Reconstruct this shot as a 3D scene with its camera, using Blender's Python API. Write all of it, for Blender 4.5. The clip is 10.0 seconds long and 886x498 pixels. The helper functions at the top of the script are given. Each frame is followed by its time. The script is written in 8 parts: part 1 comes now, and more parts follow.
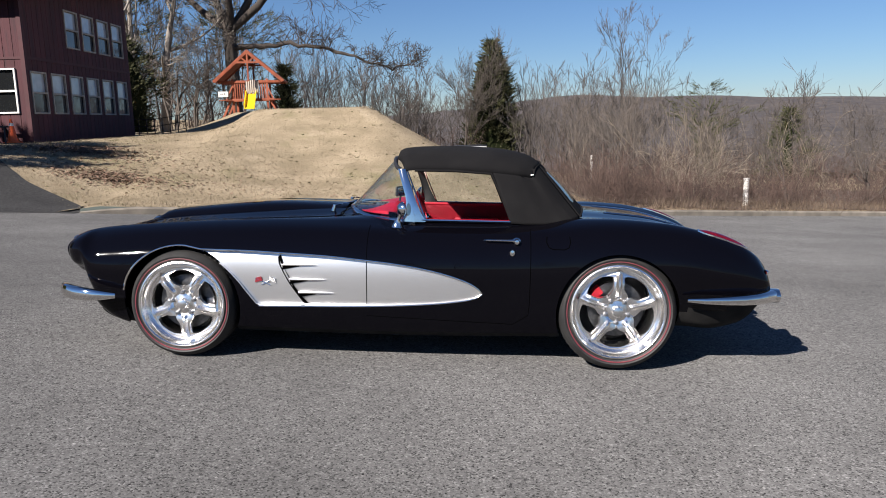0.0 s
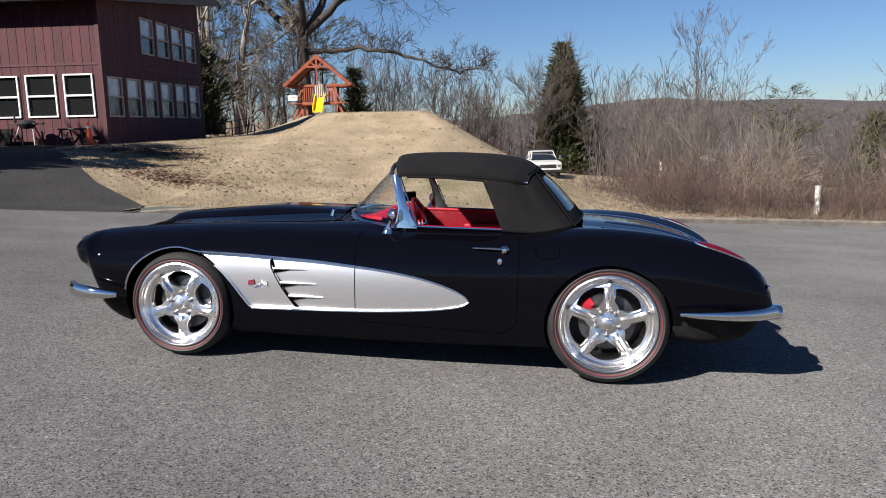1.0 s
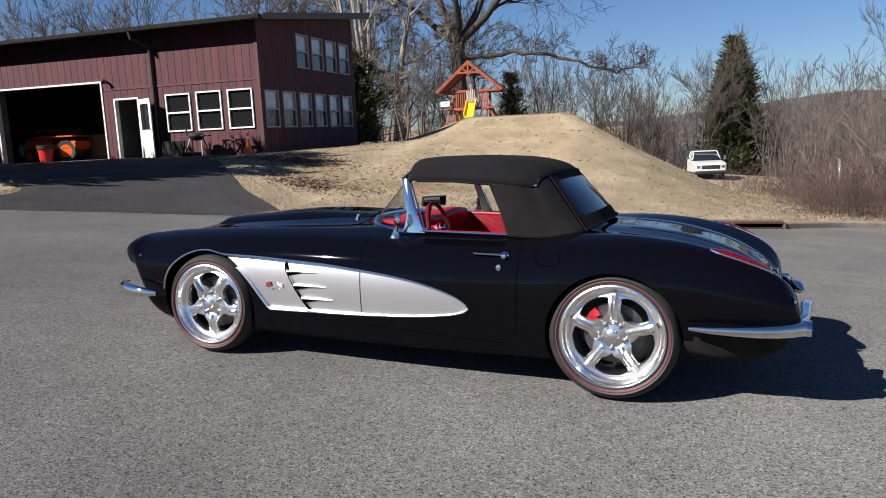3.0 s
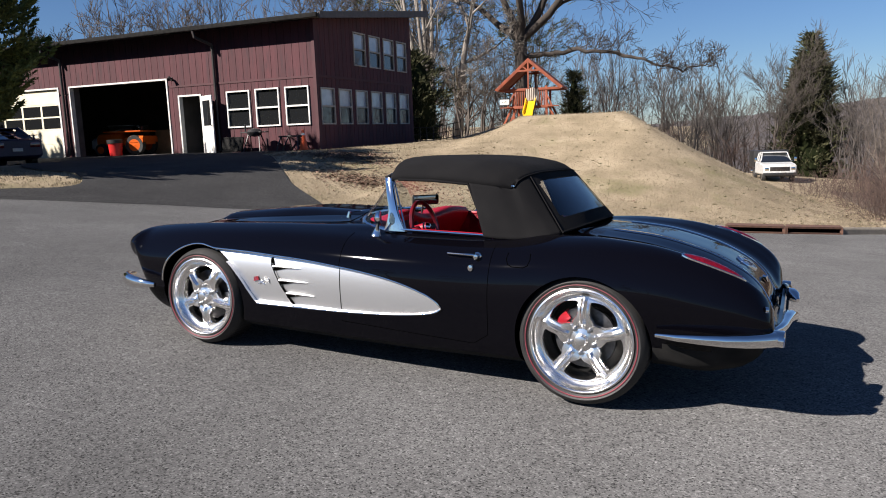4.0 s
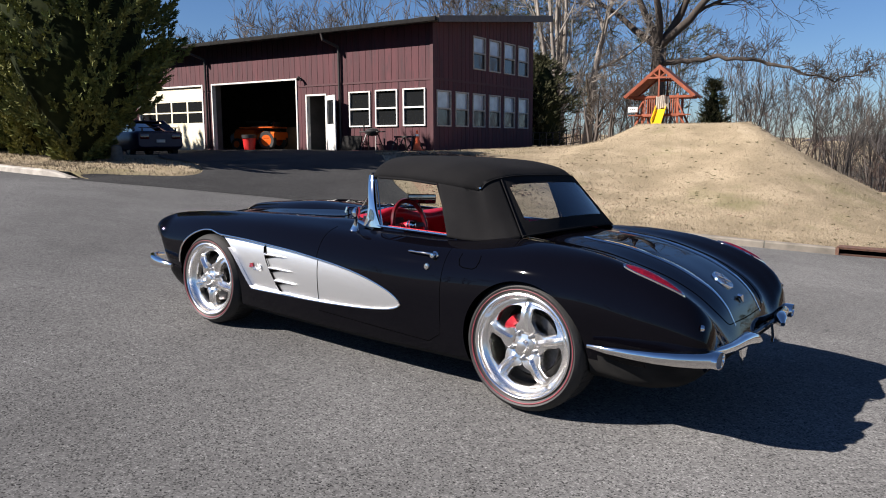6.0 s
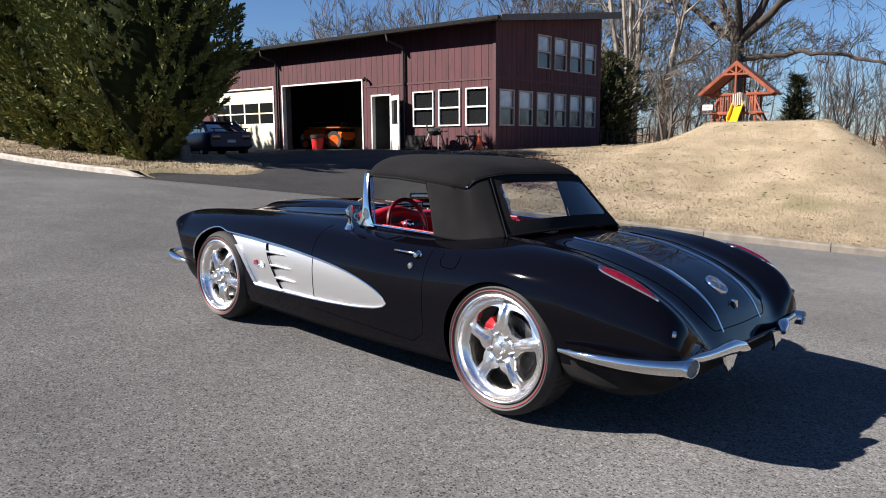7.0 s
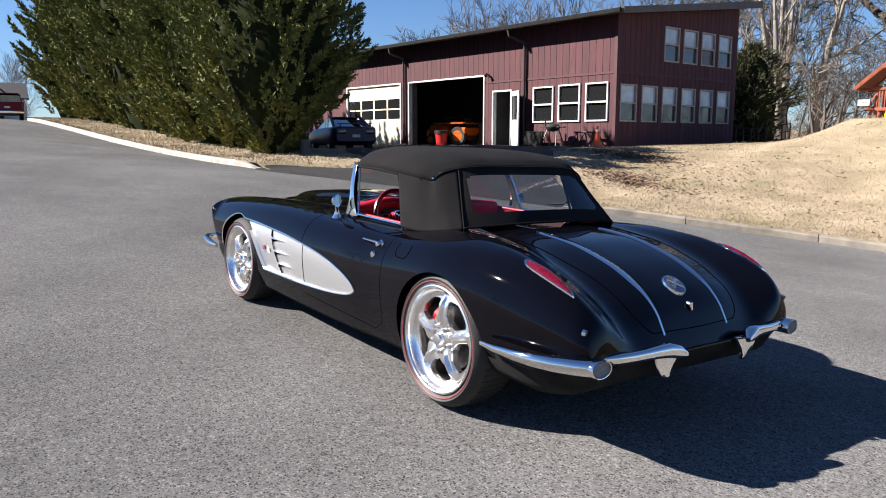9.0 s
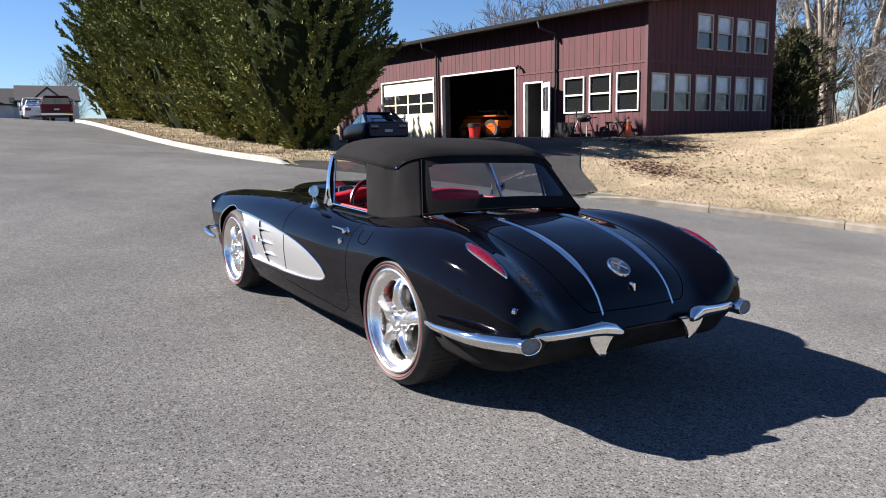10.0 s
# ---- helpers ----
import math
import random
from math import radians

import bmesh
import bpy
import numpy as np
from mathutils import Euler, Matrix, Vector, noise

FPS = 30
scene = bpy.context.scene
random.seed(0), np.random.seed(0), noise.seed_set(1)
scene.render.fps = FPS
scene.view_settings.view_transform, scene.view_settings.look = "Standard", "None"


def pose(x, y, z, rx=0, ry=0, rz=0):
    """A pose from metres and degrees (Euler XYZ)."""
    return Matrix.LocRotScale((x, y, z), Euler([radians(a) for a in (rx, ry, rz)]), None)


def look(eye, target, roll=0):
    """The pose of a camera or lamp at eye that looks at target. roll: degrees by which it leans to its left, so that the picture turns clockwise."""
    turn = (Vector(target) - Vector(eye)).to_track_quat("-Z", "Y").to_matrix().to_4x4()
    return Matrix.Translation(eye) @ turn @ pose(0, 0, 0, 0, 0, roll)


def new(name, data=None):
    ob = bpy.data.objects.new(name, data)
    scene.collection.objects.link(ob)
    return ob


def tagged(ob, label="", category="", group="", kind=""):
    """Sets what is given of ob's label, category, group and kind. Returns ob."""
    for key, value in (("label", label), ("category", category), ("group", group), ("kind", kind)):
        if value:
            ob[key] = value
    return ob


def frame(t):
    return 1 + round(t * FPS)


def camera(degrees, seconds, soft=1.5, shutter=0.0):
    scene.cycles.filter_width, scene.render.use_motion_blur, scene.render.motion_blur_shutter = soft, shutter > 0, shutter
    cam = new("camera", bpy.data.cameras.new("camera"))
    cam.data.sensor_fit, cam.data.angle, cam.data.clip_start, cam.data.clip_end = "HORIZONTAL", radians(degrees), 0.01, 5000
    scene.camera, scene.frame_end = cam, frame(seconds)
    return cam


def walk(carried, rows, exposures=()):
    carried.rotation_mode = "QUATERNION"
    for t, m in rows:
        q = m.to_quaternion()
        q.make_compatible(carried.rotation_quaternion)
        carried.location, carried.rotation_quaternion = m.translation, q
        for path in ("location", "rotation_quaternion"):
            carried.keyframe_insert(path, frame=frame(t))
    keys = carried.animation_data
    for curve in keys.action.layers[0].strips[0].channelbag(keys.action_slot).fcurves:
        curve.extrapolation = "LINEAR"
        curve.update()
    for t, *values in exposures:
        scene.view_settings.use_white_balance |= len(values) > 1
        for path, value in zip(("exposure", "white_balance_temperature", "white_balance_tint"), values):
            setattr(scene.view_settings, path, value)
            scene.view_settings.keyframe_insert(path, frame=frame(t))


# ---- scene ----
# ---- camera ----
cam = camera(61.3, 10.0, 1.0)
PATH = [
    (0, (-0.04, 0.142, 1.482), (-0.028, 2.113, 1.141), -1.4),
    (0.5, (0.185, 0.169, 1.496), (0.106, 2.138, 1.154), -1.6),
    (1, (0.446, 0.188, 1.489), (0.269, 2.153, 1.161), -1.2),
    (1.5, (0.675, 0.21, 1.466), (0.401, 2.163, 1.136), -1.8),
    (2, (0.883, 0.309, 1.451), (0.472, 2.24, 1.133), -1.2),
    (2.5, (1.124, 0.371, 1.455), (0.605, 2.277, 1.147), -1.9),
    (4, (1.846, 0.622, 1.44), (1.074, 2.442, 1.138), -2.2),
    (4.5, (2.104, 0.664, 1.433), (1.253, 2.449, 1.132), -1.0),
    (5, (2.334, 0.75, 1.42), (1.396, 2.491, 1.124), -1.1),
    (5.5, (2.546, 0.918, 1.409), (1.528, 2.616, 1.123), -0.9),
    (5.7, (2.621, 0.959, 1.4), (1.576, 2.641, 1.117), -0.6),
    (6.8, (3.064, 1.257, 1.393), (1.852, 2.821, 1.106), -0.2),
    (7, (3.127, 1.352, 1.386), (1.879, 2.889, 1.103), -0.4),
    (7.5, (3.297, 1.533, 1.39), (1.968, 3.002, 1.113), -0.7),
    (8, (3.531, 1.689, 1.377), (2.124, 3.083, 1.101), 0.2),
    (8.5, (3.707, 1.836, 1.355), (2.247, 3.172, 1.067), -0.4),
    (9, (3.872, 2.03, 1.355), (2.357, 3.303, 1.064), -0.0),
    (9.5, (4.092, 2.154, 1.351), (2.528, 3.367, 1.061), -0.5),
    (10, (4.311, 2.291, 1.33), (2.723, 3.469, 1.024), -1.1),
]
walk(cam, [(t, look(eye, target, roll)) for t, eye, target, roll in PATH],
     exposures=[(0.0, 1.17, 6410, 12), (2.5, 1.17, 6430, 12), (5.5, 1.27, 6430, 12), (8.0, 1.63, 6460, 12), (10.0, 1.85, 6450, 12)])

# ---- light ----
SUN = Vector((-0.52, -0.62, 0.585)).normalized()
world = bpy.data.worlds.new("sky")
scene.world = world
world.use_nodes = True
wn = world.node_tree.nodes
sky = wn.new("ShaderNodeTexSky")
sky.sky_type, sky.sun_disc = "NISHITA", False
sky.sun_elevation = math.asin(SUN.z)
sky.sun_rotation = math.atan2(SUN.x, SUN.y)
sky.altitude, sky.air_density, sky.dust_density, sky.ozone_density = 200, 1.0, 0.0, 4.0
tone = wn.new("ShaderNodeMix")
tone.data_type, tone.blend_type = "RGBA", "MULTIPLY"
tone.inputs[0].default_value, tone.inputs[7].default_value = 1.0, (0.76, 0.92, 1.16, 1)
world.node_tree.links.new(sky.outputs[0], tone.inputs[6])
world.node_tree.links.new(tone.outputs[2], wn["Background"].inputs[0])
wn["Background"].inputs[1].default_value = 0.033
sun = new("sun", bpy.data.lights.new("sun", "SUN"))
sun.data.energy, sun.data.angle, sun.data.color = 5.0, radians(0.53), (1.0, 0.93, 0.85)
sun.matrix_world = look((SUN * 60)[:], (0, 0, 0))


# ---- helpers for building ----
def sstep(a, b, v):
    k = min(1.0, max(0.0, (v - a) / (b - a)))
    return k * k * (3 - 2 * k)


def curve1(knots):
    """A smooth function through (x, value) knots, flat-ended, monotone between knots."""
    ks = sorted(knots)
    xs = [k[0] for k in ks]
    vs = [k[1] for k in ks]
    n = len(xs)
    d = [(vs[i + 1] - vs[i]) / (xs[i + 1] - xs[i]) for i in range(n - 1)]
    m = [d[0]] + [0 if d[i - 1] * d[i] <= 0 else 2 * d[i - 1] * d[i] / (d[i - 1] + d[i]) for i in range(1, n - 1)] + [d[-1]]

    def f(x):
        if x <= xs[0]:
            return vs[0] + (x - xs[0]) * m[0] * 0
        if x >= xs[-1]:
            return vs[-1]
        i = 0
        while x > xs[i + 1]:
            i += 1
        h = xs[i + 1] - xs[i]
        k = (x - xs[i]) / h
        return ((1 + 2 * k) * (1 - k) ** 2 * vs[i] + k * (1 - k) ** 2 * h * m[i]
                + k * k * (3 - 2 * k) * vs[i + 1] + k * k * (k - 1) * h * m[i + 1])
    return f


def mesh_of(name, bm, materials=(), smooth=True, angle=None):
    me = bpy.data.meshes.new(name)
    bmesh.ops.recalc_face_normals(bm, faces=bm.faces[:])
    bm.to_mesh(me)
    bm.free()
    for m in materials if isinstance(materials, (list, tuple)) else (materials,):
        me.materials.append(m)
    if smooth:
        me.shade_smooth()
        if angle:
            me.set_sharp_from_angle(angle=radians(angle))
    return me


def part(name, bm, material, parent, label="", smooth=True, angle=35):
    ob = new(name, mesh_of(name, bm, material, smooth, angle))
    ob.parent = parent
    if label:
        ob["label"] = label
    return ob


def thing(name, label, category, m=None, group="", kind=""):
    ob = new(name)
    ob.empty_display_size = 0.2
    if m is not None:
        ob.matrix_basis = m
    return tagged(ob, label, category, group, kind)


def raw(name, verts, faces, material, parent=None, smooth=False):
    me = bpy.data.meshes.new(name)
    me.from_pydata(verts, [], faces)
    for m in material if isinstance(material, (list, tuple)) else (material,):
        me.materials.append(m)
    if smooth:
        me.shade_smooth()
    ob = new(name, me)
    ob.parent = parent
    return ob


def box(bm, x0, x1, y0, y1, z0, z1, bevel=0.0, m=None):
    vs = [bm.verts.new((x, y, z)) for x in (x0, x1) for y in (y0, y1) for z in (z0, z1)]
    fs = [bm.faces.new([vs[i] for i in q]) for q in ((0, 1, 3, 2), (4, 6, 7, 5), (0, 4, 5, 1), (2, 3, 7, 6), (0, 2, 6, 4), (1, 5, 7, 3))]
    if bevel:
        es = list({e for f in fs for e in f.edges})
        out = bmesh.ops.bevel(bm, geom=es, offset=bevel, segments=2, affect="EDGES", profile=0.6)
        vs = list({v for f in out["faces"] for v in f.verts} | {v for v in vs if v.is_valid})
    if m is not None:
        bmesh.ops.transform(bm, matrix=m, verts=vs)
    return vs


def tube(bm, pts, r, sides=8, closed=False, squash=1.0, caps=True):
    """A tube along points; r is a number or one a point."""
    pts = [Vector(p) for p in pts]
    n = len(pts)
    rs = [r] * n if isinstance(r, (int, float)) else list(r)
    rings, up = [], None
    for i in range(n):
        a, b = pts[(i - 1) % n if closed else max(i - 1, 0)], pts[(i + 1) % n if closed else min(i + 1, n - 1)]
        t = (b - a).normalized()
        if up is None:
            up = t.orthogonal().normalized()
        up = (up - t * up.dot(t))
        up = up.normalized() if up.length > 1e-6 else t.orthogonal().normalized()
        side = t.cross(up)
        rings.append([bm.verts.new(pts[i] + rs[i] * (math.cos(k * math.tau / sides) * up + squash * math.sin(k * math.tau / sides) * side)) for k in range(sides)])
    for i in range(n if closed else n - 1):
        a, b = rings[i], rings[(i + 1) % n]
        if closed and i == n - 1:
            k0 = min(range(sides), key=lambda k: (a[0].co - b[k].co).length)
            b = b[k0:] + b[:k0]
        for k in range(sides):
            bm.faces.new((a[k], a[(k + 1) % sides], b[(k + 1) % sides], b[k]))
    if caps and not closed:
        bm.faces.new(rings[0])
        bm.faces.new(rings[-1][::-1])
    return rings


def lathe(bm, prof, steps=48, axis="Y"):
    """Turns (radius, along) points round an axis."""
    rings = []
    for rr, a in prof:
        ring = []
        for k in range(steps):
            c, s = math.cos(k * math.tau / steps), math.sin(k * math.tau / steps)
            ring.append(bm.verts.new((rr * c, a, rr * s) if axis == "Y" else ((a, rr * c, rr * s) if axis == "X" else (rr * c, rr * s, a))))
        rings.append(ring)
    for i in range(len(rings) - 1):
        for k in range(steps):
            bm.faces.new((rings[i][k], rings[i][(k + 1) % steps], rings[i + 1][(k + 1) % steps], rings[i + 1][k]))
    return rings


def prism(bm, outline, a0, a1, axis="Y", bevel=0.0):
    """An outline in the two other axes, thick from a0 to a1."""
    def at(p, a):
        return {"Y": (p[0], a, p[1]), "X": (a, p[0], p[1]), "Z": (p[0], p[1], a)}[axis]
    lo = [bm.verts.new(at(p, a0)) for p in outline]
    hi = [bm.verts.new(at(p, a1)) for p in outline]
    n = len(lo)
    fs = [bm.faces.new(lo), bm.faces.new(hi[::-1])]
    for k in range(n):
        fs.append(bm.faces.new((lo[k], hi[k], hi[(k + 1) % n], lo[(k + 1) % n])))
    if bevel:
        es = [e for f in fs[:2] for e in f.edges]
        bmesh.ops.bevel(bm, geom=es, offset=bevel, segments=2, affect="EDGES", profile=0.6)
    return lo + hi


def sheet(bm, f, us, vs):
    g = [[bm.verts.new(f(u, v)) for v in vs] for u in us]
    for i in range(len(us) - 1):
        for j in range(len(vs) - 1):
            bm.faces.new((g[i][j], g[i + 1][j], g[i + 1][j + 1], g[i][j + 1]))
    return g


def spread(a, b, n):
    return [a + (b - a) * i / (n - 1) for i in range(n)]


# ---- materials ----
def mat(name, col, col2=None, scale=6.0, rough=0.5, metal=0.0, bump=0.0, bscale=80.0, spec=0.5, coat=0.0, fine=None, fine_scale=200.0, rough2=None, per_object=0.0, stretch=None, coords="Object"):
    m = bpy.data.materials.new(name)
    m.use_nodes = True
    nt = m.node_tree
    n, l = nt.nodes, nt.links
    b = n["Principled BSDF"]
    b.inputs["Base Color"].default_value = (*col, 1)
    b.inputs["Roughness"].default_value = rough
    b.inputs["Metallic"].default_value = metal
    b.inputs["Specular IOR Level"].default_value = spec
    b.inputs["Coat Weight"].default_value = coat
    b.inputs["Coat Roughness"].default_value = 0.02
    tc = n.new("ShaderNodeTexCoord")
    src = tc.outputs[coords]
    if stretch:
        mp = n.new("ShaderNodeMapping")
        mp.inputs["Scale"].default_value = stretch
        l.new(src, mp.inputs[0])
        src = mp.outputs[0]

    def noise_at(s, detail=5):
        t = n.new("ShaderNodeTexNoise")
        t.inputs["Scale"].default_value = s
        t.inputs["Detail"].default_value = detail
        l.new(src, t.inputs["Vector"])
        return t
    out = None
    if col2 is not None:
        t = noise_at(scale)
        mx = n.new("ShaderNodeMix")
        mx.data_type = "RGBA"
        mx.inputs[6].default_value, mx.inputs[7].default_value = (*col, 1), (*col2, 1)
        rp = n.new("ShaderNodeMapRange")
        rp.inputs[1].default_value, rp.inputs[2].default_value = 0.35, 0.65
        l.new(t.outputs[0], rp.inputs[0])
        l.new(rp.outputs[0], mx.inputs[0])
        out = mx.outputs[2]
        if rough2 is not None:
            rr = n.new("ShaderNodeMapRange")
            rr.inputs[1].default_value, rr.inputs[2].default_value, rr.inputs[3].default_value, rr.inputs[4].default_value = 0.35, 0.65, rough, rough2
            l.new(t.outputs[0], rr.inputs[0])
            l.new(rr.outputs[0], b.inputs["Roughness"])
    if fine is not None:
        t = noise_at(fine_scale, 2)
        mx = n.new("ShaderNodeMix")
        mx.data_type = "RGBA"
        rp = n.new("ShaderNodeMapRange")
        rp.inputs[1].default_value, rp.inputs[2].default_value = 0.52, 0.68
        l.new(t.outputs[0], rp.inputs[0])
        l.new(rp.outputs[0], mx.inputs[0])
        mx.inputs[6].default_value, mx.inputs[7].default_value = (*col, 1), (*fine, 1)
        if out is not None:
            l.new(out, mx.inputs[6])
        out = mx.outputs[2]
    if per_object:
        oi = n.new("ShaderNodeObjectInfo")
        hv = n.new("ShaderNodeHueSaturation")
        vr = n.new("ShaderNodeMapRange")
        vr.inputs[3].default_value, vr.inputs[4].default_value = 1 - per_object, 1 + per_object
        l.new(oi.outputs["Random"], vr.inputs[0])
        l.new(vr.outputs[0], hv.inputs["Value"])
        if out is not None:
            l.new(out, hv.inputs["Color"])
        else:
            hv.inputs["Color"].default_value = (*col, 1)
        out = hv.outputs[0]
    if out is not None:
        l.new(out, b.inputs["Base Color"])
    if bump:
        t = noise_at(bscale)
        bp = n.new("ShaderNodeBump")
        bp.inputs["Strength"].default_value = bump
        bp.inputs["Distance"].default_value = 0.02
        l.new(t.outputs[0], bp.inputs["Height"])
        l.new(bp.outputs[0], b.inputs["Normal"])
    return m


def island_vary(m, lo, hi):
    """Lets each loose piece of a mesh differ a little in brightness."""
    nt = m.node_tree
    b = nt.nodes["Principled BSDF"]
    g = nt.nodes.new("ShaderNodeNewGeometry")
    hv = nt.nodes.new("ShaderNodeHueSaturation")
    vr = nt.nodes.new("ShaderNodeMapRange")
    vr.inputs[3].default_value, vr.inputs[4].default_value = lo, hi
    nt.links.new(g.outputs["Random Per Island"], vr.inputs[0])
    nt.links.new(vr.outputs[0], hv.inputs["Value"])
    old = b.inputs["Base Color"]
    if old.links:
        nt.links.new(old.links[0].from_socket, hv.inputs["Color"])
    else:
        hv.inputs["Color"].default_value = old.default_value[:]
    nt.links.new(hv.outputs[0], b.inputs["Base Color"])
    return m


def glass(name, tint=(0.9, 0.95, 0.95), rough=0.0, least=0.03, clear=0.9):
    """Thin glazing: clear sheet with a mirror coat that follows Fresnel."""
    m = bpy.data.materials.new(name)
    m.use_nodes = True
    n, l = m.node_tree.nodes, m.node_tree.links
    n.remove(n["Principled BSDF"])
    tr, gl, mx, fr = n.new("ShaderNodeBsdfTransparent"), n.new("ShaderNodeBsdfGlossy"), n.new("ShaderNodeMixShader"), n.new("ShaderNodeLayerWeight")
    tr.inputs[0].default_value = (*[c * clear for c in tint], 1)
    gl.inputs["Roughness"].default_value = rough
    fr.inputs[0].default_value = 0.5
    pw, ma = n.new("ShaderNodeMath"), n.new("ShaderNodeMath")
    pw.operation, ma.operation = "POWER", "MULTIPLY_ADD"
    pw.inputs[1].default_value = 5.0
    ma.inputs[1].default_value, ma.inputs[2].default_value = 1 - least, least
    l.new(fr.outputs["Facing"], pw.inputs[0])
    l.new(pw.outputs[0], ma.inputs[0])
    l.new(ma.outputs[0], mx.inputs[0])
    l.new(tr.outputs[0], mx.inputs[1])
    l.new(gl.outputs[0], mx.inputs[2])
    l.new(mx.outputs[0], n["Material Output"].inputs[0])
    return m


M_paint = mat("black_paint", (0.0016, 0.0015, 0.0026), rough=0.018, spec=0.19, coat=0.045)
M_paint.node_tree.nodes["Principled BSDF"].inputs["Coat Roughness"].default_value = 0.05
M_silver = mat("silver_paint", (0.73, 0.74, 0.75), (0.65, 0.66, 0.67), scale=900, rough=0.34, metal=0.88, coat=0.6)
M_chrome = mat("chrome", (0.86, 0.83, 0.79), rough=0.05, metal=1.0)
M_polish = mat("polished_aluminium", (0.97, 0.95, 0.92), (0.93, 0.91, 0.88), scale=30, rough=0.23, metal=1.0)
M_tyre = mat("tyre_rubber", (0.011, 0.011, 0.0115), (0.019, 0.0185, 0.018), scale=12, rough=0.62, bump=0.15, bscale=120)
M_redline = mat("red_stripe_rubber", (0.17, 0.026, 0.036), (0.12, 0.018, 0.027), scale=20, rough=0.55)
M_cloth = mat("black_canvas", (0.0070, 0.0068, 0.0074), (0.0105, 0.0102, 0.0105), scale=4, rough=0.95, bump=0.25, bscale=700, spec=0.12)
M_red = mat("red_vinyl", (0.40, 0.008, 0.024), (0.33, 0.007, 0.020), scale=9, rough=0.42, bump=0.1, bscale=220)
M_redcarpet = mat("red_carpet", (0.30, 0.008, 0.02), (0.2, 0.006, 0.012), scale=60, rough=0.95, bump=0.5, bscale=300)
M_lens = mat("red_lens", (0.12, 0.0015, 0.006), (0.07, 0.001, 0.004), scale=60, rough=0.12, coat=1.0)
M_black = mat("black_plastic", (0.012, 0.012, 0.013), (0.018, 0.018, 0.018), scale=20, rough=0.5)
M_gap = mat("panel_gap", (0.001, 0.001, 0.001), rough=1.0, spec=0.0)
M_matt = mat("matt_black", (0.014, 0.014, 0.014), (0.024, 0.023, 0.022), scale=9, rough=0.95, spec=0.08)
M_steel = mat("brake_steel", (0.35, 0.35, 0.36), (0.28, 0.28, 0.28), scale=40, rough=0.35, metal=1.0)
M_darksteel = mat("dark_steel", (0.15, 0.15, 0.155), (0.10, 0.10, 0.10), scale=60, rough=0.4, metal=1.0)
M_caliper = mat("red_caliper", (0.34, 0.01, 0.018), (0.27, 0.01, 0.018), scale=30, rough=0.3, coat=0.5)
M_white = mat("white_paint", (0.66, 0.65, 0.61), (0.56, 0.55, 0.52), scale=7, rough=0.5, bump=0.05)
M_glass = glass("windscreen_glass", (0.93, 0.97, 0.97), least=0.045, clear=0.95)
M_vinylglass = glass("clear_vinyl", (0.80, 0.82, 0.86), rough=0.02, least=0.07, clear=0.75)
M_pane = mat("window_pane", (0.012, 0.013, 0.014), rough=0.03, spec=0.9, coat=1.0)



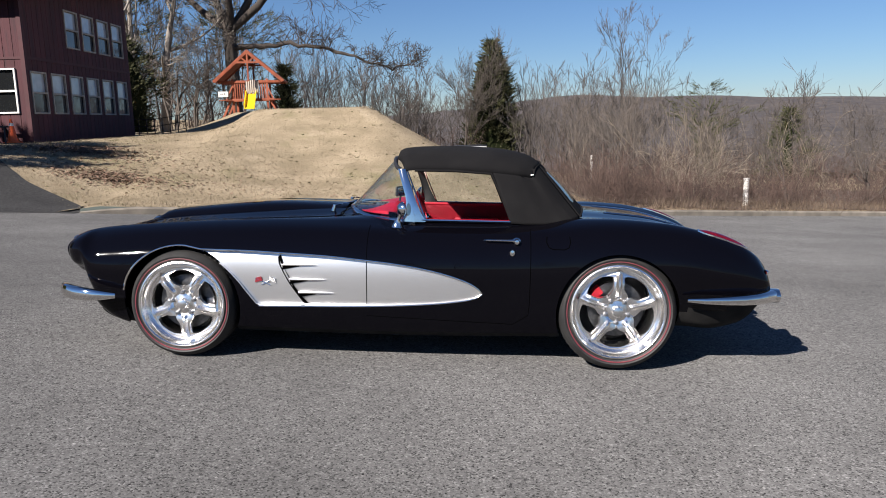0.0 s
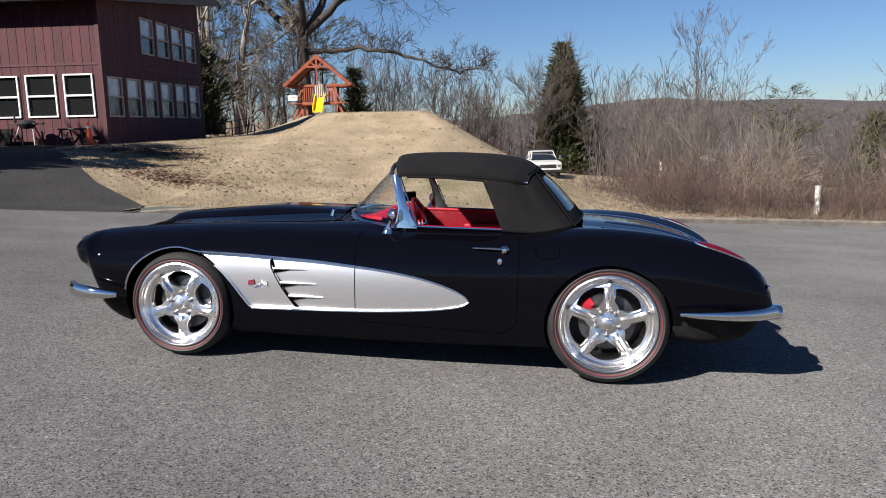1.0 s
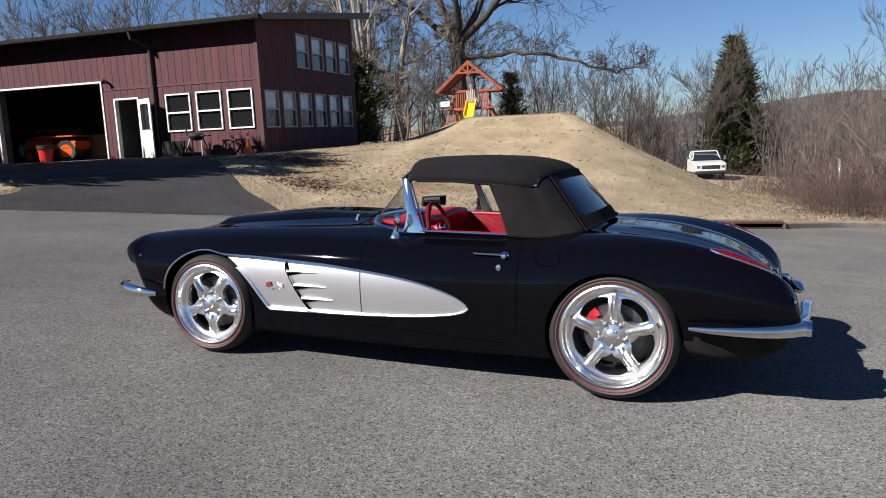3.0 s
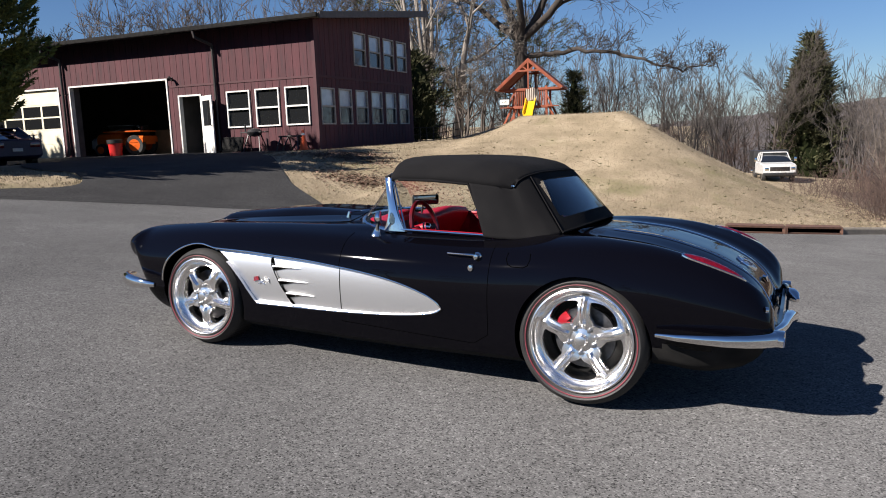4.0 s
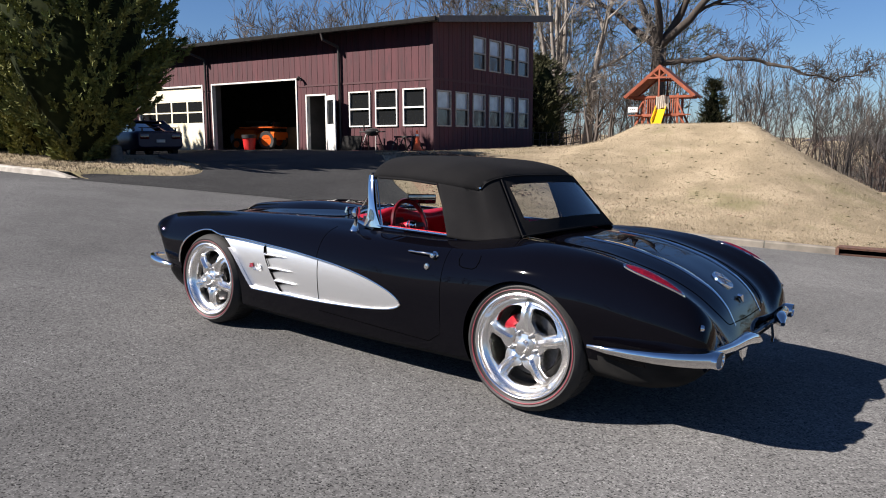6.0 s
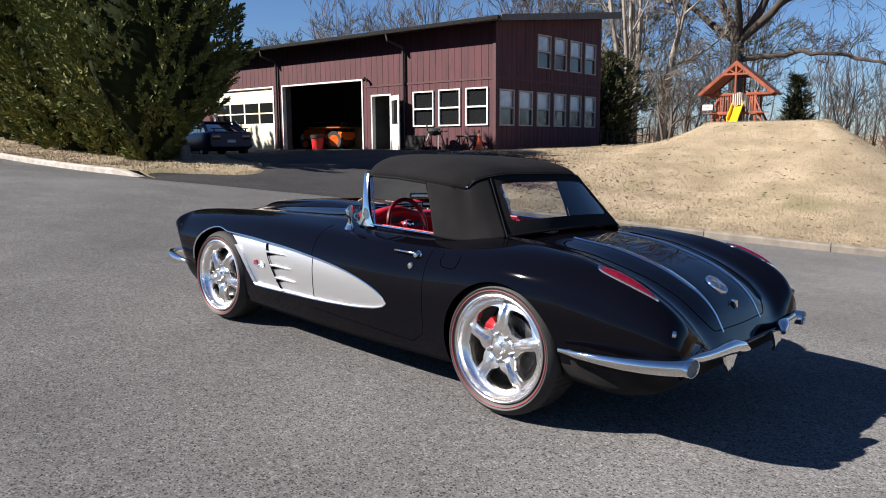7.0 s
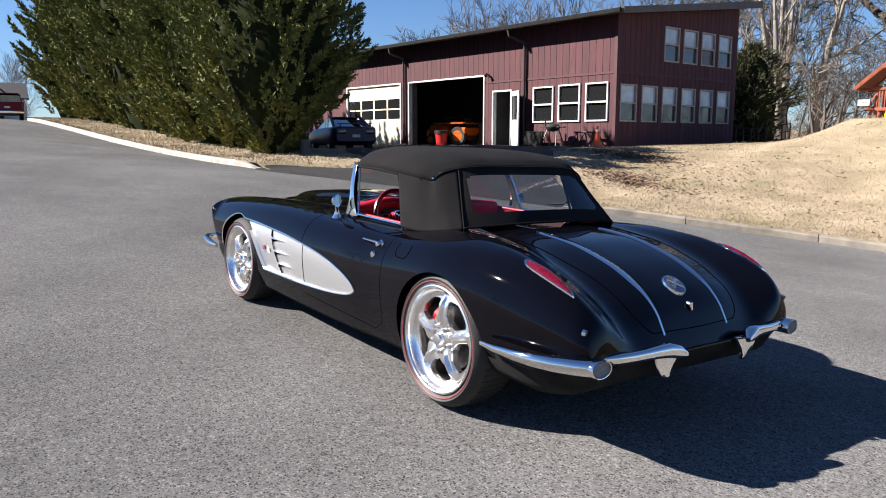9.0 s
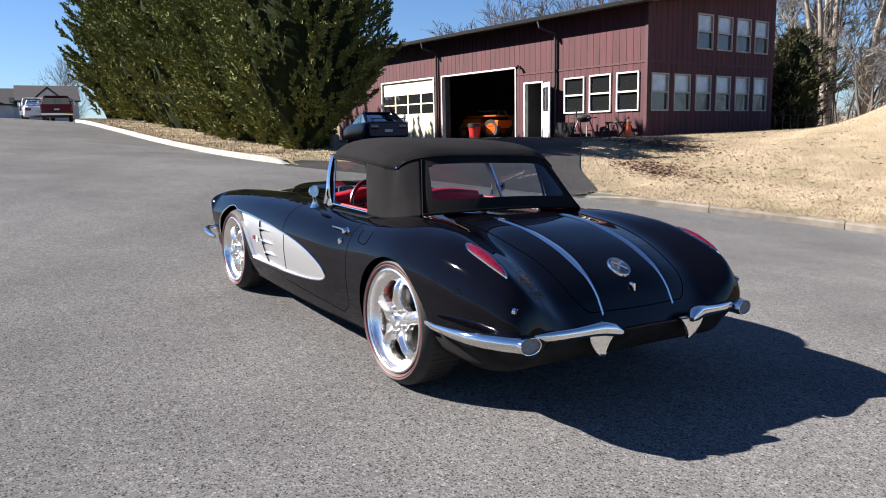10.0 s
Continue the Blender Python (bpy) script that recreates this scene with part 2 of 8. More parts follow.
def asphalt(name, dark, light, patch_lo, patch_hi, grain=95.0, bump=0.8):
    """Stones in a dark binder: a cell pattern of random greys, with broad worn patches."""
    m = bpy.data.materials.new(name)
    m.use_nodes = True
    n, l = m.node_tree.nodes, m.node_tree.links
    b = n["Principled BSDF"]
    b.inputs["Roughness"].default_value, b.inputs["Specular IOR Level"].default_value = 0.95, 0.15
    tc = n.new("ShaderNodeTexCoord")
    cell = n.new("ShaderNodeTexVoronoi")
    cell.inputs["Scale"].default_value = grain
    l.new(tc.outputs["Object"], cell.inputs["Vector"])
    bw = n.new("ShaderNodeSeparateColor")
    l.new(cell.outputs["Color"], bw.inputs[0])
    ramp = n.new("ShaderNodeValToRGB")
    ramp.color_ramp.elements[0].position, ramp.color_ramp.elements[0].color = 0.0, (*dark, 1)
    ramp.color_ramp.elements[1].position, ramp.color_ramp.elements[1].color = 1.0, (*light, 1)
    for at, k in ((0.22, 0.44), (0.82, 0.62)):
        e = ramp.color_ramp.elements.new(at)
        e.color = (*[a + (c - a) * k for a, c in zip(dark, light)], 1)
    l.new(bw.outputs[0], ramp.inputs[0])
    out = ramp.outputs[0]
    for sc, lo, hi, det in ((0.22, patch_lo, patch_hi, 6), (0.75, 0.86, 1.12, 6), (3.2, 0.94, 1.06, 5), (24.0, 0.86, 1.14, 4)):
        t = n.new("ShaderNodeTexNoise")
        t.inputs["Scale"].default_value, t.inputs["Detail"].default_value = sc, det
        l.new(tc.outputs["Object"], t.inputs["Vector"])
        r = n.new("ShaderNodeMapRange")
        r.inputs[1].default_value, r.inputs[2].default_value, r.inputs[3].default_value, r.inputs[4].default_value = 0.3, 0.7, lo, hi
        l.new(t.outputs[0], r.inputs[0])
        h = n.new("ShaderNodeHueSaturation")
        l.new(r.outputs[0], h.inputs["Value"])
        l.new(out, h.inputs["Color"])
        out = h.outputs[0]
    # sparse larger stones: pale chips and dark pits
    big = n.new("ShaderNodeTexVoronoi")
    big.inputs["Scale"].default_value = grain * 0.36
    l.new(tc.outputs["Object"], big.inputs["Vector"])
    pick = n.new("ShaderNodeSeparateColor")
    l.new(big.outputs["Color"], pick.inputs[0])
    near = n.new("ShaderNodeMath")
    near.operation = "LESS_THAN"
    near.inputs[1].default_value = 0.34
    l.new(big.outputs["Distance"], near.inputs[0])
    for chan, cut, val in ((0, 0.90, 1.5), (1, 0.86, 0.55)):
        hit = n.new("ShaderNodeMath")
        hit.operation = "GREATER_THAN"
        hit.inputs[1].default_value = cut
        l.new(pick.outputs[chan], hit.inputs[0])
        both = n.new("ShaderNodeMath")
        both.operation = "MULTIPLY"
        l.new(hit.outputs[0], both.inputs[0])
        l.new(near.outputs[0], both.inputs[1])
        h = n.new("ShaderNodeHueSaturation")
        h.inputs["Value"].default_value = val
        l.new(both.outputs[0], h.inputs["Fac"])
        l.new(out, h.inputs["Color"])
        out = h.outputs[0]
    l.new(out, b.inputs["Base Color"])
    b.inputs["Diffuse Roughness"].default_value = 0.35
    bp = n.new("ShaderNodeBump")
    bp.inputs["Strength"].default_value, bp.inputs["Distance"].default_value = bump, 0.006
    l.new(bw.outputs[1], bp.inputs["Height"])
    l.new(bp.outputs[0], b.inputs["Normal"])
    return m


M_asphalt = asphalt("worn_asphalt", (0.014, 0.014, 0.0144), (0.205, 0.202, 0.198), 0.82, 1.18, 135.0, 0.85)
M_drive = asphalt("fresh_asphalt", (0.012, 0.012, 0.0125), (0.056, 0.0555, 0.055), 0.85, 1.15, 60.0, 0.5)
M_concrete = mat("weathered_concrete", (0.41, 0.38, 0.335), (0.25, 0.23, 0.20), scale=3.5, rough=0.9, bump=0.5, bscale=60, per_object=0.10)
M_oldkerb = mat("old_grey_concrete", (0.215, 0.190, 0.155), (0.13, 0.115, 0.094), scale=3.0, rough=0.95, bump=0.6, bscale=50, per_object=0.12)
M_thicketfloor = mat("leafy_soil", (0.105, 0.075, 0.053), (0.070, 0.050, 0.036), scale=1.5, rough=1.0, bump=1.0, bscale=25, fine=(0.16, 0.12, 0.085), fine_scale=18)
M_lawn = mat("dry_lawn", (0.345, 0.280, 0.190), (0.225, 0.182, 0.120), scale=0.9, rough=1.0, bump=0.8, bscale=48, spec=0.1, fine=(0.170, 0.136, 0.090), fine_scale=38)


def patches(m, col, scale, lo, hi, most):
    """Lays broad patches of another colour over a material."""
    n, l = m.node_tree.nodes, m.node_tree.links
    b = n["Principled BSDF"]
    tc, t, r, mx = n.new("ShaderNodeTexCoord"), n.new("ShaderNodeTexNoise"), n.new("ShaderNodeMapRange"), n.new("ShaderNodeMix")
    t.inputs["Scale"].default_value, t.inputs["Detail"].default_value, t.inputs["Roughness"].default_value = scale, 8, 0.7
    r.inputs[1].default_value, r.inputs[2].default_value, r.inputs[4].default_value = lo, hi, most
    mx.data_type = "RGBA"
    l.new(tc.outputs["Object"], t.inputs["Vector"])
    l.new(t.outputs[0], r.inputs[0])
    l.new(r.outputs[0], mx.inputs[0])
    l.new(b.inputs["Base Color"].links[0].from_socket, mx.inputs[6])
    mx.inputs[7].default_value = (*col, 1)
    l.new(mx.outputs[2], b.inputs["Base Color"])


patches(M_lawn, (0.135, 0.135, 0.055), 0.33, 0.53, 0.72, 0.75)
patches(M_lawn, (0.115, 0.088, 0.058), 1.9, 0.60, 0.70, 0.8)
patches(M_lawn, (0.42, 0.35, 0.25), 0.6, 0.58, 0.75, 0.7)
M_siding = mat("maroon_siding", (0.074, 0.0175, 0.0225), (0.048, 0.0120, 0.0160), scale=2.0, rough=0.8, bump=0.4, bscale=40, per_object=0.10, stretch=(1, 1, 0.12), fine=(0.040, 0.012, 0.016), fine_scale=9)
M_maroontrim = mat("maroon_trim", (0.062, 0.016, 0.020), (0.046, 0.013, 0.016), scale=4, rough=0.75)
M_darkmetal = mat("dark_brown_metal", (0.020, 0.016, 0.015), (0.03, 0.024, 0.022), scale=5, rough=0.45)
M_roof = mat("roof_sheet", (0.10, 0.095, 0.09), (0.07, 0.066, 0.063), scale=3, rough=0.6)
M_inside = mat("garage_inside", (0.10, 0.09, 0.085), (0.07, 0.065, 0.06), scale=2, rough=0.9)
M_bark = mat("grey_bark", (0.095, 0.080, 0.068), (0.055, 0.045, 0.038), scale=3, rough=0.95, bump=0.8, bscale=25, stretch=(1, 1, 0.25))
M_oak = mat("dark_oak_bark", (0.055, 0.044, 0.036), (0.030, 0.024, 0.020), scale=3, rough=0.95, bump=0.9, bscale=18, stretch=(1, 1, 0.25))
M_palebark = mat("pale_bark", (0.24, 0.215, 0.185), (0.15, 0.13, 0.11), scale=3, rough=0.95, bump=0.6, bscale=25, stretch=(1, 1, 0.3))
M_twig = mat("bare_twigs", (0.090, 0.077, 0.068), (0.050, 0.043, 0.038), scale=0.6, rough=0.95)
M_brush = mat("brown_brush", (0.092, 0.060, 0.048), (0.052, 0.034, 0.028), scale=0.7, rough=1.0)
M_straw = mat("dead_grass_blades", (0.285, 0.232, 0.158), (0.16, 0.130, 0.085), scale=1.5, rough=1.0)
M_cypress = mat("cypress_foliage", (0.100, 0.122, 0.036), (0.185, 0.186, 0.058), scale=0.7, rough=0.8, spec=0.2)
M_cedar = mat("cedar_foliage", (0.048, 0.052, 0.026), (0.074, 0.074, 0.036), scale=1.2, rough=0.85, spec=0.2)
M_redwood = mat("redwood_stain", (0.26, 0.064, 0.026), (0.18, 0.044, 0.018), scale=4, rough=0.7, bump=0.2, stretch=(1, 1, 0.2))
M_slide = mat("yellow_plastic", (0.80, 0.50, 0.01), (0.72, 0.44, 0.01), scale=3, rough=0.4)
M_cone = mat("orange_plastic", (0.75, 0.10, 0.015), (0.6, 0.08, 0.012), scale=6, rough=0.5)
M_leaf = mat("dead_leaves", (0.20, 0.125, 0.085), (0.13, 0.08, 0.055), scale=9, rough=0.95)

# ---- ground ----
rise_x = curve1([(-140, 6.0), (-100, 4.7), (-60, 3.25), (-48, 2.85), (-37, 2.50), (-30, 2.00), (-24, 1.52), (-19, 1.19), (-16, 1.04), (-13.4, 0.93), (-1.6, 0.095), (1, -0.024), (14, -0.77), (60, -3.2)])
drop_y = curve1([(-400, 3.0), (-40, 1.4), (0, 0.12), (4.4, 0), (7.5, -0.09), (10.5, -0.31), (16, -0.69), (25, -1.2), (60, -3.0)])
kerb_y = curve1([(-140, 27.0), (-60, 16.0), (-48, 12.5), (-42, 10.9), (-37, 10.3), (-16, 10.3), (-13.3, 10.45), (-10.2, 12.4), (-7, 14.4), (-4.7, 15.6), (-2.3, 16.5), (0.8, 17.0), (3.2, 18.3), (5, 19.9), (8.5, 21.5), (14.3, 23.9), (24, 27), (60, 36)])


def road_z(x, y):
    return rise_x(x) + drop_y(y)


def mound(x, y):
    cx = -3.9 - 0.32 * max(0.0, y - 26)
    dx = x - cx
    a = max(0.0, abs(dx) - 1.9) / (6.6 if dx > 0 else 6.2 - 0.32 * min(6.0, max(0.0, y - 26)))
    b = max(0.0, 27.0 - y) / 10.5 if y < 27 else max(0.0, y - 46) / 14.0
    r = math.hypot(a, b)
    return max(0.0, 1 - r) ** 1.35 * (1 + 0.35 * max(0, 1 - r)) / 1.35 if r < 1 else 0.0


def lawn_z(x, y):
    k = kerb_y(x)
    v = max(0.0, y - k)
    z0 = road_z(x, k) + 0.13 * (1 - sstep(-13.6, -13.1, x) * (1 - sstep(-7.2, -6.8, x)))
    left = sstep(-3.5, -11.0, x)
    to_pad = sstep(5.0 * sstep(-16.0, -19.0, x), max(3.0, 22.3 - k), v)
    zl = z0 + (1.07 - z0) * to_pad
    zr = z0 - 0.043 * min(v, 36) - 0.01 * max(0.0, v - 36)
    z = zr + (zl - zr) * left
    z -= 0.30 * sstep(-18.5, -23.0, x) * (1 - sstep(20.6, 23.2, y)) * sstep(4.0, 6.5, v)
    top = 2.0 if y < 30 else 2.0 + 0.012 * (y - 30)
    z = z + max(0.0, top - z) * mound(x, y)
    far = max(0.0, y - 62)
    z -= 0.06 * far * sstep(-30, 0, x) if far < 160 else 9.6 * sstep(-30, 0, x)
    if v > 0.4:
        z += 0.035 * noise.noise((x * 0.5, y * 0.5, 0)) + 0.015 * noise.noise((x * 1.7, y * 1.7, 3))
    return z


def stations(*bands):
    out = []
    for a, b, s in bands:
        n = max(1, round((b - a) / s))
        out += [a + (b - a) * i / n for i in range(n)]
    return out + [bands[-1][1]]


XS = stations((-400, -140, 40), (-140, -40, 5), (-40, -15, 1.0), (-15, 16, 0.35), (16, 60, 2.5), (60, 400, 40))
bm = bmesh.new()
sheet(bm, lambda x, v: (x, kerb_y(x) + 0.16 + v, lawn_z(x, kerb_y(x) + 0.16 + v)), XS,
      stations((0, 14, 0.35), (14, 34, 0.8), (34, 70, 3), (70, 160, 10), (160, 900, 120)))
lawn = tagged(new("ground", mesh_of("ground", bm, M_lawn)), "dry straw-coloured winter lawn with a grassy mound", "lawn", kind="structure")
bm = bmesh.new()
sheet(bm, lambda x, v: (x, kerb_y(x) + 0.5 - v, road_z(x, kerb_y(x) + 0.5 - v)), XS, stations((0, 30, 1.0), (30, 90, 10), (90, 500, 100)))
road = tagged(new("road", mesh_of("road", bm, M_asphalt)), "worn grey asphalt road surface with pale gravel specks", "road", kind="structure")

# brown leafy soil under the thicket
bm = bmesh.new()
sheet(bm, lambda x, v: (lambda y: (x, y, lawn_z(x, y) + 0.022))(kerb_y(x) + 0.9 + 0.5 * noise.noise((x * 0.7, 4, 0)) + max(0, 7.5 - x) * 1.2 + v), stations((4.9, 40, 0.5)), stations((0, 16, 0.5)))
tagged(new("thicket_soil", mesh_of("thicket_soil", bm, M_thicketfloor)), "brown leaf-strewn soil under the thicket", "soil", kind="structure")

# kerb stones, one run each side of the driveway mouth
kerb = tagged(new("kerb"), "weathered pale concrete kerb along the lawn", "kerb", kind="structure")


def kerb_run(x0, x1, step, m):
    x = x0
    while x < x1 - 0.05:
        e = min(x1, x + step)
        bm = bmesh.new()
        us = spread(x + 0.008, e - 0.008, 6)
        prof = [(0.0, -0.1), (0.0, 0.11), (0.02, 0.135), (0.05, 0.14), (0.17, 0.14), (0.19, 0.12), (0.19, -0.1)]
        rings = []
        for u in us:
            k = kerb_y(u)
            slope = (kerb_y(u + 0.05) - kerb_y(u - 0.05)) / 0.1
            lift = min(1.0, 0.12 + 1.1 * min(u - x0 if x0 > -10 and x0 < 0 else 9, x1 - u if x1 < -10 else 9))
            nx, ny = -slope / math.hypot(1, slope), 1 / math.hypot(1, slope)
            rings.append([bm.verts.new((u + nx * a, k + ny * a, road_z(u, k) + h * lift)) for a, h in prof])
        for i in range(len(rings) - 1):
            for j in range(len(prof) - 1):
                bm.faces.new((rings[i][j], rings[i + 1][j], rings[i + 1][j + 1], rings[i][j + 1]))
        bm.faces.new(rings[0])
        bm.faces.new(rings[-1][::-1])
        part("kerb_stone", bm, m, kerb)
        x = e


kerb_run(-37.5, -13.35, 3.0, M_concrete)
kerb_run(-6.9, 1.25, 2.3, M_oldkerb)
kerb_run(3.55, 30, 3.0, M_oldkerb)

# storm drain inlet let into the kerb
drain = tagged(new("storm_drain"), "rust-brown iron kerb inlet with two dark slots", "storm drain", kind="structure")
M_rust = mat("rusty_iron", (0.13, 0.065, 0.04), (0.08, 0.04, 0.028), scale=12, rough=0.85, bump=0.4)
for a, b in ((1.27, 2.38), (2.42, 3.53)):
    bm = bmesh.new()
    rings = []
    for u in (a, b):
        k = kerb_y(u)
        z = road_z(u, k)
        for lo, hi, d0, d1 in ((-0.05, 0.03, -0.02, 0.1), (0.12, 0.16, -0.02, 0.35)):
            rings.append((u, k, z, lo, hi, d0, d1))
    for i in (0, 1):
        p, q = rings[i], rings[i + 2]
        vs = [bm.verts.new((r[0], r[1] + d, r[2] + h)) for r in (p, q) for d in (r[5], r[6]) for h in (r[3], r[4])]
        for f in ((0, 1, 3, 2), (4, 6, 7, 5), (0, 4, 5, 1), (2, 3, 7, 6), (0, 2, 6, 4), (1, 5, 7, 3)):
            bm.faces.new([vs[j] for j in f])
    for u in (a, b):
        k = kerb_y(u)
        z = road_z(u, k)
        box(bm, u - 0.03, u + 0.03, k - 0.02, k + 0.3, z - 0.05, z + 0.14)
    part("inlet_frame", bm, M_rust, drain, smooth=False)
    bm = bmesh.new()
    vs = [bm.verts.new((u, kerb_y(u) + 0.09, road_z(u, kerb_y(u)) + h)) for u in (a, b) for h in (-0.1, 0.13)]
    bm.faces.new((vs[0], vs[2], vs[3], vs[1]))
    part("slot", bm, M_gap, drain, smooth=False)

# driveway of newer asphalt, from the road up to the garage
drive_right = curve1([(10.3, -7.0), (14.35, -7.0), (15.5, -8.0), (17.2, -9.6), (19, -11.2), (21, -12.9), (23.4, -13.0)])
drive_left = curve1([(10.3, -13.3), (11.6, -12.9), (12.7, -12.2), (13.7, -12.9), (15.2, -16.6), (18, -21.0), (20, -32), (23.4, -34)])


def drive_pt(s, u):
    """From the curved mouth at the road (s = 0) up to the garage front (s = 1)."""
    xm = -13.35 + 6.4 * u
    y0 = kerb_y(xm) - 0.12 - 0.05 * math.sin(u * 19)
    y = y0 + (23.47 - y0) * s
    w = sstep(0, 0.25, s)
    x = xm + (drive_left(y) + (drive_right(y) - drive_left(y)) * u - xm) * w
    k = kerb_y(x)
    z = road_z(x, y) if y < k + 0.2 else max(lawn_z(x, y), road_z(x, y) if y < k + 0.5 else -9)
    return (x, y, z + 0.006 + 0.024 * sstep(-0.1, 0.5, y - k))


bm = bmesh.new()
sheet(bm, drive_pt, [q * q * 0.35 + q * 0.65 for q in spread(0, 1, 90)], spread(0, 1, 60))
driveway = tagged(new("driveway", mesh_of("driveway", bm, M_drive)), "dark fresh asphalt driveway sloping up to the garage", "driveway", kind="structure")

# far wooded ridge
bm = bmesh.new()
M_ridge = mat("far_bare_woods", (0.060, 0.049, 0.045), (0.038, 0.033, 0.033), scale=0.03, rough=1.0, fine=(0.088, 0.072, 0.062), fine_scale=0.3)


def ridge(x, v):
    h = 14 + 8 * noise.noise((x * 0.004, 1, 0)) + 4 * noise.noise((x * 0.015, 2, 0)) + 1.6 * noise.noise((x * 0.08, 5, 0)) + 1.2 * noise.noise((x * 0.31, 7, 0))
    return (x, 165 + 555 * v, -12 + (h + 12) * math.sin(v * math.pi / 2) * (0.35 + 0.65 * sstep(-250, 150, x)))


sheet(bm, ridge, spread(-900, 1100, 700), spread(0, 1, 14))
tagged(new("backdrop", mesh_of("backdrop", bm, M_ridge)), "distant brown wooded ridge on the horizon", "hill", kind="structure")

# ---- red-brown garage building ----
FY, SX, GZ = 23.486, -12.40, 1.07
BACK, LEFT, EAVE = 31.4, -34.0, 5.50


def roof_z(y):
    return EAVE + 0.125 * (y - 22.9)


def boards(name, u0, u1, z_of_top, z0, openings, make, parent, width=0.305):
    """Grooved siding boards between u0 and u1, cut round openings (u0, u1, z0, z1)."""
    n = max(1, round((u1 - u0) / width))
    for i in range(n):
        a, b = u0 + (u1 - u0) * i / n, u0 + (u1 - u0) * (i + 1) / n
        top = z_of_top((a + b) / 2)
        # split the column at opening edges that fall inside it
        cuts = sorted({a, b} | {c for o in openings for c in o[:2] if a + 0.01 < c < b - 0.01})
        for c, d in zip(cuts, cuts[1:]):
            zs = [(z0, top)]
            for o in openings:
                if o[0] < (c + d) / 2 < o[1]:
                    new_zs = []
                    for p, q in zs:
                        if o[2] > p:
                            new_zs.append((p, min(q, o[2])))
                        if o[3] < q:
                            new_zs.append((max(p, o[3]), q))
                    zs = [s for s in new_zs if s[1] - s[0] > 0.01]
            for p, q in zs:
                make(c + (0.008 if c == a else 0), d - (0.008 if d == b else 0), p, q, parent)


house = thing("garage_building", "maroon board-sided two-storey garage building with white-framed windows", "building")
front_open = [(-13.69, -12.72, 2.0, 3.31), (-14.97, -13.97, 2.0, 3.31), (-16.25, -15.24, 2.0, 3.29), (-18.50, -17.46, GZ, 3.26), (-24.1, -19.02, GZ, 3.93), (-29.3, -24.78, GZ, 3.9)]
side_low = [(23.70 + 1.255 * i, 24.66 + 1.255 * i, 1.98, 3.24) for i in range(6)]
side_up = [(26.23 + 1.23 * i, 27.20 + 1.23 * i, 4.18, 5.40) for i in range(4)]


def front_board(a, b, p, q, parent):
    bm = bmesh.new()
    box(bm, a, b, FY, FY + 0.03, p, q)
    part("siding_board", bm, M_siding, parent, smooth=False)


def side_board(a, b, p, q, parent):
    bm = bmesh.new()
    box(bm, SX - 0.03, SX, a, b, p, q)
    part("siding_board", bm, M_siding, parent, smooth=False)


def wall_with_holes(name, along, u0, u1, z0, top, holes, thick0, thick1):
    """A wall slab cut into boxes round its openings."""
    bm = bmesh.new()
    us = sorted({u0, u1} | {c for o in holes for c in o[:2]})
    for a, b in zip(us, us[1:]):
        zs = [(z0, top)]
        for o in holes:
            if o[0] < (a + b) / 2 < o[1]:
                zs = [s for p, q in zs for s in ((p, min(q, o[2])), (max(p, o[3]), q)) if s[1] - s[0] > 0.005]
        for p, q in zs:
            if along == "x":
                box(bm, a, b, thick0, thick1, p, q)
            else:
                box(bm, thick0, thick1, a, b, p, q)
    return part(name, bm, M_maroontrim, house, smooth=False)


wall_front = wall_with_holes("front_wall", "x", LEFT, SX - 0.03, GZ - 0.5, 5.5, front_open, FY + 0.031, FY + 0.16)
wall_side = wall_with_holes("side_wall", "y", FY + 0.17, BACK, GZ - 0.5, 5.5, side_low + side_up, SX - 0.16, SX - 0.031)
bm = bmesh.new()
pts = [(FY + 0.03, 5.5), (BACK, 5.5), (BACK, roof_z(BACK)), (FY + 0.03, roof_z(FY))]
prism(bm, pts, SX - 0.16, SX - 0.031, "X")
part("gable_wall", bm, M_maroontrim, house, smooth=False)
boards("b", LEFT, SX, lambda u: 3.60, GZ, front_open, front_board, wall_front)
boards("b", LEFT, SX, lambda u: roof_z(FY) - 0.02, 3.66, [o for o in front_open if o[3] > 3.66], front_board, wall_front)
boards("b", FY + 0.12, BACK, lambda u: 3.60, GZ - 0.1, side_low, side_board, wall_side)
boards("b", FY + 0.12, BACK, lambda u: roof_z(u) - 0.02, 3.68, side_up, side_board, wall_side)
bm = bmesh.new()
box(bm, -18.9, SX, FY - 0.02, FY + 0.03, 3.595, 3.665)
box(bm, SX, SX + 0.02, FY, BACK, 3.60, 3.69)
part("belt_trim", bm, M_maroontrim, house, smooth=False)
bm = bmesh.new()
box(bm, SX - 0.10, SX + 0.025, FY - 0.025, FY, GZ - 0.2, roof_z(FY) - 0.03)
box(bm, SX, SX + 0.025, FY, FY + 0.12, GZ - 0.2, roof_z(FY) - 0.03)
part("corner_board", bm, M_maroontrim, house, smooth=False)
bm = bmesh.new()
box(bm, LEFT, LEFT + 0.15, FY + 0.2, BACK, GZ - 0.5, 5.5)
prism(bm, [(FY + 0.04, 5.5), (BACK, 5.5), (BACK, roof_z(BACK)), (FY + 0.04, roof_z(FY))], LEFT, LEFT + 0.15, "X")
box(bm, LEFT + 0.15, SX - 0.17, BACK - 0.15, BACK, GZ - 0.5, roof_z(BACK) - 0.05)
part("back_wall", bm, M_inside, house, smooth=False)
bm = bmesh.new()
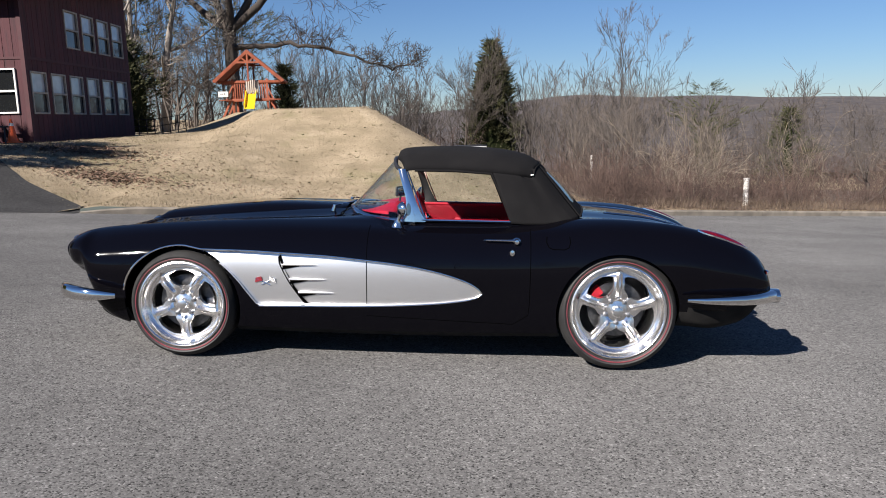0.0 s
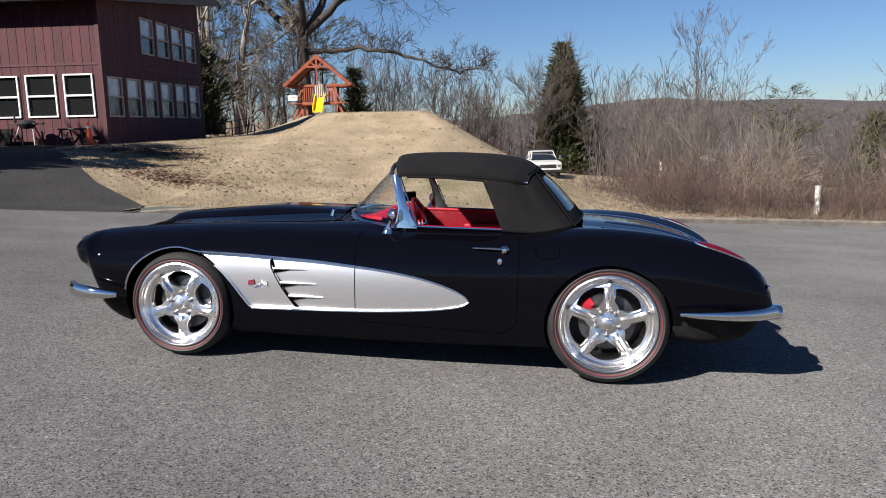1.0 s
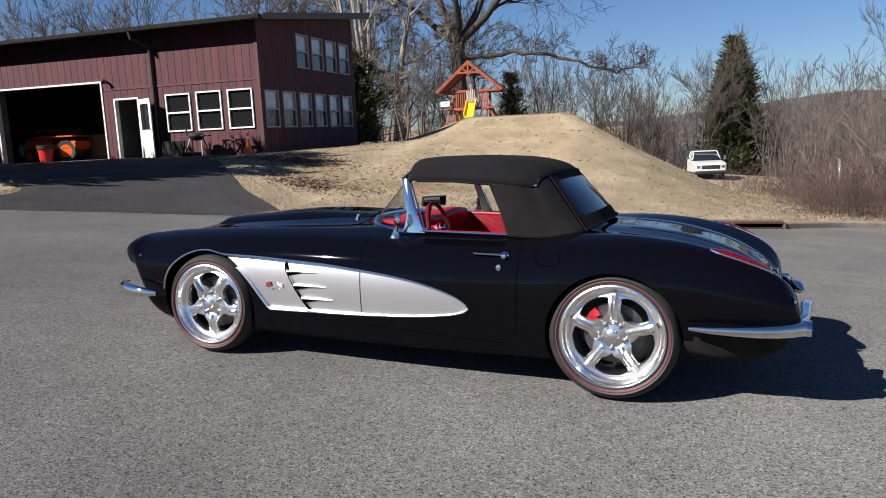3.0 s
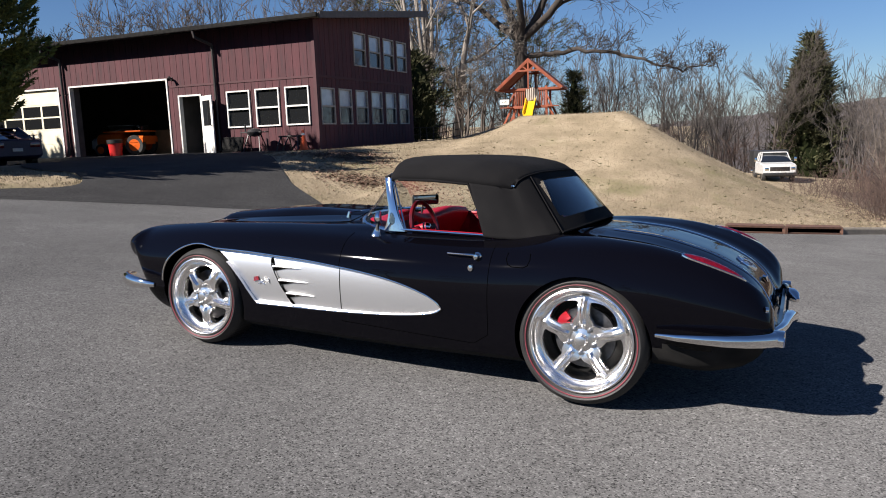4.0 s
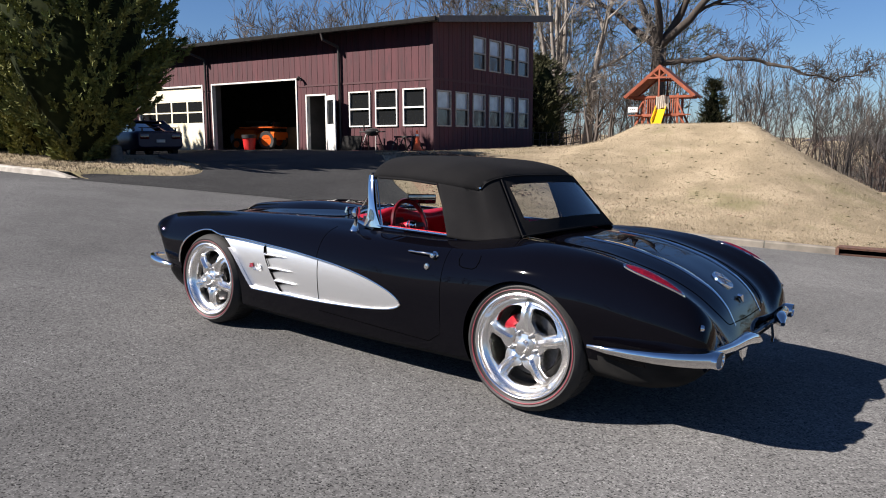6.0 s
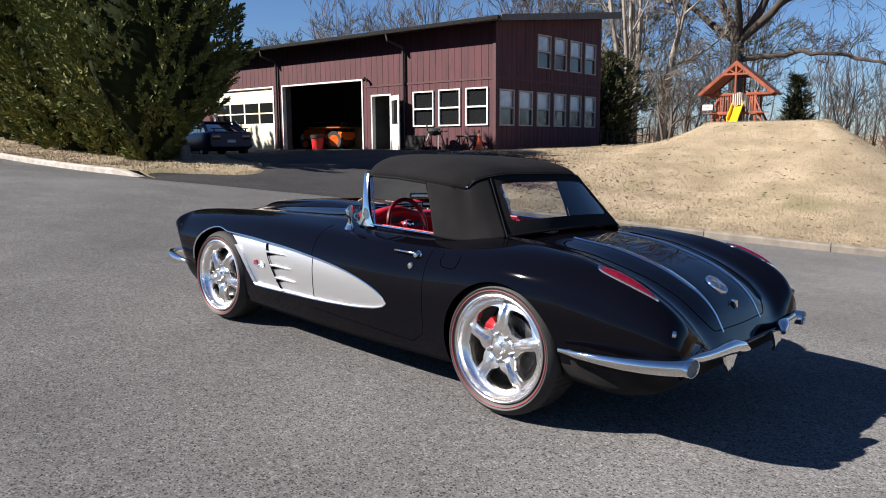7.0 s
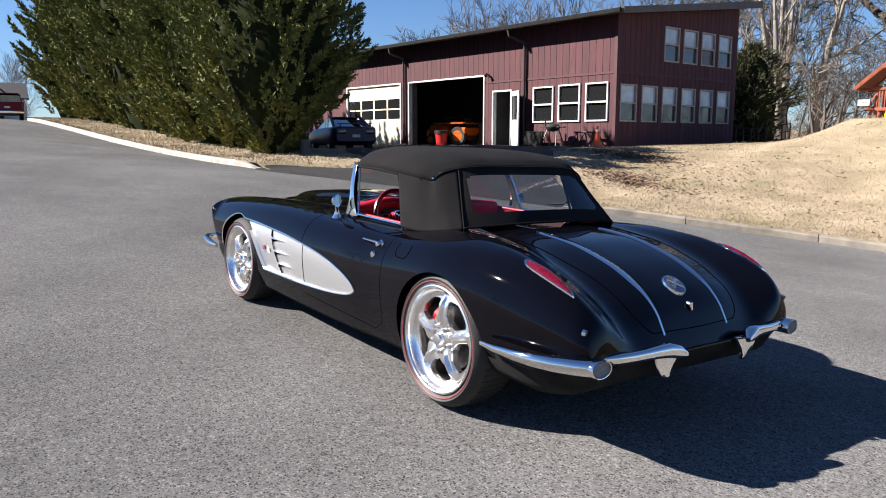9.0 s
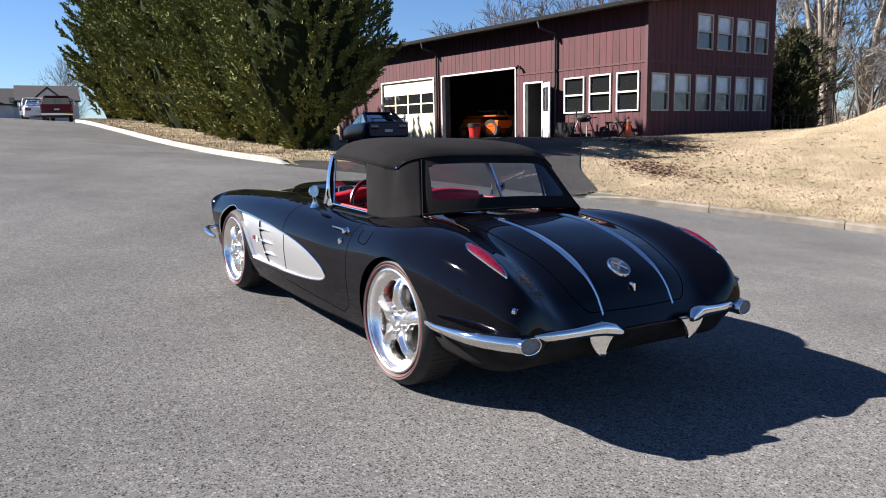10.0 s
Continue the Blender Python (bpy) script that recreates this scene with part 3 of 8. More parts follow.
box(bm, LEFT + 0.15, SX - 0.17, FY + 0.17, BACK - 0.16, GZ - 0.2, GZ + 0.01)
part("garage_floor", bm, mat("oily_concrete", (0.16, 0.15, 0.14), (0.10, 0.095, 0.09), scale=1.5, rough=0.8), house, smooth=False)
bm = bmesh.new()
box(bm, -18.9, -18.78, FY + 0.17, BACK - 0.16, GZ, 5.4)
part("partition_wall", bm, M_inside, house, smooth=False)
# roof slab with overhang, fascia and gutter
bm = bmesh.new()
vs = [(22.86, 0.0), (31.95, 0.0), (31.95, 0.2), (22.86, 0.14)]
prism(bm, [(y, roof_z(y) + h) for y, h in vs], LEFT - 0.4, SX + 0.62, "X")
part("roof", bm, M_roof, house, smooth=False)
bm = bmesh.new()
box(bm, LEFT - 0.4, SX + 0.60, 22.75, 22.856, EAVE - 0.02, EAVE + 0.13, 0.02)
part("gutter", bm, M_matt, house, "dark brown metal gutter")
M_fascia = mat("grey_fascia", (0.10, 0.085, 0.08), (0.075, 0.065, 0.06), scale=5, rough=0.7)
bm = bmesh.new()
prism(bm, [(22.9, roof_z(22.9) - 0.05), (31.95, roof_z(31.95) - 0.05), (31.95, roof_z(31.95) + 0.22), (22.9, roof_z(22.9) + 0.16)], SX + 0.621, SX + 0.66, "X")
part("fascia", bm, M_fascia, house, smooth=False)
for x in (-16.69, -24.4):
    bm = bmesh.new()
    tube(bm, [(x - 0.35, 22.82, EAVE), (x - 0.30, 22.84, 5.25), (x, 23.38, 5.0), (x, 23.40, 4.8), (x, 23.40, GZ + 0.1), (x, 23.2, GZ + 0.02)], 0.055, 8)
    part("downspout", bm, M_darkmetal, house, "dark brown metal downspout")


def sash(bm, plane, u0, u1, z0, z1, frame_w, depth, out):
    """Boxes of a window frame in a plane: along x for a front wall, along y for a side wall."""
    zm = (z0 + z1) / 2
    for a, b, p, q in ((u0, u0 + frame_w, z0, z1), (u1 - frame_w, u1, z0, z1), (u0 + frame_w, u1 - frame_w, z1 - frame_w, z1),
                       (u0 + frame_w, u1 - frame_w, z0, z0 + frame_w), (u0 + frame_w, u1 - frame_w, zm - 0.03, zm + 0.03)):
        if plane == "x":
            box(bm, a, b, out - depth, out, p, q)
        else:
            box(bm, out, out + depth, a, b, p, q)


def window(plane, o, white):
    u0, u1, z0, z1 = o
    win = new("window")
    win.parent = house
    w = 0.050
    bm = bmesh.new()
    sash(bm, plane, u0 - (0.012 if white else 0.0), u1 + (0.012 if white else 0.0), z0 - 0.02, z1 + 0.02, w if white else 0.05, 0.06, FY + 0.005 if plane == "x" else SX - 0.03)
    part("frame", bm, M_white if white else M_greyframe, win, "white-painted frame" if white else "grey-beige frame", smooth=False)
    for p, q in ((z0 + 0.03, (z0 + z1) / 2 - 0.028), ((z0 + z1) / 2 + 0.028, z1 - 0.03)):
        bm = bmesh.new()
        if plane == "x":
            box(bm, u0 + 0.03, u1 - 0.03, FY + 0.03, FY + 0.04, p, q)
        else:
            box(bm, SX - 0.06, SX - 0.05, u0 + 0.03, u1 - 0.03, p, q)
        part("pane", bm, M_pane if white else (M_screen if p < (z0 + z1) / 2 - 0.2 else M_skypane), win, smooth=False)
    return win


M_greyframe = mat("greyed_frame", (0.34, 0.31, 0.28), (0.27, 0.25, 0.22), scale=8, rough=0.7)
# pale blue put into the colour for the sky mirrored in the upper panes
M_skypane = mat("sky_tinted_pane", (0.42, 0.45, 0.50), (0.30, 0.33, 0.38), scale=2.5, rough=0.5, coat=1.0)
M_screen = mat("insect_screen", (0.030, 0.030, 0.032), (0.022, 0.022, 0.023), scale=3, rough=0.7, coat=1.0)
for o in front_open[:3]:
    window("x", o, True)
for o in side_low + side_up:
    w_ob = window("y", o, False)

# open entry door
M_doorin = mat("door_jamb", (0.70, 0.69, 0.66), (0.6, 0.59, 0.56), scale=8, rough=0.6)
entry = new("entry_door")
entry.parent = house
entry["label"] = "white half-glazed door standing open"
bm = bmesh.new()
for a, b, p, q in ((-18.53, -18.47, GZ, 3.29), (-17.49, -17.43, GZ, 3.29), (-18.47, -17.49, 3.23, 3.29)):
    box(bm, a, b, FY - 0.03, FY + 0.16, p, q)
part("door_frame", bm, M_white, entry, smooth=False)
bm = bmesh.new()
turn = pose(-17.45, FY - 0.035, 0, 0, 0, -26)
for a, b, p, q in ((0, 0.16, 1.1, 3.2), (0.80, 0.95, 1.1, 3.2), (0.16, 0.80, 1.1, 2.1), (0.16, 0.80, 3.02, 3.2)):
    box(bm, a, b, -0.022, 0.022, p, q, 0.004, turn)
part("door_leaf", bm, M_white, entry)
bm = bmesh.new()
box(bm, 0.16, 0.80, -0.005, 0.005, 2.1, 3.02, 0, turn)
part("pane", bm, M_pane, entry, smooth=False)
bm = bmesh.new()
box(bm, 0.86, 0.90, -0.08, -0.03, 2.08, 2.12, 0.01, turn)
part("door_handle", bm, M_chrome, entry)

# big open garage doorway with white trim, and the closed sectional door
bm = bmesh.new()
for a, b, p, q in ((-24.13, -24.07, GZ, 3.95), (-19.05, -18.99, GZ, 3.95), (-24.07, -19.05, 3.89, 3.95)):
    box(bm, a, b, FY - 0.035, FY + 0.16, p, q)
part("doorway_trim", bm, M_white, house, "white-painted garage doorway trim", smooth=False)
bm = bmesh.new()
box(bm, -24.30, -24.07, FY + 0.165, FY + 0.45, GZ + 0.012, 3.95)
part("jamb_wall", bm, M_inside, house, "grey inner side of the doorway", smooth=False)
M_cream = mat("cream_door", (0.70, 0.65, 0.49), (0.62, 0.57, 0.42), scale=2, rough=0.55)
sect = new("sectional_door")
sect.parent = house
sect["label"] = "cream sectional garage door with two rows of panes"
for k in range(4):
    bm = bmesh.new()
    z0, z1 = GZ + 0.02 + k * 0.70, GZ + 0.01 + (k + 1) * 0.70
    if k in (2,):
        n = 4
        for row in range(2):
            p, q = (2.30, 2.74) if row == 0 else (2.80, 3.24)
            for i in range(n):
                a, b = -29.28 + 4.5 * i / n, -29.28 + 4.5 * (i + 1) / n
                box(bm, a, a + 0.05, FY + 0.06, FY + 0.10, p, q)
                box(bm, b - 0.05, b, FY + 0.06, FY + 0.10, p, q)
        for p, q in ((2.24, 2.30), (2.74, 2.80), (3.24, 3.30)):
            box(bm, -29.28, -24.78, FY + 0.06, FY + 0.10, p, q)
    elif k == 3:
        box(bm, -29.28, -24.78, FY + 0.06, FY + 0.10, 3.305, 3.88, 0.006)
    elif k == 1:
        box(bm, -29.28, -24.78, FY + 0.06, FY + 0.10, 1.66, 2.235, 0.006)
    else:
        box(bm, -29.28, -24.78, FY + 0.06, FY + 0.10, GZ + 0.02, 1.655, 0.006)
    part("door_section", bm, M_cream, sect, smooth=False)
for row in range(2):
    p, q = (2.30, 2.74) if row == 0 else (2.80, 3.24)
    for i in range(4):
        a = -29.28 + 4.5 * i / 4
        bm = bmesh.new()
        box(bm, a + 0.04, a + 1.085, FY + 0.075, FY + 0.085, p, q)
        part("pane", bm, M_pane, sect, smooth=False)
bm = bmesh.new()
for a, b, p, q in ((-29.36, -29.28, GZ, 3.95), (-24.78, -24.70, GZ, 3.95), (-29.28, -24.78, 3.885, 3.95)):
    box(bm, a, b, FY - 0.03, FY + 0.1, p, q)
part("doorway_trim", bm, M_white, house, "white-painted garage doorway trim", smooth=False)
for x in (-18.78,):
    bm = bmesh.new()
    box(bm, x - 0.05, x + 0.05, FY - 0.03, FY, 3.86, 3.98, 0.01)
    tube(bm, [(x, FY - 0.03, 3.95), (x + 0.04, FY - 0.16, 3.97), (x + 0.08, FY - 0.24, 3.88)], [0.025, 0.05, 0.075], 8)
    o = part("wall_lamp", bm, M_black, house, "small black flood lamp")

# ---- the black roadster ----
CF = Vector((-0.99776, 0.05327, 0.0405)).normalized()
CU = Vector((0.0422, 0.0304, 0.9986))
CU = (CU - CF * CU.dot(CF)).normalized()
CL = CU.cross(CF)
CO = Vector((-0.2457, 5.3673, 0.030))
car_pose = Matrix.Translation(CO) @ Matrix((CF, CL, CU)).transposed().to_4x4()
car = thing("roadster", "glossy black classic roadster with silver side coves and black soft top", "car", car_pose)

# body lines along the car: x forward from the middle of the wheelbase, z up from the ground
z_mid = curve1([(2.045, 0.60), (2.01, 0.66), (1.93, 0.70), (1.75, 0.755), (1.34, 0.808), (0.93, 0.845), (0.5, 0.868), (0.2, 0.872), (-0.4, 0.872), (-0.95, 0.872), (-1.2, 0.868), (-1.5, 0.848), (-1.8, 0.782), (-2.02, 0.682), (-2.12, 0.595), (-2.175, 0.505), (-2.2, 0.46), (-2.215, 0.43)])
z_valley = curve1([(2.045, 0.60), (2.01, 0.655), (1.93, 0.69), (1.75, 0.728), (1.34, 0.772), (0.93, 0.800), (0.5, 0.826), (0.2, 0.845), (-0.4, 0.85), (-0.95, 0.852), (-1.2, 0.846), (-1.5, 0.822), (-1.8, 0.750), (-2.02, 0.648), (-2.12, 0.565), (-2.175, 0.49), (-2.2, 0.455), (-2.215, 0.43)])
z_crown = curve1([(2.045, 0.680), (2.025, 0.700), (1.99, 0.716), (1.93, 0.732), (1.81, 0.749), (1.45, 0.780), (1.1, 0.800), (0.75, 0.812), (0.33, 0.815), (0.0, 0.812), (-0.5, 0.812), (-0.8, 0.825), (-1.05, 0.848), (-1.3, 0.860), (-1.57, 0.846), (-1.84, 0.795), (-2.0, 0.738), (-2.11, 0.675), (-2.175, 0.605), (-2.205, 0.53), (-2.215, 0.45)])
y_crown = curve1([(2.045, 0.69), (1.97, 0.715), (1.8, 0.715), (1.3, 0.71), (0.5, 0.71), (0.0, 0.72), (-0.6, 0.73), (-0.9, 0.725), (-1.3, 0.735), (-1.6, 0.756), (-1.8, 0.770), (-2.0, 0.770), (-2.1, 0.752), (-2.215, 0.69)])
y_wide = curve1([(2.045, 0.815), (2.02, 0.862), (1.97, 0.898), (1.9, 0.916), (1.8, 0.924), (1.5, 0.935), (1.2, 0.94), (0.8, 0.943), (0.2, 0.950), (-0.3, 0.947), (-0.7, 0.938), (-1.0, 0.947), (-1.3, 0.956), (-1.6, 0.945), (-1.9, 0.910), (-2.1, 0.86), (-2.17, 0.83), (-2.215, 0.775)])
z_low = curve1([(2.045, 0.525), (2.02, 0.498), (1.985, 0.484), (1.95, 0.474), (1.925, 0.45), (1.90, 0.32), (1.865, 0.215), (1.73, 0.172), (1.3, 0.16), (0.9, 0.15), (0.0, 0.145), (-0.95, 0.16), (-1.3, 0.20), (-1.67, 0.235), (-1.86, 0.215), (-2.04, 0.245), (-2.13, 0.295), (-2.18, 0.36), (-2.215, 0.42)])
tuck = curve1([(2.045, 0.93), (1.95, 0.90), (1.9, 0.86), (1.5, 0.90), (0.9, 0.93), (0.0, 0.93), (-0.9, 0.93), (-1.4, 0.92), (-1.9, 0.86), (-2.215, 0.86)])


def section(x, n=5):
    """Half a cross-section, from the middle of the top round the flank to the middle underneath."""
    yc, yw, zc, zl = y_crown(x), y_wide(x), z_crown(x), z_low(x)
    tall = zc - zl
    keys = [(0.0, z_mid(x)), (yc * 0.34, z_mid(x) - 0.003), (yc * 0.66, z_valley(x)), (yc * 0.86, (z_valley(x) + zc) / 2 + 0.008), (yc, zc),
            (yc + (yw - yc) * 0.58, zc - 0.050 * min(1, tall / 0.5)), (yc + (yw - yc) * 0.90, zc - 0.145 * min(1, tall / 0.6)), (yw, zc - 0.42 * tall),
            (yw - (1 - tuck(x)) * yw * 0.35, zc - 0.72 * tall), (yw * tuck(x), zl + 0.03), (yw * tuck(x) - 0.04, zl), (yw * 0.5, zl), (0.0, zl)]
    pts = []
    for i in range(len(keys) - 1):
        p0, p1, p2, p3 = keys[max(i - 1, 0)], keys[i], keys[i + 1], keys[min(i + 2, len(keys) - 1)]
        flat = i >= 9
        for k in range(n):
            t = k / n
            q = []
            for a in (0, 1):
                if flat:
                    q.append(p1[a] + (p2[a] - p1[a]) * t)
                else:
                    q.append(0.5 * (2 * p1[a] + (p2[a] - p0[a]) * t + (2 * p0[a] - 5 * p1[a] + 4 * p2[a] - p3[a]) * t * t + (3 * p1[a] - p0[a] - 3 * p2[a] + p3[a]) * t ** 3))
            pts.append((max(0.0, q[0]), q[1]))
    pts.append(keys[-1])
    return pts


def flank(x, z):
    """The half width of the body at a height on its side."""
    s = section(x)
    best = y_wide(x)
    for a, b in zip(s, s[1:]):
        if a[1] >= z >= b[1] and a[0] > 0.5 * y_wide(x) and a[1] > b[1]:
            best = a[0] + (b[0] - a[0]) * (a[1] - z) / (a[1] - b[1])
    return best


def deck(x, y):
    """The height of the body's top at a place."""
    s = section(x)
    for a, b in zip(s, s[1:]):
        if a[0] <= y <= b[0] and b[0] > a[0]:
            return a[1] + (b[1] - a[1]) * (y - a[0]) / (b[0] - a[0])
    return z_crown(x)


def closed_body(xs):
    bm = bmesh.new()
    rings = []
    for x in xs:
        s = section(x)
        ring = [bm.verts.new((x, y, z)) for y, z in s] + [bm.verts.new((x, -y, z)) for y, z in s[-2:0:-1]]
        rings.append(ring)
    n = len(rings[0])
    for a, b in zip(rings, rings[1:]):
        for k in range(n):
            bm.faces.new((a[k], a[(k + 1) % n], b[(k + 1) % n], b[k]))
    for ring, flip in ((rings[0], 1), (rings[-1], -1)):
        # rounded end: two shrinking rings, then a cap
        c = sum((v.co for v in ring), Vector()) / n
        last = ring
        for sc, dx in ((0.965, 0.012), (0.90, 0.02)):
            nxt = [bm.verts.new((v.co.x + flip * dx, c.y + (v.co.y - c.y) * (sc + 0.03 if sc > 0.95 else sc), c.z + (v.co.z - c.z) * sc)) for v in ring]
            for k in range(n):
                bm.faces.new((last[k], last[(k + 1) % n], nxt[(k + 1) % n], nxt[k]))
            last = nxt
        bm.faces.new(last)
    bmesh.ops.recalc_face_normals(bm, faces=bm.faces[:])
    return bm


def as_object(bm, material):
    me = bpy.data.meshes.new("cutter")
    bmesh.ops.recalc_face_normals(bm, faces=bm.faces[:])
    bm.to_mesh(me)
    bm.free()
    me.materials.append(material)
    return new("cutter", me)


COVE_TOP = curve1([(1.22, 0.652), (0.93, 0.650), (0.70, 0.642), (0.46, 0.632), (0.20, 0.611), (0.02, 0.592), (-0.175, 0.560), (-0.375, 0.503), (-0.46, 0.457), (-0.487, 0.425)])
COVE_LOW = curve1([(1.22, 0.655), (1.135, 0.61), (1.05, 0.555), (0.968, 0.470), (0.902, 0.380), (0.845, 0.318), (0.56, 0.324), (0.2, 0.334), (-0.145, 0.354), (-0.378, 0.382), (-0.46, 0.405), (-0.487, 0.425)])


def cove_outline():
    xs = [1.215 - 1.70 * i / 60 for i in range(61)]
    return [(x, COVE_TOP(x)) for x in xs] + [(-0.487, 0.425)] + [(x, COVE_LOW(x)) for x in xs[::-1]]


def cove_depth(x):
    return 0.006 + 0.022 * sstep(-0.35, 0.9, x)


def flank_patch(bm, outline_top, outline_low, xs, offset, rows=9):
    g = []
    for x in xs:
        zt, zb = outline_top(x), outline_low(x)
        row = []
        for j in range(rows):
            z = zt + (zb - zt) * j / (rows - 1)
            row.append(bm.verts.new((x, flank(x, z) + offset(x, j / (rows - 1)), z)))
        g.append(row)
    for i in range(len(g) - 1):
        for j in range(rows - 1):
            bm.faces.new((g[i][j], g[i][j + 1], g[i + 1][j + 1], g[i + 1][j]))
    return g


xs = sorted(set([round(v, 4) for v in spread(2.045, 1.9, 9) + spread(1.9, -1.9, 96) + spread(-1.9, -2.215, 19)]), reverse=True)
body = as_object(closed_body(xs), M_paint)
cutters = []
FR, RR, FXW, RXW = 0.325, 0.352, 1.316, -1.288
FZW, RZW = 0.312, 0.334
for wx, rad, wz in ((FXW, 0.354, 0.314), (RXW, 0.364, 0.316)):
    for sgn in (1, -1):
        bm = bmesh.new()
        lathe(bm, [(0.001, 0.50 * sgn), (rad, 0.50 * sgn), (rad, 1.2 * sgn), (0.001, 1.2 * sgn)], 72)
        bmesh.ops.remove_doubles(bm, verts=bm.verts[:], dist=0.0005)
        bmesh.ops.translate(bm, verts=bm.verts[:], vec=(wx, 0, wz))
        cutters.append(as_object(bm, M_gap))
# cockpit
bm = bmesh.new()
box(bm, -1.02, 0.16, -0.655, 0.655, 0.30, 1.3, 0.05)
cutters.append(as_object(bm, M_red))
# side coves
for sgn in (1, -1):
    bm = bmesh.new()
    xs_c = spread(1.175, -0.483, 60)
    rows = 9
    inner = [[bm.verts.new((x, sgn * (flank(x, (lambda zt, zb: zt + (zb - zt) * j / (rows - 1))(COVE_TOP(x), COVE_LOW(x))) - cove_depth(x)),
                            COVE_TOP(x) + (COVE_LOW(x) - COVE_TOP(x)) * j / (rows - 1))) for j in range(rows)] for x in xs_c]
    outer = [[bm.verts.new((v.co.x, sgn * 1.1, v.co.z)) for v in row] for row in inner]
    for g in (inner, outer):
        for i in range(len(g) - 1):
            for j in range(rows - 1):
                bm.faces.new((g[i][j], g[i][j + 1], g[i + 1][j + 1], g[i + 1][j]))
    n = len(inner)
    loop = [(i, 0) for i in range(n)] + [(n - 1, j) for j in range(1, rows)] + [(i, rows - 1) for i in range(n - 2, -1, -1)] + [(0, j) for j in range(rows - 2, 0, -1)]
    for (a, b), (c, d) in zip(loop, loop[1:] + loop[:1]):
        bm.faces.new((inner[a][b], inner[c][d], outer[c][d], outer[a][b]))
    cutters.append(as_object(bm, M_silver))
for c in cutters:
    md = body.modifiers.new("cut", "BOOLEAN")
    md.operation, md.solver, md.object, md.material_mode = "DIFFERENCE", "EXACT", c, "TRANSFER"
dg = bpy.context.evaluated_depsgraph_get()
me = bpy.data.meshes.new_from_object(body.evaluated_get(dg))
for o in [body] + cutters:
    bpy.data.objects.remove(o)
me.shade_smooth()
me.set_sharp_from_angle(angle=radians(28))
me.materials.append(M_matt)
for pg in me.polygons:
    if pg.normal.z < -0.45 and pg.center.z < 0.42:
        pg.material_index = len(me.materials) - 1
shell = new("body_shell", me)
shell.parent = car

# chrome outline of the cove and of the front wheel opening
for sgn in (1, -1):
    bm = bmesh.new()
    xs_c = [1.19 - 1.675 * i / 70 for i in range(71)]
    top = [(x, sgn * (flank(x, COVE_TOP(x)) + 0.002), COVE_TOP(x)) for x in xs_c]
    low = [(x, sgn * (flank(x, COVE_LOW(x)) + 0.002), COVE_LOW(x)) for x in [-0.486 + 1.331 * i / 50 for i in range(51)]]
    arch = []
    for k in range(26):
        a = radians(168 - (168 - 78) * k / 25)
        px, pz = FXW - 0.362 * math.cos(a), 0.318 + 0.352 * math.sin(a)
        arch.append((px, sgn * (flank(px, pz) + 0.002), pz))
    arch = arch[:24]
    tube(bm, arch + top + low, 0.0058, 8, squash=0.8)
    part("cove_trim", bm, M_chrome, car, "chrome cove moulding")
    # three spears with dark vents behind the front wheel
    bm = bmesh.new()
    vent = [(0.712, 0.630), (0.700, 0.60), (0.690, 0.552), (0.66, 0.50), (0.628, 0.44), (0.590, 0.385), (0.545, 0.335), (0.575, 0.335), (0.622, 0.40), (0.66, 0.455), (0.695, 0.52), (0.722, 0.575), (0.728, 0.615)]
    vs = [bm.verts.new((x, sgn * (flank(x, z) - cove_depth(x) + 0.004), z)) for x, z in vent]
    bm.faces.new(vs)
    part("vent_recess", bm, M_gap, car)
    for x0, x1, z0, z1 in ((0.700, 0.494, 0.571, 0.574), (0.655, 0.437, 0.485, 0.487), (0.605, 0.393, 0.405, 0.406)):
        bm = bmesh.new()
        pts = [(x0 + (x1 - x0) * k / 8, sgn * (flank(x0 + (x1 - x0) * k / 8, z0) - cove_depth(x0) + 0.012), z0 + (z1 - z0) * k / 8) for k in range(9)]
        tube(bm, pts, [0.009, 0.0085, 0.008, 0.0075, 0.007, 0.006, 0.005, 0.0035, 0.0015], 8, squash=0.8)
        part("vent_spear", bm, M_polish, car, "polished vent spear")
        # flat black wedge painted as the shadow below the spear's front half
        bm = bmesh.new()
        vs = [bm.verts.new((p[0], p[1] - sgn * 0.006, p[2] - d)) for p in (pts[0], pts[4]) for d in (0.006, 0.030 if p is pts[0] else 0.010)]
        bm.faces.new((vs[0], vs[2], vs[3], vs[1]))
        part("vent_slot", bm, M_gap, car)

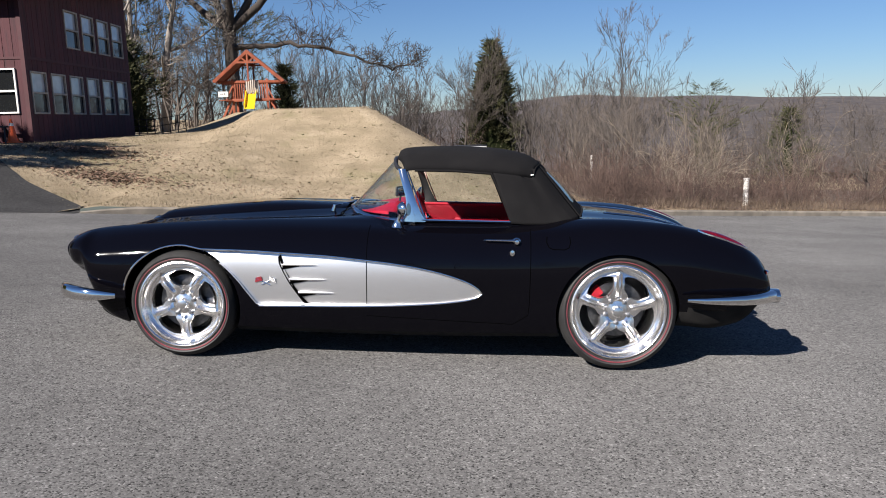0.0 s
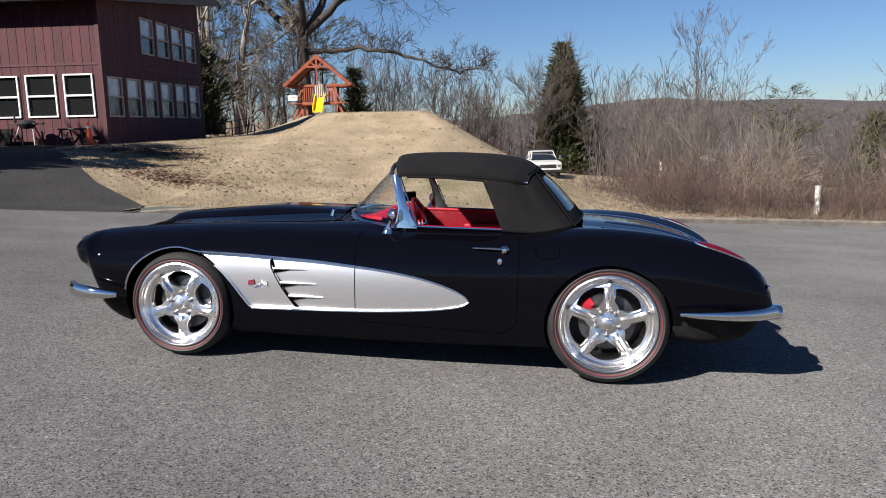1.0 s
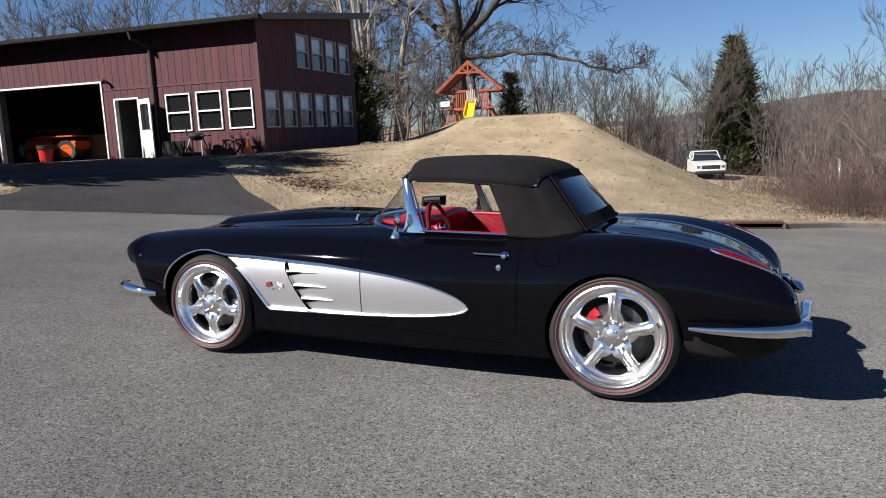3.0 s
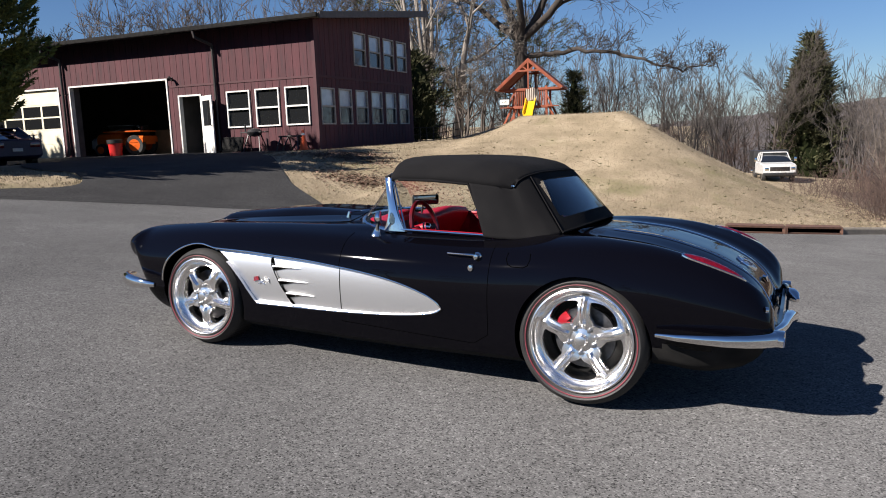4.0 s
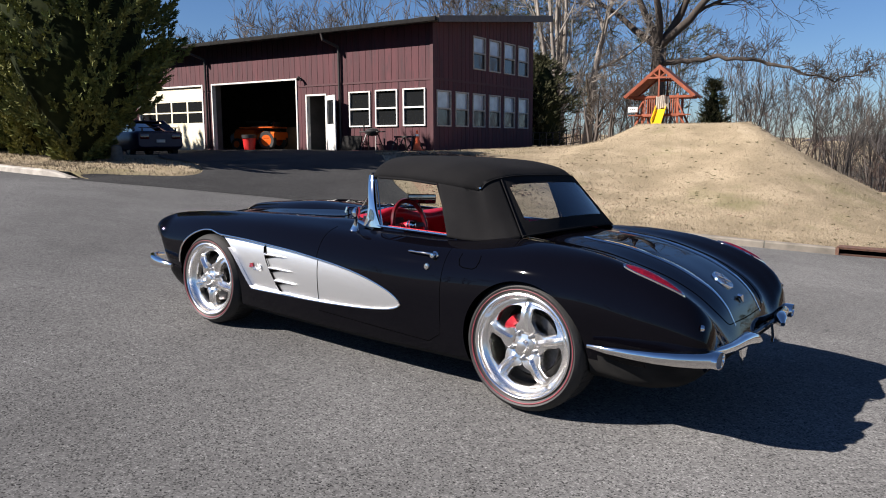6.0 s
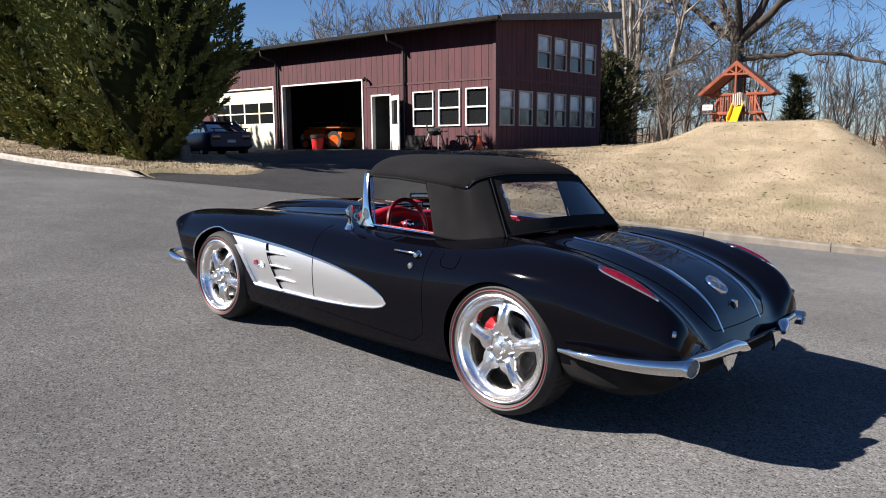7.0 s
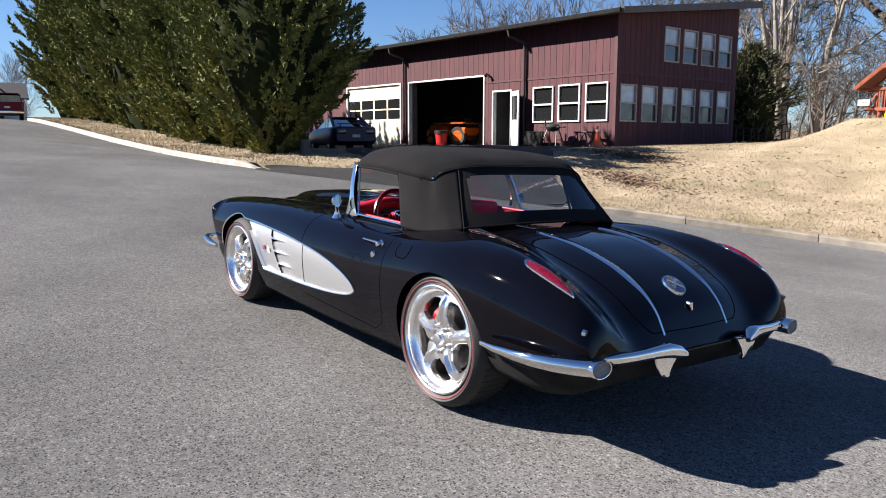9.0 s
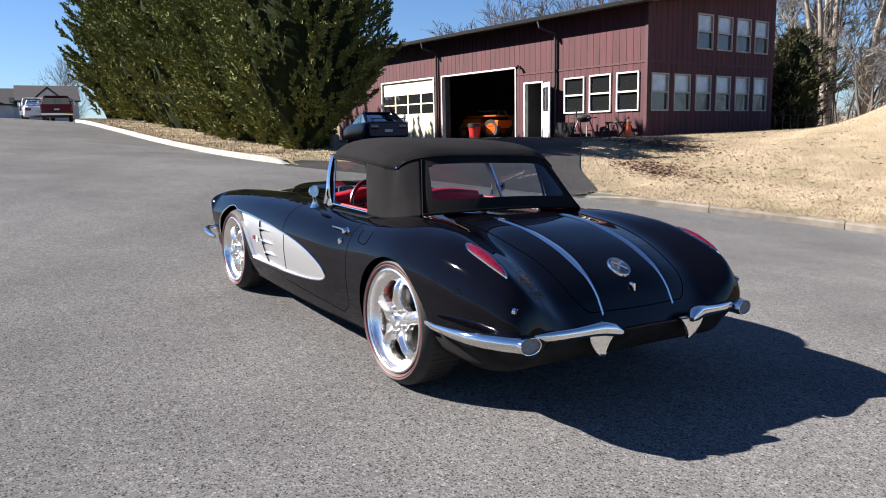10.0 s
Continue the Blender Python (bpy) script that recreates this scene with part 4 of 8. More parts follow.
M_darkred = mat("badge_red", (0.22, 0.02, 0.03), (0.15, 0.015, 0.02), scale=80, rough=0.35)
M_badge = mat("checker_badge", (0.75, 0.75, 0.73), (0.02, 0.02, 0.02), scale=160, rough=0.3)
for sgn in (1, -1):
    badge = new("crossed_flag_badge")
    badge.parent = car
    badge["label"] = "small crossed-flags badge, one red and one chequered"

    def on_flank(x, z, d):
        return (x, sgn * (flank(x, z) - cove_depth(x) + d), z)
    for bx, bz, tilt, m, nm in ((0.845, 0.478, 1, M_darkred, "red_flag"), (0.762, 0.478, -1, M_badge, "chequered_flag")):
        bm = bmesh.new()
        c = [(bx + 0.022, bz - 0.006 * tilt - 0.012), (bx - 0.022, bz + 0.006 * tilt - 0.014), (bx - 0.016, bz + 0.006 * tilt + 0.012), (bx + 0.016, bz - 0.006 * tilt + 0.016)]
        lo = [bm.verts.new(on_flank(x, z, 0.003)) for x, z in c]
        hi = [bm.verts.new(on_flank(x, z, 0.008)) for x, z in c]
        bm.faces.new(lo)
        bm.faces.new(hi)
        for k in range(4):
            bm.faces.new((lo[k], lo[(k + 1) % 4], hi[(k + 1) % 4], hi[k]))
        part(nm, bm, m, badge, smooth=False)
    bm = bmesh.new()
    tube(bm, [on_flank(0.866, 0.485, 0.006), on_flank(0.775, 0.445, 0.006)], 0.0025, 6)
    tube(bm, [on_flank(0.742, 0.487, 0.006), on_flank(0.83, 0.447, 0.006)], 0.0025, 6)
    part("flag_poles", bm, M_chrome, badge)


# ---- panel gaps ----
def flank_line(bm, pts, sgn, r=0.0022, lift=-0.0005):
    tube(bm, [(x, sgn * (flank(x, z) + lift), z) for x, z in pts], r, 5)


for sgn in (1, -1):
    bm = bmesh.new()
    flank_line(bm, [(0.197, z) for z in spread(0.800, 0.612, 14)], sgn)
    tube(bm, [(0.197, sgn * (flank(0.197, z) - cove_depth(0.197) + 0.001), z) for z in spread(0.60, 0.345, 10)], 0.0022, 5)
    flank_line(bm, [(0.197 - 0.03 * k, 0.275 - 0.0012 * k) for k in range(30)] + [(-0.76, 0.30), (-0.765, 0.36)] + [(-0.765, z) for z in spread(0.40, 0.80, 20)], sgn)
    part("door_gap", bm, M_gap, car)
    if sgn == 1:
        bm = bmesh.new()
        flank_line(bm, [(-0.86, 0.765), (-0.857, 0.735), (-0.87, 0.708), (-0.895, 0.698), (-0.96, 0.698), (-0.985, 0.71), (-0.995, 0.74), (-0.99, 0.77)], sgn, 0.003)
        part("fuel_flap_gap", bm, M_gap, car)
    # door handle and lock
    hd = new("door_handle")
    hd.parent = car
    hd["label"] = "chrome door handle with push button"
    bm = bmesh.new()
    tube(bm, [(-0.49, sgn * (flank(-0.5, 0.742) + 0.002), 0.740), (-0.505, sgn * (flank(-0.5, 0.742) + 0.02), 0.741), (-0.58, sgn * (flank(-0.58, 0.742) + 0.026), 0.742), (-0.66, sgn * (flank(-0.66, 0.74) + 0.02), 0.741), (-0.695, sgn * (flank(-0.69, 0.735) + 0.004), 0.735)], [0.004, 0.006, 0.006, 0.008, 0.009], 10)
    part("handle", bm, M_chrome, hd)
    bm = bmesh.new()
    lathe(bm, [(0.0005, 0.034), (0.013, 0.032), (0.017, 0.026), (0.017, 0.008), (0.024, 0.0)], 20)
    bmesh.ops.transform(bm, matrix=Matrix.Translation((-0.682, sgn * flank(-0.682, 0.735), 0.735)) @ Matrix.Diagonal((1, sgn, 1, 1)), verts=bm.verts[:])
    part("push_button", bm, M_chrome, hd)
    bm = bmesh.new()
    lathe(bm, [(0.0005, 0.014), (0.014, 0.012), (0.017, 0.006), (0.018, 0.0)], 20)
    bmesh.ops.transform(bm, matrix=Matrix.Translation((-0.657, sgn * flank(-0.657, 0.672), 0.672)) @ Matrix.Diagonal((1, sgn, 1.2, 1)), verts=bm.verts[:])
    part("lock", bm, M_chrome, hd)

# hood: raised centre scoop, edge gap, chrome moulding
bm = bmesh.new()


def hood_bulge(u, v):
    x = 1.77 - 1.35 * u
    y = 0.30 * v * (0.80 + 0.2 * sstep(0, 0.5, u))
    edge = (1 - abs(v) ** 5)
    lift = 0.042 * sstep(0, 0.07, u) * (1 - 0.6 * sstep(0.55, 1.0, u)) * edge
    return (x, y, deck(x, abs(y)) + 0.001 + lift)


sheet(bm, hood_bulge, spread(0, 1, 36), spread(-1, 1, 25))
part("hood_bulge", bm, M_paint, car)
bm = bmesh.new()
pts = [(1.88, y, deck(1.88, abs(y)) + 0.0005) for y in spread(-0.36, 0.36, 12)]
tube(bm, pts + [(x, 0.50, deck(x, 0.50) + 0.0005) for x in spread(1.80, 0.47, 24)] + [(0.42, y, deck(0.42, abs(y)) + 0.0005) for y in spread(0.46, -0.46, 14)] + [(x, -0.50, deck(x, 0.50) + 0.0005) for x in spread(0.47, 1.80, 24)], 0.0025, 5, closed=True)
part("hood_gap", bm, M_gap, car)

# deck lid outline, two chrome strips, emblem, lock
bm = bmesh.new()
pts = [(x, 0.47 - 0.05 * sstep(-1.6, -2.1, x)) for x in spread(-1.25, -2.04, 22)]
pts += [(-2.04 - 0.128 * math.sin(k * math.pi / 16), 0.42 - 0.12 * (1 - math.cos(k * math.pi / 16))) for k in range(1, 9)]
pts = [(x, y, deck(x, y) + 0.0005) for x, y in pts]
tail = [(-2.168 - 0.006 * (1 - (y / 0.3) ** 2), y, deck(-2.168 - 0.006 * (1 - (y / 0.3) ** 2), abs(y)) + 0.001) for y in spread(0.28, -0.28, 12)]
tube(bm, pts + tail + [(x, -y, z) for x, y, z in pts[::-1]], 0.0024, 5)
part("deck_lid_gap", bm, M_gap, car)
for sgn in (1, -1):
    bm = bmesh.new()
    cs = [(x, (0.254)) for x in spread(-1.29, -2.18, 40)]
    rings = []
    for i, (x, y) in enumerate(cs):
        w = 0.023 * min(1, 0.35 + i / 5) * (1 - 0.75 * sstep(-1.92, -2.12, x))
        z = deck(x, y)
        rings.append([bm.verts.new((x, sgn * (y - w), deck(x, y - w) + 0.001)), bm.verts.new((x, sgn * (y - w * 0.6), z + 0.007)), bm.verts.new((x, sgn * (y + w * 0.6), z + 0.007)), bm.verts.new((x, sgn * (y + w), deck(x, y + w) + 0.001))])
    for a, b in zip(rings, rings[1:]):
        for k in range(3):
            bm.faces.new((a[k], a[k + 1], b[k + 1], b[k]))
    part("deck_strip", bm, M_chrome, car, "chrome deck lid strip")


def deck_frame(x, y):
    e = 0.02
    p = Vector((x, y, deck(x, abs(y))))
    tx = (Vector((x - e, y, deck(x - e, abs(y)))) - p).normalized()
    ty = Vector((0, 1, 0))
    nz = ty.cross(tx).normalized()
    if nz.z < 0:
        nz = -nz
    ty = nz.cross(tx)
    return Matrix.Translation(p) @ Matrix((tx, ty, nz)).transposed().to_4x4()


M_emb = mat("emblem_face", (0.07, 0.07, 0.08), (0.24, 0.24, 0.26), scale=60, rough=0.2, metal=0.7, coat=1)
emblem = new("deck_emblem")
emblem.parent = car
emblem["label"] = "round chrome emblem with crossed flags"
fm = deck_frame(-2.02, 0)
for nm, prof, m in (("bezel", [(0.058, 0.004), (0.0585, 0.010), (0.063, 0.010), (0.066, 0.005), (0.067, -0.02)], M_chrome), ("face", [(0.0005, 0.013), (0.03, 0.012), (0.061, 0.007)], M_emb)):
    bm = bmesh.new()
    lathe(bm, prof, 32, "Z")
    bmesh.ops.transform(bm, matrix=fm, verts=bm.verts[:])
    part(nm, bm, m, emblem)
bm = bmesh.new()
for s_ in (-1, 1):
    tube(bm, [fm @ Vector((0.03, -0.035 * s_, 0.015)), fm @ Vector((-0.03, 0.035 * s_, 0.016))], 0.004, 6)
part("flags", bm, M_chrome, emblem)
bm = bmesh.new()
fm = deck_frame(-2.115, 0)
tube(bm, [fm @ Vector((-0.012, 0, 0.003)), fm @ Vector((0.0, 0, 0.016)), fm @ Vector((0.03, 0, 0.008))], [0.012, 0.014, 0.004], 10)
part("deck_lock", bm, M_chrome, car, "small chrome deck lock")

# tail lamps in the fenders
for sgn in (1, -1):
    lamp = new("tail_lamp")
    lamp.parent = car
    lamp["label"] = "long red tail lamp in a chrome bezel"
    cx, cy = -1.910, 0.776

    def top_z(x, y):
        s = section(x)
        best = None
        for a, b in zip(s, s[1:]):
            lo, hi = min(a[0], b[0]), max(a[0], b[0])
            if lo <= y <= hi and hi > lo:
                z = a[1] + (b[1] - a[1]) * (y - a[0]) / (b[0] - a[0])
                best = z if best is None else max(best, z)
        return best if best is not None else z_crown(x)
    bmb, bml = bmesh.new(), bmesh.new()
    steps = 44

    def lamp_pt(k, sc, up):
        a = k * math.tau / steps
        lx = 0.158 * sc * math.cos(a)
        ly = 0.030 * sc * math.sin(a) * (1 + 0.30 * math.cos(a))
        x, y = cx + lx, cy + ly + 0.03 * lx
        return (x, sgn * y, top_z(x, y) + up)
    outer = [bmb.verts.new(lamp_pt(k, 1.0, -0.004)) for k in range(steps)]
    mid = [bmb.verts.new(lamp_pt(k, 0.985, 0.007)) for k in range(steps)]
    inn = [bmb.verts.new(lamp_pt(k, 0.90, 0.008)) for k in range(steps)]
    for a, b in ((outer, mid), (mid, inn)):
        for k in range(steps):
            bmb.faces.new((a[k], a[(k + 1) % steps], b[(k + 1) % steps], b[k]))
    part("bezel", bmb, M_chrome, lamp)
    prev = [bml.verts.new(lamp_pt(k, 0.905, 0.007)) for k in range(steps)]
    for sc, up in ((0.7, 0.013), (0.45, 0.016), (0.2, 0.017)):
        nxt = [bml.verts.new(lamp_pt(k, sc, up)) for k in range(steps)]
        for k in range(steps):
            bml.faces.new((prev[k], prev[(k + 1) % steps], nxt[(k + 1) % steps], nxt[k]))
        prev = nxt
    bml.faces.new(prev)
    part("lens", bml, M_lens, lamp, "red plastic lens")
    # small round reflector on the tail
    refl = new("reflector")
    refl.parent = car
    refl["label"] = "small round red reflector in a chrome bezel"
    spot = Matrix.Translation((-2.166, sgn * 0.800, 0.574)) @ Matrix.Rotation(sgn * 0.35, 4, "Z")
    for nm, prof, m in (("bezel", [(0.011, -0.009), (0.014, -0.010), (0.016, -0.005), (0.017, 0.006)], M_chrome), ("lens", [(0.0005, -0.013), (0.008, -0.011), (0.012, -0.006)], M_lens)):
        bm = bmesh.new()
        lathe(bm, prof, 20, "X")
        bmesh.ops.transform(bm, matrix=spot, verts=bm.verts[:])
        part(nm, bm, m, refl)


# ---- bumpers ----
M_grille = mat("matt_grey_insert", (0.22, 0.22, 0.22), (0.15, 0.15, 0.15), scale=90, rough=0.7)
def swept(bm, pts, tall, thick, sides=14):
    """A rounded bar along points; heights and thicknesses one a point."""
    pts = [Vector(p) for p in pts]
    rings = []
    for i, p in enumerate(pts):
        t = (pts[min(i + 1, len(pts) - 1)] - pts[max(i - 1, 0)]).normalized()
        up = Vector((0, 0, 1))
        out = t.cross(up).normalized()
        up = out.cross(t)
        ring = []
        for k in range(sides):
            a = k * math.tau / sides
            c, s = math.cos(a), math.sin(a)
            ring.append(bm.verts.new(p + out * thick[i] * abs(c) ** 0.7 * (1 if c > 0 else -1) + up * tall[i] * abs(s) ** 0.8 * (1 if s > 0 else -1)))
        rings.append(ring)
    for a, b in zip(rings, rings[1:]):
        for k in range(sides):
            bm.faces.new((a[k], a[(k + 1) % sides], b[(k + 1) % sides], b[k]))
    bm.faces.new(rings[0])
    bm.faces.new(rings[-1][::-1])
    return rings


for sgn in (1, -1):
    rb = new("rear_bumper")
    rb.parent = car
    rb["label"] = "curved chrome rear bumper with an exhaust outlet"
    side_pts = [(-1.675, 0.952, 0.424), (-1.78, 0.957, 0.424), (-1.90, 0.945, 0.426), (-2.00, 0.925, 0.428), (-2.08, 0.890, 0.430), (-2.145, 0.838, 0.431), (-2.205, 0.785, 0.432)]
    bm = bmesh.new()
    swept(bm, [(x, sgn * y, z) for x, y, z in side_pts], [0.010, 0.018, 0.025, 0.030, 0.034, 0.038, 0.039], [0.008, 0.016, 0.024, 0.030, 0.038, 0.048, 0.052])
    part("side_bar", bm, M_chrome, rb)
    bm = bmesh.new()
    e = Vector((-2.246, sgn * 0.772, 0.432))
    lathe(bm, [(0.036, -0.004), (0.038, 0.010), (0.041, 0.011), (0.043, 0.004), (0.042, -0.07)], 28, "X")
    tilt = Matrix.Translation(e) @ Matrix.Rotation(sgn * -0.05, 4, "Z") @ Matrix.Diagonal((-1, 1.42, 0.98, 1))
    bmesh.ops.transform(bm, matrix=tilt, verts=bm.verts[:])
    part("outlet_lip", bm, M_chrome, rb)
    bm = bmesh.new()
    lathe(bm, [(0.0005, 0.001), (0.0365, 0.001)], 28, "X")
    bmesh.ops.transform(bm, matrix=tilt, verts=bm.verts[:])
    part("outlet_plug", bm, M_grille, rb)
    bm = bmesh.new()
    inner_pts = [(-2.205, 0.715, 0.452), (-2.232, 0.655, 0.455), (-2.248, 0.58, 0.456), (-2.256, 0.50, 0.457), (-2.262, 0.42, 0.461), (-2.270, 0.35, 0.464), (-2.285, 0.295, 0.455), (-2.306, 0.252, 0.440)]
    swept(bm, [(x, sgn * y, z) for x, y, z in inner_pts], [0.012, 0.021, 0.024, 0.026, 0.029, 0.034, 0.032, 0.012], [0.010, 0.018, 0.022, 0.024, 0.028, 0.034, 0.034, 0.012])
    part("inner_bar", bm, M_chrome, rb)
    bm = bmesh.new()
    prism(bm, [(0.245, 0.445), (0.445, 0.445), (0.432, 0.40), (0.405, 0.355), (0.37, 0.322), (0.345, 0.312), (0.325, 0.322), (0.335, 0.345), (0.315, 0.385), (0.28, 0.42)], -2.258, -2.243, "X", 0.003)
    bmesh.ops.translate(bm, verts=bm.verts[:], vec=(0, -0.03, 0))
    if sgn < 0:
        bmesh.ops.scale(bm, vec=(1, -1, 1), verts=bm.verts[:])
    part("bumper_guard", bm, M_chrome, rb)
    fb = new("front_bumper")
    fb.parent = car
    fb["label"] = "chrome front corner bumper"
    bm = bmesh.new()
    fp = [(1.70, 0.955, 0.364), (1.78, 0.968, 0.366), (1.86, 0.968, 0.370), (1.94, 0.950, 0.373), (2.01, 0.910, 0.376), (2.06, 0.85, 0.378), (2.085, 0.78, 0.380)]
    swept(bm, [(x, sgn * y, z) for x, y, z in fp], [0.016, 0.028, 0.037, 0.041, 0.042, 0.038, 0.020], [0.012, 0.020, 0.026, 0.030, 0.032, 0.030, 0.018])
    part("bar", bm, M_chrome, fb)
    # paired headlamps with chrome rims
    for y, hx in ((0.735, 2.008), (0.53, 2.034)):
        hl = new("headlamp")
        hl.parent = car
        bm = bmesh.new()
        lathe(bm, [(0.072, 0.006), (0.076, 0.030), (0.084, 0.034), (0.091, 0.020), (0.093, -0.05)], 32, "X")
        bmesh.ops.transform(bm, matrix=Matrix.Translation((hx, sgn * y, 0.607)) @ Matrix.Rotation(sgn * 0.25, 4, "Z"), verts=bm.verts[:])
        part("rim", bm, M_chrome, hl)
        bm = bmesh.new()
        lathe(bm, [(0.0005, 0.03), (0.04, 0.024), (0.071, 0.005)], 32, "X")
        bmesh.ops.transform(bm, matrix=Matrix.Translation((hx, sgn * y, 0.607)) @ Matrix.Rotation(sgn * 0.25, 4, "Z"), verts=bm.verts[:])
        part("lamp_glass", bm, M_chrome, hl)

# rounded apron below the nose
bm = bmesh.new()
apron_x = curve1([(0.475, 1.930), (0.44, 1.962), (0.36, 1.975), (0.30, 1.955), (0.25, 1.905), (0.21, 1.84), (0.185, 1.77), (0.172, 1.70)])
apron_y = curve1([(0.475, 0.845), (0.42, 0.885), (0.34, 0.895), (0.26, 0.875), (0.20, 0.845), (0.172, 0.82)])


def apron_pt(u, v):
    z = 0.475 - 0.303 * v
    a = u * math.pi / 2
    c, q = abs(math.cos(a)) ** 0.40, abs(math.sin(a)) ** 0.62
    return (1.675 + (apron_x(z) - 1.675) * c, math.copysign(apron_y(z) * q, u), z)


sheet(bm, apron_pt, spread(-1, 1, 49), spread(0, 1, 20))
part("front_apron", bm, M_paint, car)
# ---- wheels ----
def wheel(rad, rim, x, hub_z, sgn, label):
    w = new("wheel")
    w.parent = car
    w.matrix_basis = Matrix.Translation((x, sgn * 0.915, hub_z)) @ Matrix.Rotation(0 if sgn > 0 else math.pi, 4, "Z")
    w["label"] = label
    bm = bmesh.new()
    wd = 0.24
    prof = [(rim + 0.004, -0.012), (rim + 0.014, 0.0), (rim + (rad - rim) * 0.5, 0.010), (rad - 0.030, 0.004), (rad - 0.010, -0.018), (rad - 0.002, -0.040), (rad, -0.07), (rad, -wd + 0.05), (rad - 0.01, -wd), (rim, -wd)]
    lathe(bm, prof, 72)
    part("tyre", bm, M_tyre, w, "low-profile black tyre")
    bm = bmesh.new()
    rl = rim + (rad - rim) * 0.30
    lathe(bm, [(rl - 0.0034, 0.0060), (rl, 0.0095), (rl + 0.0034, 0.0086)], 72)
    part("red_stripe", bm, M_redline, w, "thin red sidewall stripe")
    bm = bmesh.new()
    for k in range(60):
        a = k * math.tau / 60
        m = Matrix.Rotation(-a, 4, "Y")
        vs = box(bm, -0.005, 0.005, -wd + 0.02, -0.050, rad - 0.004, rad + 0.0015)
        bmesh.ops.transform(bm, matrix=m @ Matrix.Rotation(0.0, 4, "Z"), verts=vs)
    part("tread", bm, M_tyre, w, smooth=False)
    bm = bmesh.new()
    ro = rim - 0.046
    lathe(bm, [(rim + 0.006, -0.010), (rim + 0.004, 0.004), (rim - 0.004, 0.007), (rim - 0.010, 0.003), (rim - 0.014, -0.006), (rim - 0.016, -0.022), (rim - 0.024, -0.030), (rim - 0.030, -0.040), (ro + 0.004, -0.046),
               (ro - 0.004, -0.042), (ro - 0.010, -0.044), (ro - 0.014, -0.052), (ro - 0.010, -0.10), (rim - 0.05, -wd + 0.02)], 84)
    part("rim", bm, M_polish, w, "polished aluminium rim with a deep lip", angle=40)
    # five spokes, each with a sharp raised ridge, that widen into the hub plate and the rim
    spin = math.pi + 0.06 if x > 0 else -0.02
    for k in range(5):
        bm = bmesh.new()
        rows = []
        for j in range(27):
            f = j / 26
            r_ = 0.062 + (ro - 0.062) * f
            whole = r_ * math.sin(math.pi / 5) * 0.998
            fill = max(1 - sstep(0.20, 0.46, f), sstep(0.80, 1.0, f) ** 1.6)
            half = min(0.031 + 0.005 * f, whole) * (1 - fill) + whole * fill
            yy = -0.030 + 0.010 * math.sin(min(1, f * 1.15) * math.pi) - 0.012 * max(0, f - 0.7) / 0.3
            ridge = 0.016 * sstep(0.0, 0.25, f) * (1 - 0.75 * sstep(0.75, 1.0, f))
            hw = 0.018
            rows.append([bm.verts.new((a, b, math.sqrt(max(r_ * r_ - a * a, 1e-4)))) for a, b in ((-half, yy - 0.040), (-half, yy - 0.009), (-half + 0.005, yy - 0.002), (-min(hw, half - 0.008), yy), (-0.004, yy + 0.002 + ridge), (0.004, yy + 0.002 + ridge), (min(hw, half - 0.008), yy), (half - 0.005, yy - 0.002), (half, yy - 0.009), (half, yy - 0.040))])
        for a, b in zip(rows, rows[1:]):
            for q in range(9):
                bm.faces.new((a[q], a[q + 1], b[q + 1], b[q]))
        bmesh.ops.transform(bm, matrix=Matrix.Rotation(k * math.tau / 5 + spin, 4, "Y"), verts=bm.verts[:])
        part("spoke", bm, M_polish, w, angle=22)
    bm = bmesh.new()
    lathe(bm, [(0.104, -0.075), (0.102, -0.050), (0.096, -0.044), (0.090, -0.043), (0.086, -0.036), (0.054, -0.030), (0.036, -0.026), (0.032, -0.004), (0.028, 0.001), (0.022, 0.003), (0.0005, 0.004)], 40)
    part("hub", bm, M_polish, w, "polished hub with centre cap", angle=30)
    for k in range(5):
        a = (k + 0.5) * math.tau / 5 + (math.pi + 0.06 if x > 0 else -0.02)
        bm = bmesh.new()
        lathe(bm, [(0.0005, -0.006), (0.009, -0.007), (0.011, -0.012), (0.011, -0.045)], 12)
        bmesh.ops.transform(bm, matrix=Matrix.Translation((0.068 * math.sin(a), -0.004, 0.068 * math.cos(a))), verts=bm.verts[:])
        part("lug_nut", bm, M_steel, w)
    bm = bmesh.new()
    lathe(bm, [(0.075, -0.105), (0.165, -0.105), (0.168, -0.11), (0.168, -0.125), (0.075, -0.125)], 48)
    part("brake_disc", bm, M_darksteel, w, "drilled steel brake disc")
    bm = bmesh.new()
    lathe(bm, [(0.0005, -0.09), (0.07, -0.09), (0.075, -0.13)], 32)
    part("disc_hat", bm, M_black, w)
    bm = bmesh.new()
    ring = [(0.125, -0.085), (0.172, -0.080), (0.176, -0.14), (0.125, -0.14)]
    g = []
    for q in range(10):
        a = radians(-17 + 34 * q / 9)
        g.append([bm.verts.new((rr * math.sin(a), yy, rr * math.cos(a))) for rr, yy in ring])
    for a, b in zip(g, g[1:]):
        for q in range(4):
            bm.faces.new((a[q], a[(q + 1) % 4], b[(q + 1) % 4], b[q]))
    bm.faces.new(g[0])
    bm.faces.new(g[-1][::-1])
    bmesh.ops.transform(bm, matrix=Matrix.Rotation(radians(55) * sgn * (1 if x < 0 else -1.75), 4, "Y"), verts=bm.verts[:])
    part("brake_caliper", bm, M_caliper if x < 0 else M_steel, w, "red brake caliper" if x < 0 else "grey brake caliper", angle=30)
    bm = bmesh.new()
